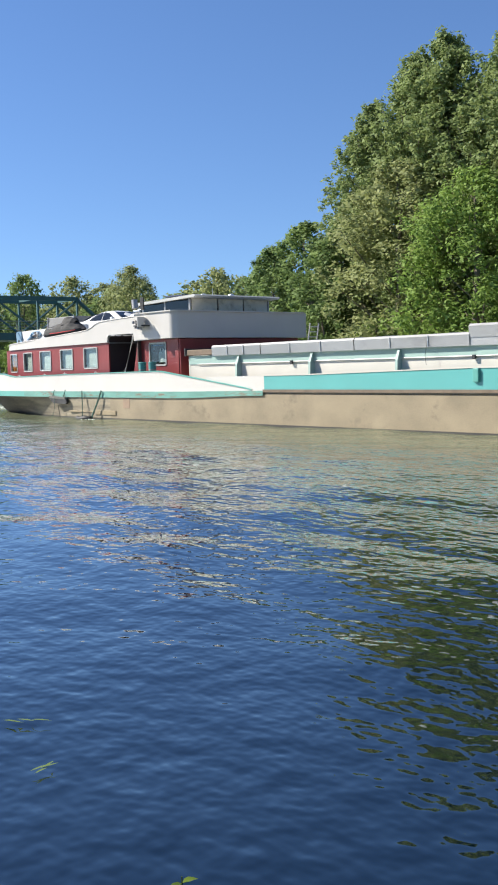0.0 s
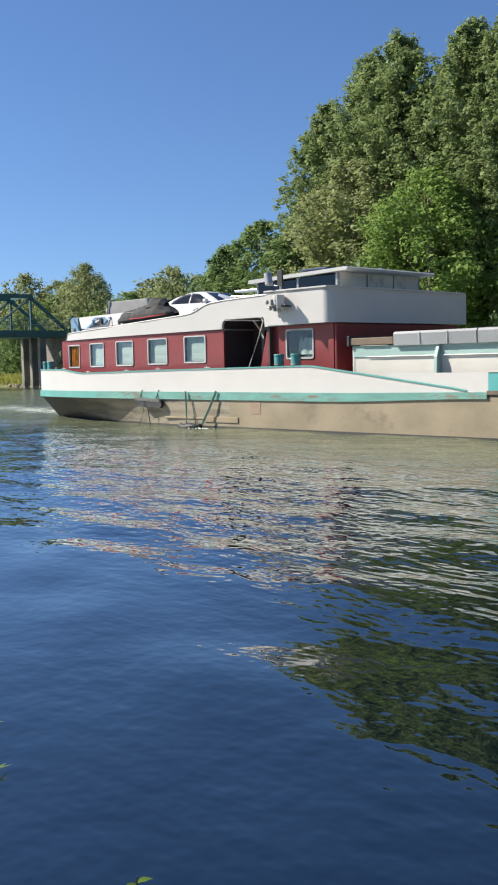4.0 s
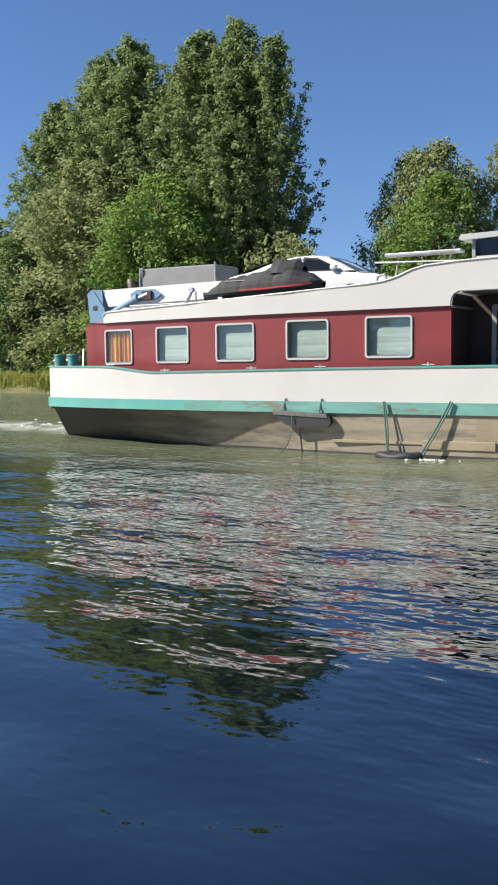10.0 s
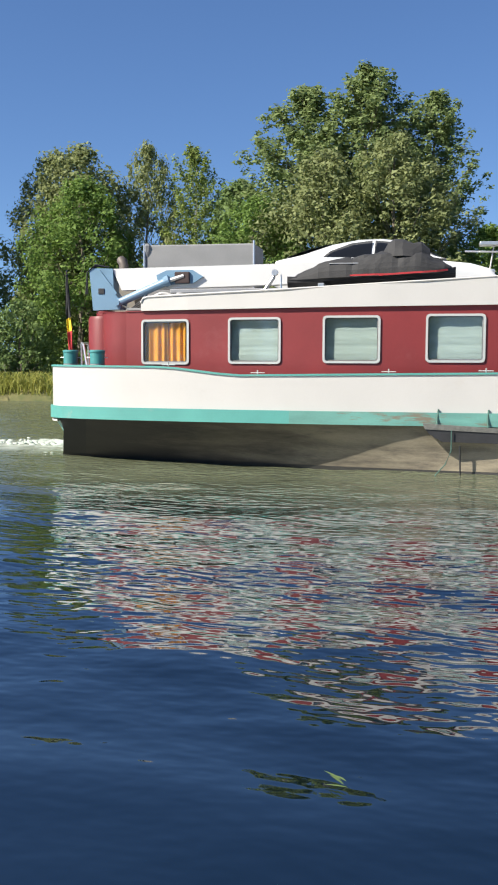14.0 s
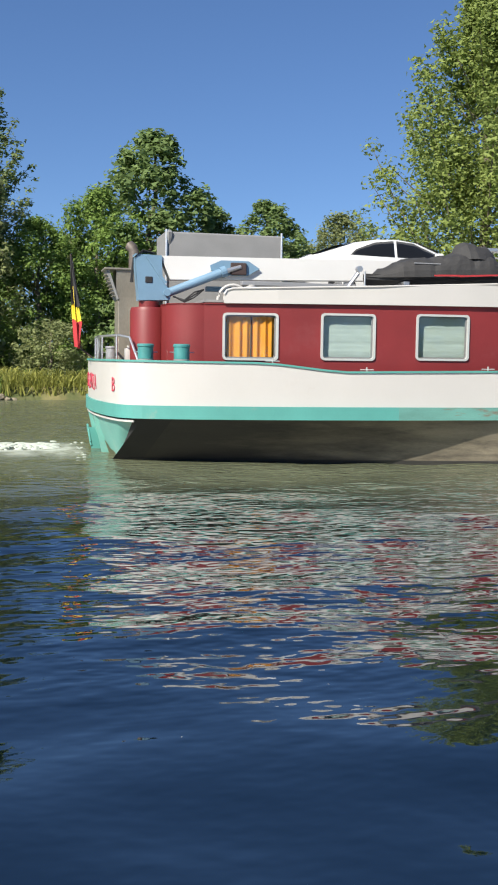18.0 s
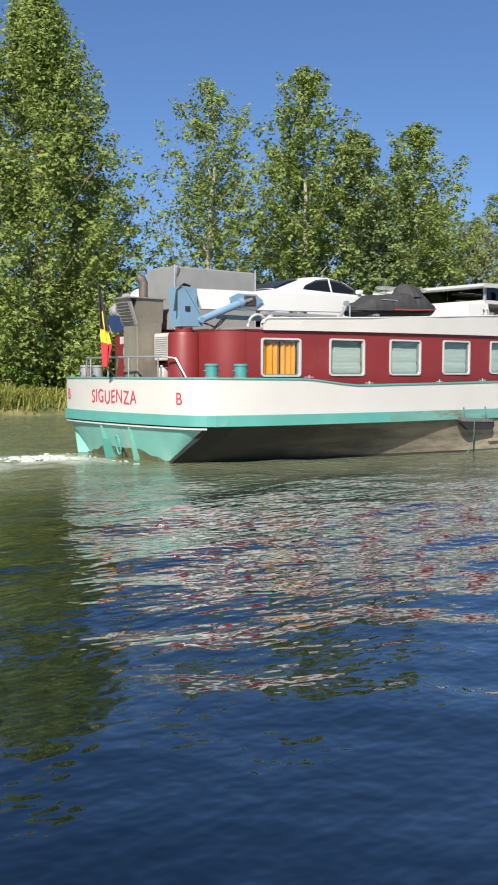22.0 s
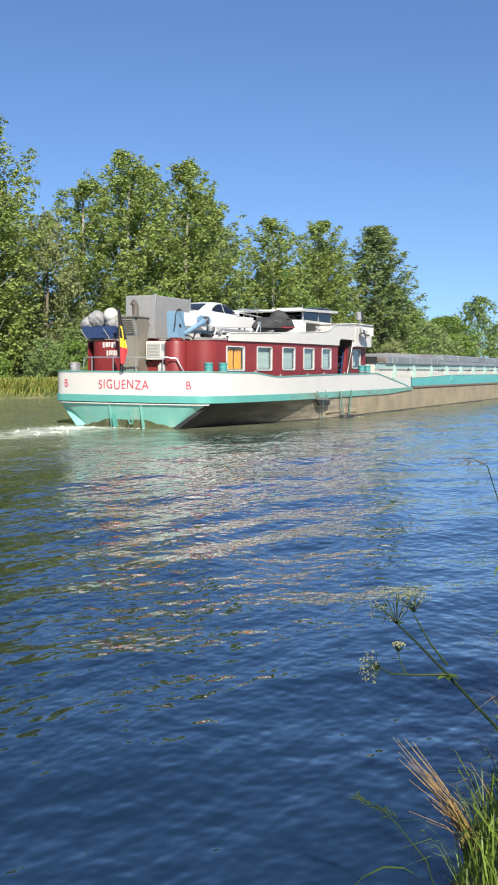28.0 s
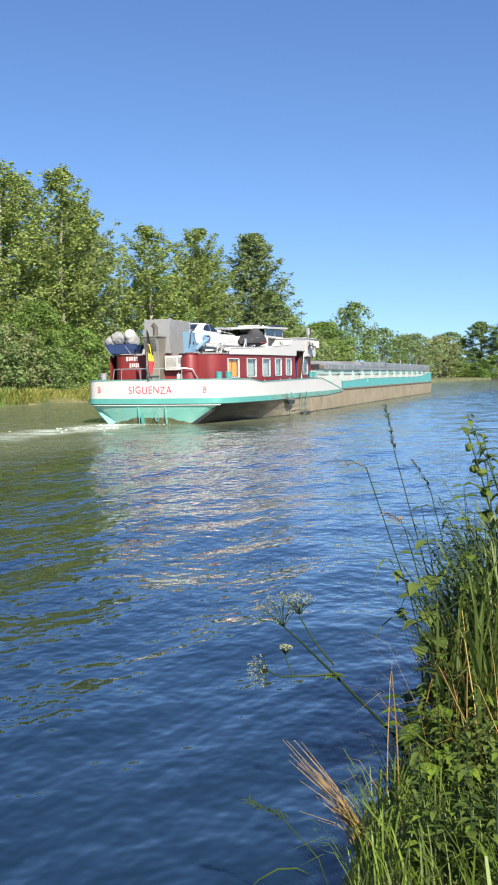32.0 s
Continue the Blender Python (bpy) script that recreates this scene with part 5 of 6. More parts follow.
def build_stern_gear(barge):
    # exhaust casing with a louvred hood
    casing = part("exhaust_casing", box(-1.92, -1.22, 2.50, 3.12, 1.09, 3.25, 0.02), M_steel, barge, "stained stainless steel exhaust casing")
    part("hood", prism([(2.5, 3.2), (2.46, 3.76), (3.14, 3.76), (3.12, 3.2)], "x", -1.95, -1.2), M_steel, casing)
    part("louvre_face", prism([(-2.16, 3.76), (-1.93, 3.14), (-1.90, 3.16), (-2.1, 3.76)], "y", 2.48, 3.14), M_dull, casing)
    for k in range(7):
        f = k / 7
        x, z = -1.96 - 0.19 * f, 3.22 + 0.5 * f
        part("louvre", box(x - 0.05, x + 0.01, 2.56, 3.06, z, z + 0.018), M_steel, casing)
    part("hood_rim", box(-2.2, -1.16, 2.42, 3.18, 3.75, 3.79, 0.01), M_steel, casing)
    part("exhaust_pipe", tube([(-1.55, 2.8, 3.7), (-1.55, 2.8, 4.18), (-1.57, 2.82, 4.24), (-1.64, 2.88, 4.30)], 0.11, 14), M_sooty, barge, "brownish steel exhaust pipe", True)
    ac = part("air_conditioner", box(-1.5, -1.12, 1.53, 2.42, 2.30, 2.94, 0.03), M_coam, barge, "cream air-conditioner box on the cabin wall")
    part("grille", box(-1.515, -1.495, 1.85, 2.36, 2.38, 2.86, 0.01), M_dull, ac)
    for k in range(9):
        part("grille_slat", box(-1.525, -1.51, 1.87, 2.34, 2.41 + 0.05 * k, 2.425 + 0.05 * k), M_coam, ac)
    part("control_panel", box(-1.515, -1.495, 1.60, 1.78, 2.6, 2.86, 0.01), M_grey, ac)
    for y in (1.6, 2.35):
        part("support", box(-1.45, -1.0, y - 0.02, y + 0.02, 2.24, 2.30), M_black, ac)
    # stern railing
    rail = [(-1.72, 0.78, 1.9), (-1.86, 0.98, 2.34), (-2.02, 1.3, 2.38), (-2.22, 2.0, 2.38), (-2.27, 2.8, 2.38), (-2.27, 3.6, 2.38), (-2.22, 4.3, 2.38), (-2.12, 4.55, 2.36), (-2.1, 4.62, 1.9)]
    r = part("stern_rail", tube(rail, 0.024, 8), M_alu, barge, "bent metal stern railing", True)
    for x, y in ((-2.06, 1.4), (-2.25, 2.35), (-2.27, 3.25), (-2.23, 4.15)):
        part("rail_post", tube([(x, y, 1.86), (x, y, 2.38)], 0.02, 6), M_alu, r)
    part("rail_brace", tube([(-2.2, 3.0, 1.87), (-2.27, 2.8, 2.38)], 0.02, 6), M_alu, r)
    # mooring bits to port
    bollard_pair(barge, ((-1.75, 5.25), (-1.25, 5.52)), M_grey)
    # roof clutter
    part("roof_vent", lathe([(0.08, 0), (0.08, 0.22), (0.15, 0.24), (0.15, 0.32), (0.0, 0.36)], (0.4, 0.5, 3.05), 14), M_white, barge, smooth=True)
    part("hoop", tube([(-0.25 + 0.30 * math.cos(a) + 0.3, 0.42, 3.06 + 0.30 * math.sin(a)) for a in (radians(15 * k) for k in range(13))], 0.03, 8), M_white, barge, "white roof hoop", True)
    part("stowed_beam", box(0.3, 2.6, 0.55, 0.75, 3.36, 3.44, 0.01), M_grey, barge)
    part("stowed_beam", box(-0.2, 2.4, 1.6, 1.75, 3.30, 3.40, 0.01), M_blue, barge)
    da = part("davit", tube([(2.35, 0.35, 3.3), (2.58, 0.33, 3.62), (2.60, 0.33, 3.70)], 0.04, 8), M_alu, barge, "small metal davit")
    part("davit_wheel", tube([(2.60, 0.28, 3.70), (2.60, 0.38, 3.70)], 0.06, 12), M_alu, da)
    part("davit_post", tube([(2.72, 0.33, 3.3), (2.72, 0.33, 3.66)], 0.018, 6), M_alu, da)
    part("roof_bitt", tube([(7.55, 0.3, 3.5), (7.6, 0.28, 3.74), (7.75, 0.28, 3.78), (7.85, 0.3, 3.55)], 0.035, 8), M_white, barge, smooth=True)
    part("roof_bitt_drum", lathe([(0.08, 0), (0.06, 0.08), (0.1, 0.16), (0.0, 0.17)], (7.95, 0.3, 3.52), 12), M_grey, barge, smooth=True)
    # white case on legs abaft the wheelhouse
    case = part("roof_case", box(6.6, 8.5, 3.1, 3.4, 4.45, 4.53, 0.015), M_alu, barge, "long flat grey case on slanting poles")
    part("case_marking", box(7.75, 8.35, 3.092, 3.099, 4.465, 4.51), M_dull, case, "plain grey marking bar")
    for x in (6.9, 7.5, 8.2):
        part("case_leg", tube([(x - 0.2, 3.25, 3.05), (x, 3.25, 4.46)], 0.018, 6), M_white, case)
    part("case_pole", tube([(6.3, 3.2, 4.34), (8.6, 3.2, 4.26)], 0.02, 6), M_alu, case)
    # lamps and antennas on the wheelhouse side
    arm = part("lamp_bracket", tube([(11.55, -0.32, 3.56), (12.25, -0.32, 3.60)], 0.03, 8), M_grey, barge, "bracket with signal lamps and a camera dome")
    part("strut", tube([(12.05, -0.05, 3.95), (12.05, -0.34, 3.58)], 0.025, 6), M_alu, arm)
    part("strut", tube([(12.3, -0.05, 3.40), (12.0, -0.33, 3.72)], 0.018, 6), M_alu, arm)
    part("dome", lathe([(0.0, 0), (0.15, 0.01), (0.17, 0.08), (0.17, 0.16), (0.0, 0.17)], (11.98, -0.32, 3.74), 16), M_white, arm, smooth=True)
    part("dome", lathe([(0.1, 0), (0.12, 0.1), (0.08, 0.22), (0.0, 0.25)], (11.93, -0.32, 3.62), 14), M_alu, arm, smooth=True)
    part("platform", prism([(11.75, -0.5), (12.3, -0.5), (12.35, -0.3), (12.3, -0.1), (11.75, -0.1)], "z", 3.56, 3.60), M_black, arm)
    for x, z in ((11.55, 3.66), (11.68, 3.48), (11.86, 3.44), (12.02, 3.40)):
        part("signal_lamp", lathe([(0.0, 0), (0.05, 0.01), (0.06, 0.07), (0.045, 0.12), (0.0, 0.13)], (x, -0.36, z), 10), M_grey, arm, smooth=True)
    part("black_housing", box(11.72, 11.84, -0.4, -0.24, 3.62, 3.80, 0.02), M_black, arm)
    part("signal_board", box(12.22, 12.25, -0.66, -0.36, 3.52, 3.90, 0.005), M_white, arm, "small white board on edge")
    mast = part("mast_bracket", tube([(11.9, -0.05, 3.9), (11.9, -0.2, 4.3)], 0.03, 8), M_alu, barge)
    part("black_board", box(11.86, 12.06, -0.24, -0.18, 4.18, 4.64, 0.01), M_black, mast)
    part("loud_hailer", tube([(11.45, -0.2, 4.58), (11.52, -0.22, 4.25)], 0.12, 12), M_grey, mast, smooth=True)
    part("hailer_arm", tube([(11.52, -0.2, 4.25), (11.75, -0.2, 4.2), (11.9, -0.15, 4.2)], 0.018, 6), M_alu, mast)
    # black strut with a board that throws the square shade on the wall
    part("antenna", tube([(12.4, 2.9, 4.7), (12.4, 2.9, 5.05)], 0.015, 6), M_alu, barge)
    part("radar_bar", box(11.6, 11.7, 2.6, 3.9, 4.78, 4.86, 0.02), M_white, barge, "white radar bar")
    part("hold_locker", box(14.8, 15.7, -0.1, 0.9, 2.36, 2.37), M_coam, barge)


def build_car():
    """A white fastback; x forward from its middle, z up from its tyres."""
    car = rider("car", pose(4.47, 3.52, 3.20), "white fastback car parked on the barge's roof", "car")
    body = [(-2.22, 0.42), (-2.25, 0.62), (-2.18, 0.96), (-1.9, 1.02), (-1.35, 1.03), (0.9, 0.97), (1.95, 0.86), (2.36, 0.74), (2.52, 0.55), (2.5, 0.36), (1.85, 0.22), (-1.85, 0.24)]
    bm = prism(body, "y", -0.88, 0.88)
    bmesh.ops.bevel(bm, geom=[e for e in bm.edges if abs(e.verts[0].co.y) > 0.8 and abs(e.verts[1].co.y) > 0.8], offset=0.07, segments=3, profile=0.6, affect="EDGES")
    part("body", bm, M_car, car, "glossy white painted bodywork", True)
    roofline = [(-2.0, 1.02), (-1.55, 1.17), (-1.0, 1.33), (-0.4, 1.43), (0.1, 1.44), (0.5, 1.39), (0.95, 1.22), (1.45, 0.95)]
    rows = []
    for x, z in roofline:
        h = 0.62 if z > 1.1 else 0.72
        rows.append([(x, -0.83, 0.97), (x, -(0.83 + h) / 2 - 0.02, (0.97 + z) / 2), (x, -h, z - 0.05), (x, -h * 0.7, z), (x, 0, z + 0.015), (x, h * 0.7, z), (x, h, z - 0.05), (x, (0.83 + h) / 2 + 0.02, (0.97 + z) / 2), (x, 0.83, 0.97)])
    part("cabin", sheet(rows), M_car, car, "white roof and pillars", True)
    for s in (-1, 1):
        def side(pts):
            return [[(x, s * (0.855 - (z - 0.97) * 0.42), z) for x, z in pts[k:k + 2]] for k in range(0, len(pts), 2)]
        part("side_window", sheet(side([(-1.15, 1.03), (-1.0, 1.16), (-0.6, 1.01), (-0.55, 1.33), (-0.12, 1.01), (-0.1, 1.38)])), M_smoke, car)
        part("side_window", sheet(side([(-0.06, 1.01), (-0.04, 1.38), (0.4, 1.0), (0.36, 1.34), (0.95, 0.99), (0.88, 1.1)])), M_smoke, car)
        part("mirror", box(0.82, 0.98, s * 0.9 - 0.08, s * 0.9 + 0.08, 1.0, 1.12, 0.03), M_car, car, smooth=True)
        part("tail_lamp", box(-2.24, -2.02, s * 0.62 - 0.18, s * 0.62 + 0.18, 0.78, 0.9, 0.03), M_flagred, car)
        part("headlight", box(2.22, 2.45, s * 0.62 - 0.16, s * 0.62 + 0.16, 0.62, 0.74, 0.03), M_alu, car)
        for x in (-1.35, 1.35):
            w = part("wheel", tube([(x, s * 0.68, 0.32), (x, s * 0.9, 0.32)], 0.32, 22), M_black, car, "black tyre")
            part("rim", tube([(x, s * 0.885, 0.32), (x, s * 0.91, 0.32)], 0.2, 16), M_alu, w)
            for k in range(5):
                a = 2 * math.pi * k / 5
                part("spoke", tube([(x, s * 0.905, 0.32), (x + 0.19 * math.cos(a), s * 0.915, 0.32 + 0.19 * math.sin(a))], 0.025, 5), M_alu, w)
    part("rear_window", sheet([[(-1.95, -0.68, 1.055), (-1.95, 0.68, 1.055)], [(-1.5, -0.60, 1.215), (-1.5, 0.60, 1.215)], [(-1.02, -0.52, 1.345), (-1.02, 0.52, 1.345)]]), M_backlight, car, "dark tinted rear window")
    part("windscreen", sheet([[(1.4, -0.66, 0.99), (1.4, 0.66, 0.99)], [(0.96, -0.6, 1.22), (0.96, 0.6, 1.22)], [(0.56, -0.54, 1.385), (0.56, 0.54, 1.385)]]), M_smoke, car)
    for s in (-1, 1):
        part("car_ramp", box(2.3, 6.7, 3.52 + 0.78 * s - 0.2, 3.52 + 0.78 * s + 0.2, 3.05, 3.198, 0.01), M_grey, barge, "steel wheel track under the car")
    return car


def build_jet_ski():
    js = rider("jet_ski", pose(4.47, 0.62, 3.36), "jet ski under a black fabric cover on the roof", "jet ski")
    rows = []
    st = [(-1.60, 0.12, 0.22, 0.08), (-1.40, 0.10, 0.32, 0.24), (-1.0, 0.10, 0.56, 0.42), (-0.7, 0.11, 0.64, 0.47), (-0.3, 0.12, 0.68, 0.50), (0.1, 0.13, 0.71, 0.50), (0.3, 0.13, 0.74, 0.48), (0.8, 0.16, 0.75, 0.46), (1.0, 0.17, 0.72, 0.45), (1.25, 0.19, 0.60, 0.38), (1.45, 0.22, 0.52, 0.28), (1.60, 0.26, 0.42, 0.10)]
    xs = [s[0] for s in st]
    for k in range(31):
        x = xs[0] + (xs[-1] - xs[0]) * k / 30
        z0, z1, w = (float(np.interp(x, xs, [s[c] for s in st])) for c in (1, 2, 3))
        row = []
        for j in range(15):
            a = math.pi * j / 14
            ca, sa = math.cos(a), math.sin(a)
            y = -w * math.copysign(abs(ca) ** 0.75, ca)
            z = z0 + 0.10 + (z1 - z0 - 0.10) * sa ** 0.8
            n = 0.8 * noise.noise((x * 3.2, y * 3.0, 1.5)) + 0.7 * abs(noise.noise((x * 6, y * 4, 4.0))) + 0.5 * abs(noise.noise((x * 12, y * 7, 9.0)))
            row.append((x, y * (1 + 0.07 * n), z + 0.085 * (n - 0.6) * sa))
        rows.append(row)
    part("cover", sheet(rows), M_cover, js, "creased black fabric cover")
    hump = []
    for x, z, w in ((0.22, 0.70, 0.10), (0.34, 0.90, 0.30), (0.46, 0.97, 0.42), (0.62, 0.95, 0.44), (0.80, 0.89, 0.40), (0.96, 0.91, 0.30), (1.12, 0.76, 0.16)):
        hump.append([(x + 0.03 * noise.noise((x * 9, j, 2)), w * q, 0.60 + (z - 0.60) * (1 - abs(q) ** 2.5) + 0.025 * noise.noise((x * 7, q * 5, 6))) for j, q in enumerate((-1, -0.8, -0.5, -0.15, 0.15, 0.5, 0.8, 1))])
    part("handlebar_cover", sheet(hump), M_cover, js, "raised folded cover over the handlebar")
    hull = []
    for x, z0, z1, w in st:
        hull.append([(x, -w * 0.95, z0 + 0.16), (x, -w * 0.85, z0 + 0.05), (x, 0, z0 - 0.06), (x, w * 0.85, z0 + 0.05), (x, w * 0.95, z0 + 0.16)])
    part("hull", sheet(hull), M_black, js, "black hull", True)
    part("red_stripe", sheet([[(x, -w * 1.05 - 0.012, z0 + 0.112), (x, -w * 1.05 - 0.012, z0 + 0.145)] for x, z0, z1, w in st[4:-1]]), M_flagred, js, "thin red stripe")
    part("red_panel", box(-0.35, 0.28, -0.50, -0.485, 0.235, 0.262), M_flagred, js, "plain red marking")
    part("grey_badge", box(-0.75, -0.2, -0.455, -0.44, 0.47, 0.49), M_grey, js, "plain grey marking")
    for x in (-0.9, 0.75):
        part("cradle", box(x - 0.06, x + 0.06, -0.45, 0.45, -0.3, 0.12, 0.01), M_alu, js)
    part("cradle_pad", box(-1.15, -0.6, -0.57, -0.42, -0.02, 0.05, 0.01), M_black, js)


def build_loose_gear():
    crate = rider("deck_box", pose(0.56, 3.4, 3.05), "tall box under a grey tarpaulin on the cabin roof", "box")
    bm = box(-1.26, 1.24, -0.58, 0.62, 0.0, 1.52, 0.03)
    part("tarpaulin", bm, M_dull, crate, "taut grey tarpaulin")
    part("pole", tube([(-1.24, -0.6, 0.0), (-1.24, -0.6, 1.56)], 0.025, 6), M_alu, crate)
    part("pole", tube([(1.24, -0.6, 0.0), (1.24, -0.6, 1.58)], 0.025, 6), M_alu, crate)
    part("gathered_corner", lathe([(0.03, 0), (0.07, 0.12), (0.09, 0.24), (0.05, 0.29), (0.0, 0.30)], (-1.18, -0.56, 1.26), 7), M_dull, crate)
    pile = rider("covered_boat", pose(-0.3, 5.15, 2.97), "small boat and gear under grey and blue covers", "boat")
    rng = random.Random(3)
    for k, (x, y, z, r, mat, lab) in enumerate(((0, 0.30, 0.82, 0.34, M_dull, "grey crumpled cover"), (0.1, -0.30, 0.70, 0.34, M_dull, "grey crumpled cover"), (-0.1, 0.72, 0.66, 0.26, M_dull, "grey crumpled cover"), (-0.05, -0.28, 0.95, 0.27, M_white, "round white buoy"))):
        bm = bmesh.new()
        bmesh.ops.create_icosphere(bm, subdivisions=4, radius=r)
        for v in bm.verts:
            n = noise.noise((v.co.x * 3 + k * 5, v.co.y * 3, v.co.z * 3)) + 0.7 * abs(noise.noise((v.co.x * 7 + k * 3, v.co.y * 7, v.co.z * 4)))
            if mat is M_dull:
                v.co *= 1 + 0.30 * n
                v.co.z *= 0.85
            v.co += Vector((x, y, z))
        part("cover" if mat is M_dull else "buoy", bm, mat, pile, lab, True)
    part("blue_hull", prism([(-0.6, 0.12), (-0.72, 0.5), (0.72, 0.55), (0.75, 0.35), (0.5, 0.12)], "x", -0.4, 0.5), M_bluetarp, pile, "blue boat hull")
    part("blue_panel", box(-0.42, -0.39, -0.75, -0.1, 0.3, 0.55), M_bluetarp, pile)
    for y in (-0.5, 0.5):
        part("stand_leg", tube([(-0.2, y, -0.02), (-0.1, y * 1.2, 0.2)], 0.03, 6), M_alu, pile)
        part("stand_brace", tube([(-0.42, y, 0.05), (-0.42, y + 0.3, 0.45)], 0.014, 6), M_dull, pile)
    flag = rider("ensign", pose(-2.10, 3.06, 1.95), "black, yellow and red flag hanging from a short staff", "flag")
    part("staff", tube([(0, 0, -0.08), (-0.30, 0, 0.16), (-0.42, 0, 0.5), (-0.47, 0, 1.2), (-0.52, 0, 2.1)], 0.018, 8), M_dark, flag)
    for mat, nm, z0, z1, w0, w1 in ((M_flagblack, "black_band", 2.06, 1.10, 0.08, 0.34), (M_yellow, "yellow_band", 1.52, 0.80, 0.16, 0.33), (M_flagred, "red_band", 0.79, 0.26, 0.36, 0.20)):
        rows = []
        for j in range(13):
            f = j / 12
            z, w = z0 + (z1 - z0) * f, w0 + (w1 - w0) * f
            rows.append([(-0.43 - 0.04 * z + w * (0.30 * q + 0.22 * math.sin(9 * q + 2 * z)), -0.01 - w * (0.75 * q + 0.15 * math.sin(12 * q)), z - 0.10 * q) for q in (i / 10 for i in range(11))])
        part(nm, sheet(rows), mat, flag, smooth=True)
    jug = rider("jerrycan", pose(-1.55, 2.02, 1.88), "small white plastic jerrycan on the stern deck", "jerrycan")
    part("body", box(-0.08, 0.08, -0.11, 0.11, 0.0, 0.26, 0.03), M_white, jug, smooth=True)
    part("cap", lathe([(0.03, 0.26), (0.03, 0.31), (0, 0.31)], (0, 0.05, 0), 8), M_white, jug)
    part("shelf", box(-0.2, 0.2, -0.25, 0.25, -0.8, 0.0), M_dull, jug, "grey locker top")
    fender = rider("fender", pose(6.22, -0.80, 0.64), "black timber fender hung on ropes from the strake", "fender")
    bm = prism([(-0.68, 0.20), (0.66, 0.16), (0.70, 0.02), (0.62, -0.07), (-0.36, -0.05), (-0.58, 0.08)], "y", -0.055, 0.06)
    part("body", bm, M_black, fender, "black worn fender body")
    part("top_plank", prism([(-0.70, 0.27), (0.60, 0.20), (0.62, 0.12), (-0.66, 0.17)], "y", -0.075, 0.06), M_greywood, fender, "weathered grey plank")
    for x in (-0.45, 0.42):
        part("rope", tube([(x, -0.05, 0.2), (x, 0.02, 0.36), (x + 0.02, 0.06, 0.52)], 0.018, 6), M_rope, fender)
    part("loose_rope", tube([(-0.2, -0.10, 0.16), (-0.2, -0.10, -0.2), (-0.3, -0.10, -0.45), (-0.45, -0.10, -0.62), (-0.5, -0.10, -0.7)], 0.011, 6), M_rope, fender)
    part("hanging_bar", tube([(-0.05, -0.02, -0.12), (-0.03, 0.05, -0.66)], 0.016, 6), M_black, fender)
    tyre = rider("tyre_fender", pose(8.5, -1.01, 0.02), "black tyre fender afloat on two green ropes", "fender")
    ring = [(0.42 * math.cos(2 * math.pi * k / 24), 0.16 * math.sin(2 * math.pi * k / 24), 0.02 * math.sin(k)) for k in range(25)]
    part("tyre", tube(ring, 0.09, 10), M_black, tyre, smooth=True)
    part("rope", tube([(-0.28, 0.1, 0.05), (-0.34, 0.14, 0.6), (-0.40, 0.18, 1.1)], 0.018, 6), M_rope, tyre)
    part("rope", tube([(-0.24, 0.06, 0.05), (-0.28, 0.12, 0.6), (-0.37, 0.18, 1.1)], 0.014, 6), M_rope, tyre)
    part("rope", tube([(0.45, 0.06, 0.05), (0.75, 0.14, 0.6), (1.02, 0.19, 1.12)], 0.02, 6), M_rope, tyre)
    part("rope", tube([(0.5, 0.06, 0.03), (0.82, 0.14, 0.62), (1.06, 0.19, 1.10)], 0.016, 6), M_rope, tyre)
    ladder = rider("ladder", pose(17.4, 3.2, 2.80), "short white ladder standing on the hatch covers", "ladder")
    for y in (-0.22, 0.22):
        part("stile", tube([(0, y, 0), (0.12, y, 0.62)], 0.022, 6), M_white, ladder)
    for k in range(3):
        part("rung", tube([(0.03 + 0.03 * k, -0.22, 0.14 + 0.18 * k), (0.03 + 0.03 * k, 0.22, 0.14 + 0.18 * k)], 0.016, 6), M_white, ladder)


part("mooring_ring_plate", box(27.16, 27.34, -0.78, -0.67, 1.38, 1.74, 0.02), M_teal, barge, "darker teal fairlead on the bulwark")
part("rub_board", box(8.9, 10.4, -0.752, -0.70, 0.16, 0.34, 0.01), M_wood, barge, "weathered rubbing board near the waterline")
part("rub_board", box(6.9, 8.9, -0.74, -0.66, 0.24, 0.30, 0.01), M_wood, barge)
part("repair_patch", box(10.9, 11.35, -0.728, -0.70, 0.45, 0.84), material("faded_red_primer", (0.27, 0.19, 0.13), 0.7, vary=0.2, size=4), barge, "faded red primer patch")
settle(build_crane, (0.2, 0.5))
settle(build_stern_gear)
for x in (0.75, 2.5, 4.9, 6.6, 9.0):
    y, z = MID + 0.03 - float(np.interp(x, [p[1] for p in STERN], [p[0] for p in STERN])), along(TOP, x)
    cleat = part("bulwark_cleat", tube([(x - 0.13, y, z + 0.05), (x + 0.13, y, z + 0.05)], 0.010, 6), M_frame, barge)
    part("cleat_stem", tube([(x, y, z + 0.02), (x, y, z + 0.10)], 0.012, 6), M_frame, cleat)
build_car()
build_jet_ski()
build_loose_gear()


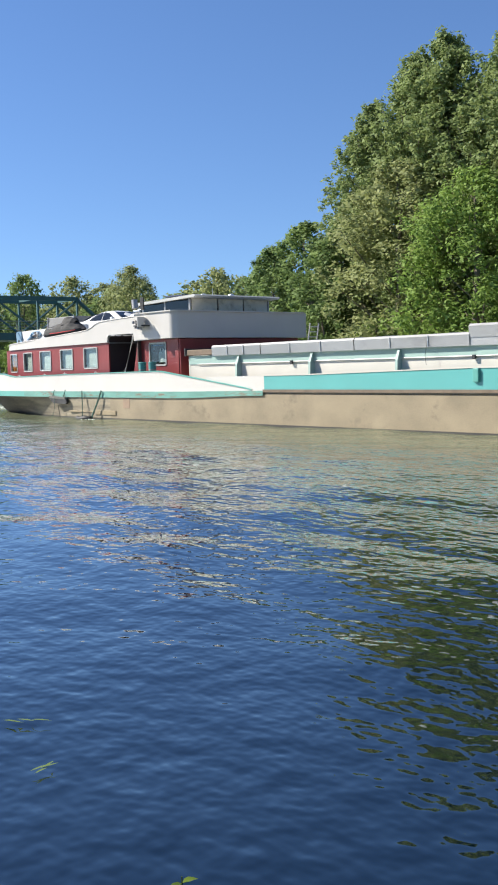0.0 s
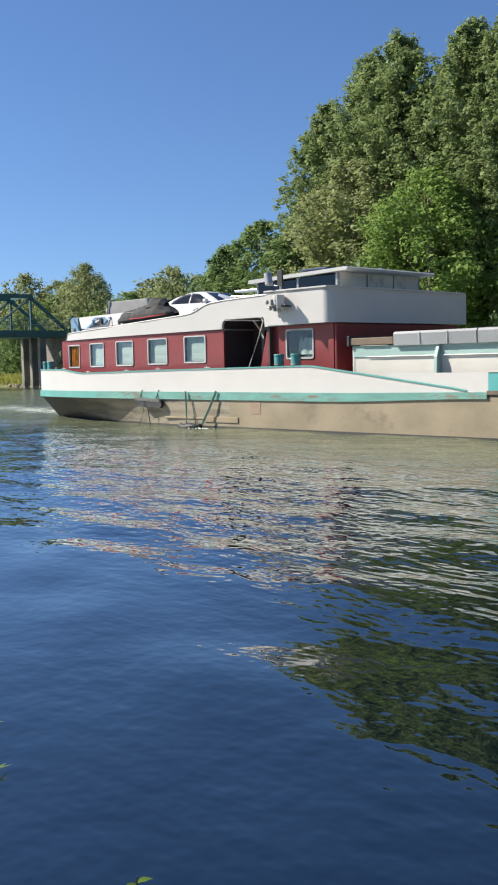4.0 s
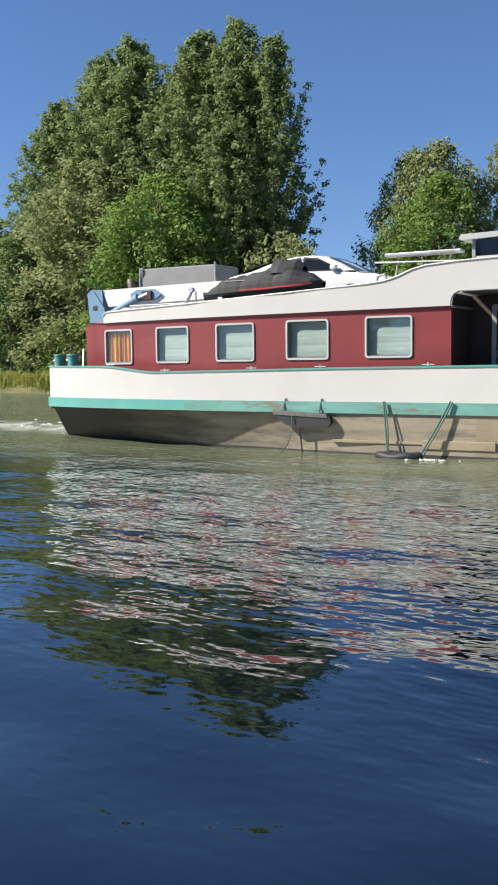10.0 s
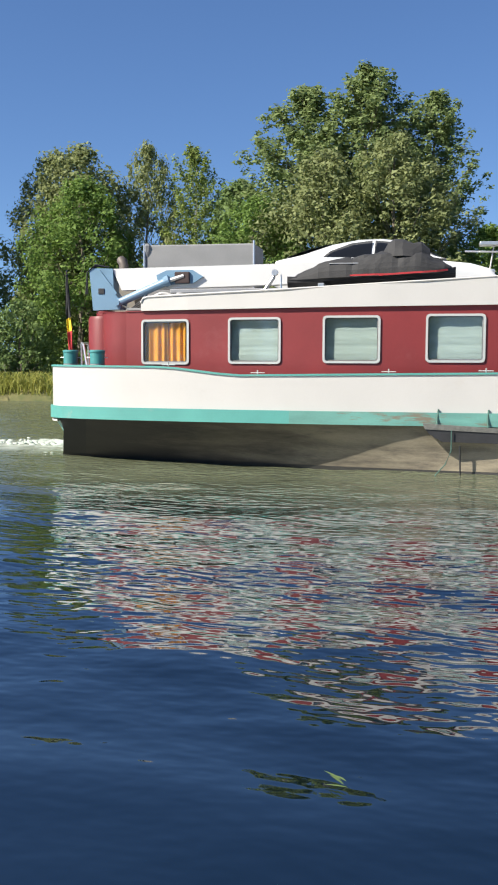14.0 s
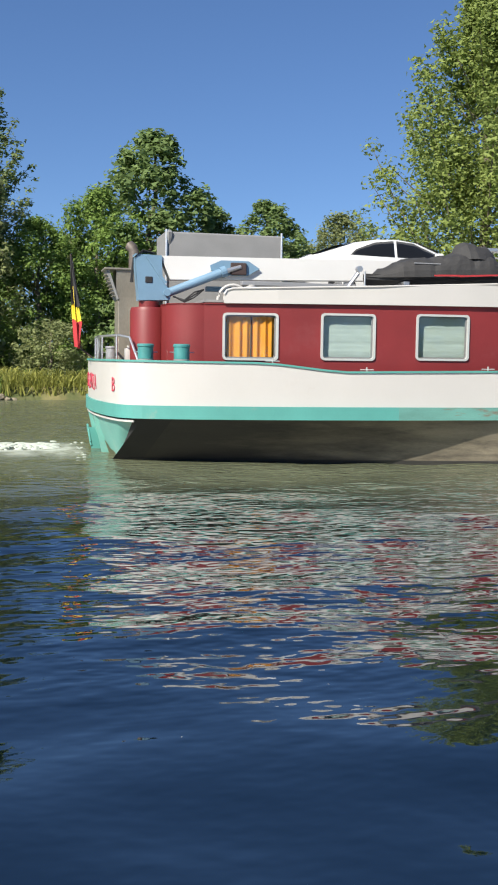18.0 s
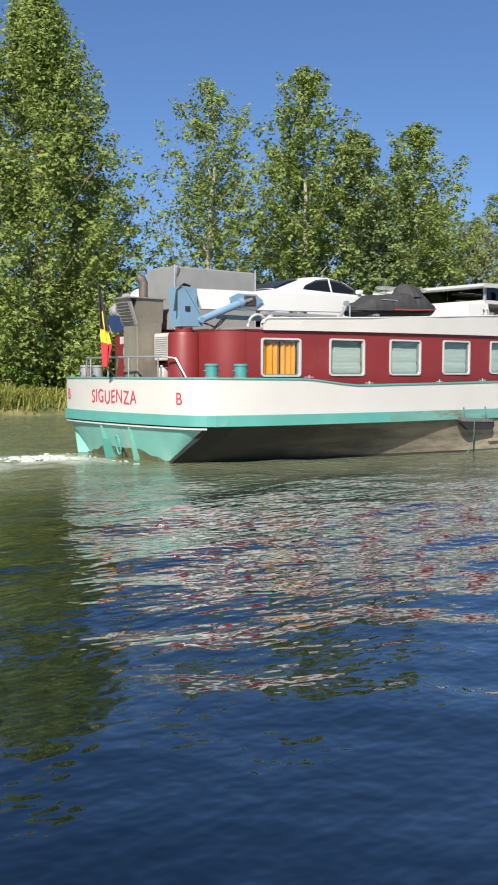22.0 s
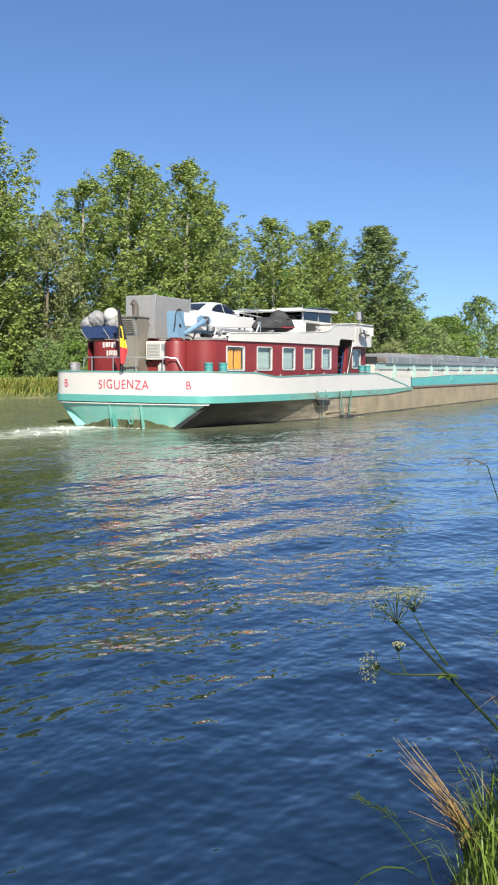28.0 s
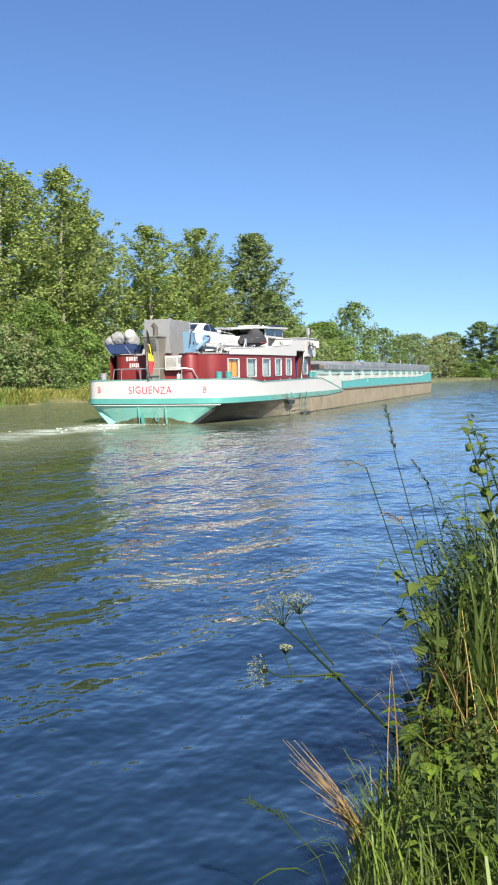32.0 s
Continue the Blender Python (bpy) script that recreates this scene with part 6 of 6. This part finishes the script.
def wake_foam():
    """Churned foam astern and a few white patches along the waterline; travels with the barge."""
    rng = np.random.RandomState(12)
    spots = []
    for k in range(150):
        d = rng.exponential(1.1)
        x = -2.9 - d
        w = 0.5 + 0.10 * d
        y = MID + 0.9 + 0.02 * d + rng.normal() * w * 0.8
        spots.append((x, y, rng.uniform(0.02, 0.075) * math.exp(-d / 9), 0.30))
    for k in range(22):
        spots.append((9.2 + rng.normal() * 0.3, -1.08 - abs(rng.normal()) * 0.12, rng.uniform(0.008, 0.028), 0.05))
    for k in range(26):
        spots.append((-2.35 + rng.uniform(-0.25, 0.1), MID + rng.uniform(-1.7, 1.9), rng.uniform(0.012, 0.03), 0.03))
    verts, faces = [], []
    for x, y, r, hgt in spots:
        base = len(verts)
        n = 7
        el = rng.uniform(1.2, 2.6)
        for ring_r, z in ((1.0, -0.02), (0.75, 0.03 * hgt + 0.25 * r * hgt), (0.3, 0.035 * hgt + 0.4 * r * hgt)):
            for j in range(n):
                a = 2 * math.pi * j / n
                rr = r * ring_r * rng.uniform(0.7, 1.3)
                verts.append((x + rr * el * math.cos(a), y + rr * math.sin(a), z + 0.01))
        for q in range(2):
            for j in range(n):
                faces.append((base + q * n + j, base + q * n + (j + 1) % n, base + (q + 1) * n + (j + 1) % n, base + (q + 1) * n + j))
        faces.append(tuple(base + 2 * n + j for j in range(n)))
    ob = tagged(new("wake_foam", mesh_from("wake_foam", verts, faces, M_foam, True)), "white churned foam behind the barge", "foam", kind="stuff")
    RIDERS.append((ob, pose(0, 0, 0.0)))


wake_foam()


# ---- the far bank: bridge, stones, marker posts ----
def truss_bridge():
    """A dark steel truss bridge that crosses the canal astern of the barge."""
    br = thing("truss_bridge", pose(-93, 0, 0), "dark blue-green steel truss bridge over the canal", "bridge")
    part("deck", box(0, 5, -6, 48.2, 4.95, 5.65, 0.03), M_bridge, br, "dark steel bridge deck")
    for x in (0.1, 4.7):
        part("top_chord", box(x, x + 0.3, 5.0, 42.6, 8.75, 9.15, 0.02), M_bridge, br)
        for y0, y1 in ((5.2, 1.2), (42.4, 46.4)):
            part("end_post", tube([(x + 0.15, y0, 8.95), (x + 0.15, y1, 5.6)], 0.19, 4), M_bridge, br)
        for k in range(10):
            y = 5.1 + 37.4 * k / 9
            part("upright", box(x + 0.04, x + 0.26, y - 0.09, y + 0.09, 5.6, 8.8), M_bridge, br)
            if k < 9:
                up = k % 2
                part("diagonal", tube([(x + 0.15, y, 8.8 if up else 5.7), (x + 0.15, y + 37.4 / 9, 5.7 if up else 8.8)], 0.11, 4), M_bridge, br)
    for k in range(10):
        y = 5.1 + 37.4 * k / 9
        part("cross_beam", box(0.3, 4.8, y - 0.08, y + 0.08, 8.85, 9.05), M_bridge, br)
    for x in (-0.05, 5.05):
        for z in (6.2, 6.75):
            part("handrail", tube([(x, -6, z), (x, 48.2, z)], 0.035, 6), M_grey, br, "grey tubular handrail")
        for k in range(28):
            part("rail_post", tube([(x, -5.9 + 2 * k, 5.6), (x, -5.9 + 2 * k, 6.78)], 0.03, 6), M_grey, br)
    for y0, y1 in ((46.2, 49.5), (-7.0, -1.5)):
        part("abutment", box(-0.3, 5.3, y0, y1, -0.5, 4.95, 0.03), M_concrete, br, "weathered concrete abutment")
    for x in (0.6, 2.5, 4.4):
        part("pier", box(x - 0.3, x + 0.3, 43.4, 44.1, -1.6, 4.95, 0.04), M_concrete, br, "concrete pier at the water's edge")
    part("brace", tube([(0.6, 44.1, 4.8), (0.6, 46.2, 2.2)], 0.12, 6), M_concrete, br)
    part("sign_board", box(-0.36, -0.31, 47.4, 49.2, 3.1, 4.1), M_grey, br, "blank pale sign board")


def stones(x0, x1, count, seed):
    rng = random.Random(seed)
    meshes = []
    for k in range(4):
        bm = bmesh.new()
        bmesh.ops.create_icosphere(bm, subdivisions=2, radius=1)
        for v in bm.verts:
            v.co *= 1 + 0.45 * noise.noise(v.co * 1.3 + Vector((9 * k + seed, 0, 0)))
            v.co.z *= 0.7
        me = bpy.data.meshes.new("stone")
        bm.to_mesh(me)
        bm.free()
        me.materials.append(M_stone)
        meshes.append(me)
    edge = thing("stone_revetment", pose(x0, 43.9, 0.0), "rough tan stones along the far waterline", "stones")
    for k in range(count):
        s = part("stone", meshes[k % 4], M_stone, edge)
        r = rng.uniform(0.10, 0.26)
        s.matrix_basis = pose((x1 - x0) * k / count + rng.uniform(-0.1, 0.1), rng.uniform(-0.15, 0.25), rng.uniform(-0.05, 0.22), rng.uniform(-20, 20), rng.uniform(-20, 20), rng.uniform(0, 360)) @ Matrix.Diagonal((r * rng.uniform(1, 1.6), r, r, 1))


truss_bridge()
stones(-13.0, -2.0, 78, 3)
stones(-97.0, -82.0, 60, 5)
for x in (-36.8, 8.5):
    post = thing("marker_post", pose(x, 43.95, -0.3), "short white marker post at the far waterline", "post", "marker posts")
    part("shaft", box(-0.09, 0.09, -0.09, 0.09, -0.4, 0.85, 0.02), M_white, post)
    part("top", prism([(-0.09, 0.85), (0.09, 0.85), (0.03, 0.93), (-0.03, 0.93)], "y", -0.09, 0.09), M_white, post)


# ---- the near bank ----
def bank_z(x, y):
    edge = bank_edge(x)
    return 0.36 + 0.10 * noise.noise((x * 0.35, y * 0.35, 3.0)) - max(0, y - edge + 0.25) * 1.3


def near_grass():
    rng = np.random.RandomState(21)
    for count, mat, name, label, x0, x1, y0, y1, h0, h1, w, lean in (
            (4200, M_fresh, "bank_grass", "fresh green grass on the near bank", 2.8, 7.5, -0.3, 1.06, 0.08, 0.30, 0.006, 0.8),
            (4200, M_reed, "bank_grass", "dark green grass on the near bank", 2.8, 7.5, -0.3, 1.06, 0.08, 0.34, 0.006, 0.8),
            (900, M_straw, "dry_grass", "dry straw-coloured grass stalks on the near bank", 3.5, 7.5, -0.3, 0.90, 0.30, 0.80, 0.0045, 0.6),
            (700, M_reed, "reed_leaves", "long green reed leaves on the near bank", 5.5, 8.5, 0.1, 0.85, 0.7, 1.2, 0.018, 0.6),
            (850, M_reed, "coarse_grass", "dense stand of coarse dark green grass on the near bank", 3.9, 6.4, 0.0, 1.0, 0.5, 1.0, 0.015, 0.75),
            (9000, M_fresh, "bank_grass", "green grass on the near bank", -9, 22, -3.5, 0.7, 0.15, 0.4, 0.012, 0.5)):
        x, y = rng.uniform(x0, x1, count), rng.uniform(y0, y1, count)
        if count == 9000:
            keep = (np.hypot(x, y) > 0.7) & ((x < 2.6) | (x > 8.5) | (y < -0.6)) & (y < 0.45)
            x, y = x[keep], y[keep]
        if count == 4200:
            keep = y < np.minimum(0.288 * x, 1.05)
            x, y = x[keep], y[keep]
        high = rng.uniform(h0, h1, len(x))
        bend = lean
        if name == "coarse_grass":   # a stand that sinks towards the water
            f = y ** 0.8
            y = x * (0.10 + 0.095 * f)
            high = high * (1.28 - 0.5 * f)
            bend = lean * (1.05 - 0.65 * f)
        z = np.array([bank_z(a, b) for a, b in zip(x, y)]) - 0.02
        blades(rng, x, y, z, high, np.full(len(x), w), bend, mat, name, label)


def leaf_blade(bm, base, way, length, width, droop=0.3, up=Vector((0, 0, 1))):
    """One pointed leaf with a bent midrib."""
    way = Vector(way).normalized()
    side = way.cross(up).normalized() * width * 0.5
    nrm = side.cross(way).normalized()
    p = Vector(base)
    rows = []
    for f, w in ((0.0, 0.1), (0.25, 0.85), (0.5, 1.0), (0.75, 0.6), (1.0, 0.02)):
        c = p + way * length * f - Vector((0, 0, 1)) * droop * length * f * f
        rows.append([bm.verts.new(c - side * w + nrm * 0.12 * width * w), bm.verts.new(c), bm.verts.new(c + side * w + nrm * 0.12 * width * w)])
    for a, b in zip(rows, rows[1:]):
        for k in range(2):
            bm.faces.new((a[k], a[k + 1], b[k + 1], b[k]))


def leafy_weed(x, y, height, seed, leaf=0.12, mat=None, name="nettle", label="tall leafy nettle-like weed on the near bank", tilt=0.1, whorl=10, wide=0.45):
    rng = random.Random(seed)
    w = thing(name, pose(x, y, bank_z(x, y) - 0.02), label, "weed", "weeds on the near bank")
    tx, ty = rng.uniform(-tilt, tilt) - tilt * 0.3, rng.uniform(-0.3 * tilt, tilt)
    line = [(tx * height * f * f, ty * height * f * f, height * f) for f in (0, 0.25, 0.5, 0.75, 1.0)]
    part("stem", tube(line, 0.006, 6, r_end=0.0012), M_dkstem, w, smooth=True)
    bm = bmesh.new()
    for k in range(whorl):
        f = 0.15 + 0.84 * k / (whorl - 1)
        a = k * 2.4 + rng.uniform(-0.3, 0.3)
        for q in (0, math.pi):
            s = leaf * rng.uniform(0.75, 1.2) * (1.15 - 0.55 * f)
            leaf_blade(bm, (tx * height * f * f, ty * height * f * f, height * f), (math.cos(a + q), math.sin(a + q), rng.uniform(0.0, 0.55)), s, s * wide, rng.uniform(0.2, 0.6))
    part("leaves", bm, mat or M_fresh, w, smooth=True)
    return w


def umbel_plant():
    """The leaning umbellifer with open seed heads over the water."""
    b = Vector((4.05, 0.86, bank_z(4.05, 0.86) - 0.02))
    u = thing("hogweed", Matrix.Translation(b), "leaning umbellifer with open seed heads over the water", "plant")
    at = lambda x, y, z: Vector((x, y, z)) - b
    node, head = at(3.82, 1.18, 0.73), at(3.67, 1.345, 0.955)
    part("stem", tube([(0, 0, 0), at(4.04, 0.98, 0.42), node, at(3.73, 1.28, 0.87), head], 0.0085, 8, r_end=0.003), M_dkstem, u, "dark green leaning stem", True)
    heads = [(head, Vector((-0.25, 0.2, 1)), 0.125), (at(3.71, 1.29, 1.00), Vector((-0.1, 0.1, 1)), 0.075)]
    side2 = at(3.60, 1.39, 0.785)
    part("branch", tube([node, at(3.74, 1.27, 0.735), at(3.65, 1.36, 0.75), side2], 0.006, 6, r_end=0.003), M_dkstem, u, smooth=True)
    part("branch", tube([node + Vector((0, 0, 0.04)), at(3.76, 1.23, 0.86), at(3.71, 1.29, 0.99)], 0.005, 6, r_end=0.003), M_dkstem, u, smooth=True)
    part("branch", tube([at(3.70, 1.315, 0.742), at(3.70, 1.34, 0.79), at(3.70, 1.35, 0.83)], 0.004, 6, r_end=0.002), M_dkstem, u, smooth=True)
    heads.append((side2, Vector((-0.9, 0.6, 0.2)), 0.065))
    heads.append((at(3.70, 1.35, 0.83), Vector((0, 0, 1)), 0.028))
    rng = random.Random(8)
    for c, way, r in heads:
        way.normalize()
        s1 = way.cross(Vector((0.3, 0.9, 0.1))).normalized()
        s2 = way.cross(s1)
        rays, dots = bmesh.new(), bmesh.new()
        for k in range(18):
            a, q = 2.4 * k, math.sqrt((k + 0.5) / 18)
            tip = c + way * r * (1.0 - 0.45 * q * q) + (s1 * math.cos(a) + s2 * math.sin(a)) * r * q
            tube([c, (c + tip) / 2 + way * 0.1 * r, tip], 0.0016, 4, rays, caps=False)
            for j in range(8):
                d = Vector((rng.gauss(0, 1), rng.gauss(0, 1), rng.gauss(0, 1))).normalized() * r * 0.17 * rng.uniform(0.4, 1)
                m = Matrix.Translation(tip + d + way * 0.012)
                bmesh.ops.create_icosphere(dots, subdivisions=1, radius=0.0022, matrix=m)
        h = tagged(part("umbel", dots, M_umbel, u), "pale greenish flower umbel", kind="stuff")
        tagged(part("ray", rays, M_dkstem, h), "thin dark flower rays", kind="stuff")
    bm = bmesh.new()
    for k in range(7):
        a = k * 0.9
        leaf_blade(bm, node + Vector((0, 0, -0.01)), (math.cos(a), math.sin(a), 0.3), 0.06, 0.025)
    for k in range(9):
        a = k * 2.1
        leaf_blade(bm, Vector((0.0, 0.06, 0.2 + 0.02 * k)), (math.cos(a), math.sin(a), 0.4), 0.13, 0.06)
    part("leaves", bm, M_fresh, u, smooth=True)


def straw_tuft():
    t = thing("straw_tuft", pose(3.41, 0.90, bank_z(3.41, 0.90) - 0.02), "tuft of dry golden grass leaning over the water", "grass tuft")
    rng = random.Random(4)
    for k in range(60):
        a = rng.gauss(0, 0.035)
        end = Vector((0.02 + a * 0.3, 0.345 + rng.gauss(0, 0.02), 0.385 + rng.gauss(0, 0.02))) * (0.3 + 0.72 * rng.random() ** 2)
        if k % 11 == 0:
            end = Vector((rng.uniform(-0.1, 0.1), rng.uniform(0.15, 0.3), rng.uniform(0.06, 0.3)))
        foot = Vector((rng.gauss(0, 0.016), rng.gauss(0, 0.02), 0))
        part("stalk", tube([foot, foot + end * 0.5 + Vector((0, 0, 0.04)), foot + end], 0.0026, 4, r_end=0.0008), M_straw, t)


def seed_grass(x, y, tip, bend, seed, name="seed_grass", label="tall grass stalk with a drooping seed head"):
    rng = random.Random(seed)
    z = bank_z(x, y) - 0.02
    g = thing(name, pose(x, y, z), label, "grass stalk", "seed grasses on the near bank")
    tip = Vector(tip) - Vector((x, y, z))
    bend = Vector(bend) - Vector((x, y, z))
    part("stem", tube([(0, 0, 0), bend * 0.5 + Vector((0.0, -0.02, 0.05)), bend, bend + (tip - bend) * 0.4 + Vector((0, 0, 0.02)), tip], 0.0035, 5, r_end=0.0012), M_dkstem, g, smooth=True)
    bm = bmesh.new()
    for k in range(26):
        f = k / 26
        p = bend + (tip - bend) * f + Vector((rng.gauss(0, 0.004), rng.gauss(0, 0.004), 0.015 * (1 - f)))
        leaf_blade(bm, p, (tip - bend).normalized() + Vector((rng.gauss(0, 0.4), rng.gauss(0, 0.4), rng.gauss(0, 0.3))), 0.038, 0.010)
    part("seed_head", bm, M_straw if seed % 2 else M_dkstem, g)
    bm = bmesh.new()
    for k in range(3):
        leaf_blade(bm, bend * (0.25 + 0.2 * k), (rng.uniform(-1, 0.2), rng.uniform(-0.2, 1), 0.9), 0.35, 0.012, 0.8)
    part("leaves", bm, M_fresh, g, smooth=True)


near_grass()
umbel_plant()
straw_tuft()
seed_grass(4.36, 0.76, (4.37, 1.09, 1.84), (4.38, 1.05, 1.62), 2)
seed_grass(4.30, 0.80, (4.11, 1.28, 1.60), (4.14, 1.12, 1.57), 1)
seed_grass(4.34, 0.78, (4.16, 1.04, 1.37), (4.19, 0.96, 1.30), 3)
seed_grass(4.55, 0.72, (4.45, 0.98, 1.58), (4.48, 0.90, 1.42), 4)
seed_grass(3.05, 0.93, (3.0, 1.24, 0.52), (3.02, 1.1, 0.45), 6)
rng_weed = random.Random(17)
for k in range(90):
    x = 2.95 + 2.9 * rng_weed.random() ** 1.2
    y = rng_weed.uniform(0.10 * x, min(0.9, 0.17 * x + 0.16))
    leafy_weed(x, y, rng_weed.uniform(0.2, 0.45) + 0.10 * max(0, x - 3.3) * rng_weed.uniform(0.6, 1.2), 100 + k, rng_weed.uniform(0.045, 0.09), (M_reed, M_fresh, M_reed)[k % 3])
for k in range(40):
    x = 4.3 + 2.2 * rng_weed.random()
    leafy_weed(x, rng_weed.uniform(0.11 * x, 0.17 * x), rng_weed.uniform(0.75, 1.1), 200 + k, (0.08, 0.11, 0.14)[k % 3], M_dkstem if k % 5 == 0 else M_reed, "willowherb", "tall dark willowherb stem on the near bank", 0.3, 34, 0.22)
for x, y, h, s in ((4.32, 0.80, 1.12, 1), (4.42, 0.70, 1.14, 2), (4.12, 0.78, 0.9, 3), (4.05, 0.84, 0.80, 4), (4.62, 0.69, 1.08, 5), (4.8, 0.70, 1.0, 6)):
    leafy_weed(x, y, h, 300 + s, 0.12, M_fresh if s % 3 == 2 else M_reed, "bindweed", "climbing weed with broad heart-shaped leaves", 0.12, 7, 0.85)


def leaning_sprig(x, y, tip, seed):
    """A dark stem with its leaves bunched towards the tip."""
    rng = random.Random(seed)
    z = bank_z(x, y) - 0.02
    w = thing("mugwort", pose(x, y, z), "tall dark leaning weed with leaves bunched at its tip", "weed", "weeds on the near bank")
    tip = Vector(tip) - Vector((x, y, z))
    at = lambda f: Vector((tip.x * f ** 2.2, tip.y * f ** 2.2, tip.z * f))
    part("stem", tube([at(k / 6) for k in range(7)], 0.005, 6, r_end=0.0015), M_dkstem, w, smooth=True)
    bm = bmesh.new()
    for k in range(34):
        f = (0.99, 0.95, 0.90, 0.80, 0.72)[k % 5] + rng.gauss(0, 0.012)
        a = k * 2.4
        leaf_blade(bm, at(f), (math.cos(a), math.sin(a), rng.uniform(-0.3, 0.7)), rng.uniform(0.03, 0.065), rng.uniform(0.014, 0.03), rng.uniform(0.1, 0.6))
    part("leaves", bm, M_reed, w, smooth=True)


leaning_sprig(4.60, 0.44, (4.45, 0.73, 1.79), 31)
leaning_sprig(4.68, 0.50, (4.55, 0.68, 1.70), 32)
leaning_sprig(4.35, 0.70, (4.20, 1.00, 1.10), 33)
leaning_sprig(4.30, 0.72, (4.12, 0.98, 0.95), 34)


def burdock(x, y, tip, seed):
    """A coarse leaning stalk with round leaves and burrs."""
    rng = random.Random(seed)
    z = bank_z(x, y) - 0.02
    w = thing("burdock", pose(x, y, z), "dark burdock stalk with round leaves and burrs", "weed", "weeds on the near bank")
    tip = Vector(tip) - Vector((x, y, z))
    at = lambda f: Vector((tip.x * f ** 1.8, tip.y * f ** 1.8, tip.z * f))
    part("stem", tube([at(k / 7) for k in range(8)], 0.007, 6, r_end=0.003), M_dkstem, w, smooth=True)
    for k, f in enumerate((0.99, 0.95, 0.90, 0.86, 0.80, 0.72)):
        a = 2.2 * k + 0.4
        out = Vector((math.cos(a), math.sin(a), 0.25)).normalized()
        foot = at(f)
        end = foot + out * rng.uniform(0.02, 0.06)
        part("stalk", tube([foot, end], 0.0025, 5), M_dkstem, w)
        bm = bmesh.new()
        if k % 2:
            bmesh.ops.create_icosphere(bm, subdivisions=2, radius=0.021, matrix=Matrix.Translation(end))
            for v in bm.verts:
                v.co = end + (v.co - end) * rng.uniform(0.75, 1.3)
            part("burr", bm, M_reed, w)
        else:
            for q in range(3):
                leaf_blade(bm, end, out + Vector((rng.gauss(0, 0.5), rng.gauss(0, 0.5), rng.gauss(0, 0.3))), rng.uniform(0.06, 0.09), rng.uniform(0.045, 0.065), 0.4)
            part("leaves", bm, M_reed, w, smooth=True)


burdock(4.72, 0.52, (4.84, 0.79, 1.68), 61)
burdock(4.66, 0.58, (4.80, 0.70, 1.55), 62)


def broad_leaves(x, y, seed):
    """A low rosette of lobed fresh leaves."""
    rng = random.Random(seed)
    w = thing("hogweed_rosette", pose(x, y, bank_z(x, y)), "rosette of broad fresh green leaves in the grass", "weed", "weeds on the near bank")
    for k in range(7):
        a = 2.4 * k + rng.uniform(-0.3, 0.3)
        rise = rng.uniform(0.16, 0.32)
        end = Vector((0.16 * math.cos(a), 0.16 * math.sin(a), rise))
        part("stalk", tube([(0, 0, 0), end * 0.6 + Vector((0, 0, 0.05)), end], 0.003, 5), M_fresh, w)
        bm = bmesh.new()
        for q in (-0.9, -0.45, 0, 0.45, 0.9):
            leaf_blade(bm, end, (math.cos(a + q), math.sin(a + q), 0.15), 0.105 * (1 - 0.25 * abs(q)), 0.036, 0.45)
        part("leaf", bm, M_fresh, w, smooth=True)


for k, (x, y) in enumerate(((3.95, 0.61), (3.80, 0.66), (4.15, 0.66), (3.62, 0.62), (4.4, 0.62))):
    broad_leaves(x, y, 700 + k)


def floating_leaf(x, y, turn, length, seed):
    rng = random.Random(seed)
    f = thing("floating_leaf", pose(x, y, 0.02, 0, 0, turn), "strand of green water weed afloat near the bank", "water weed", "floating weeds")
    for k in range(4):
        bm = bmesh.new()
        leaf_blade(bm, (rng.uniform(-0.1, 0.1), rng.uniform(-0.03, 0.03), 0.0), (1, rng.uniform(-0.5, 0.5), rng.uniform(0, 0.15)), length * rng.uniform(0.5, 1), 0.015, 0.05)
        part("blade", bm, M_dkleaf, f, smooth=True)


for k, (x, y) in enumerate(((-5.1, 2.0), (-4.4, 1.8), (-0.75, 4.35))):
    floating_leaf(x, y, 40 + 57 * k, 0.14, 500 + k)
leafy_weed(-1.26, 0.74, 1.165, 77, 0.045, M_fresh, "nettle", "lone leafy weed at the water's edge", 0.02, 8, 0.5)


# ---- what moves ----
def motions():
    course = [(t, pose(x, y, 0, 0, 0, turn)) for t, x, y, turn in COURSE]
    walk(barge, course)
    for ob, m in RIDERS:
        walk(ob, [(t, p @ m) for t, p in course])
    walk(water, [(t, pose(x, 17.4, 0)) for t, x, y, turn in COURSE])


motions()
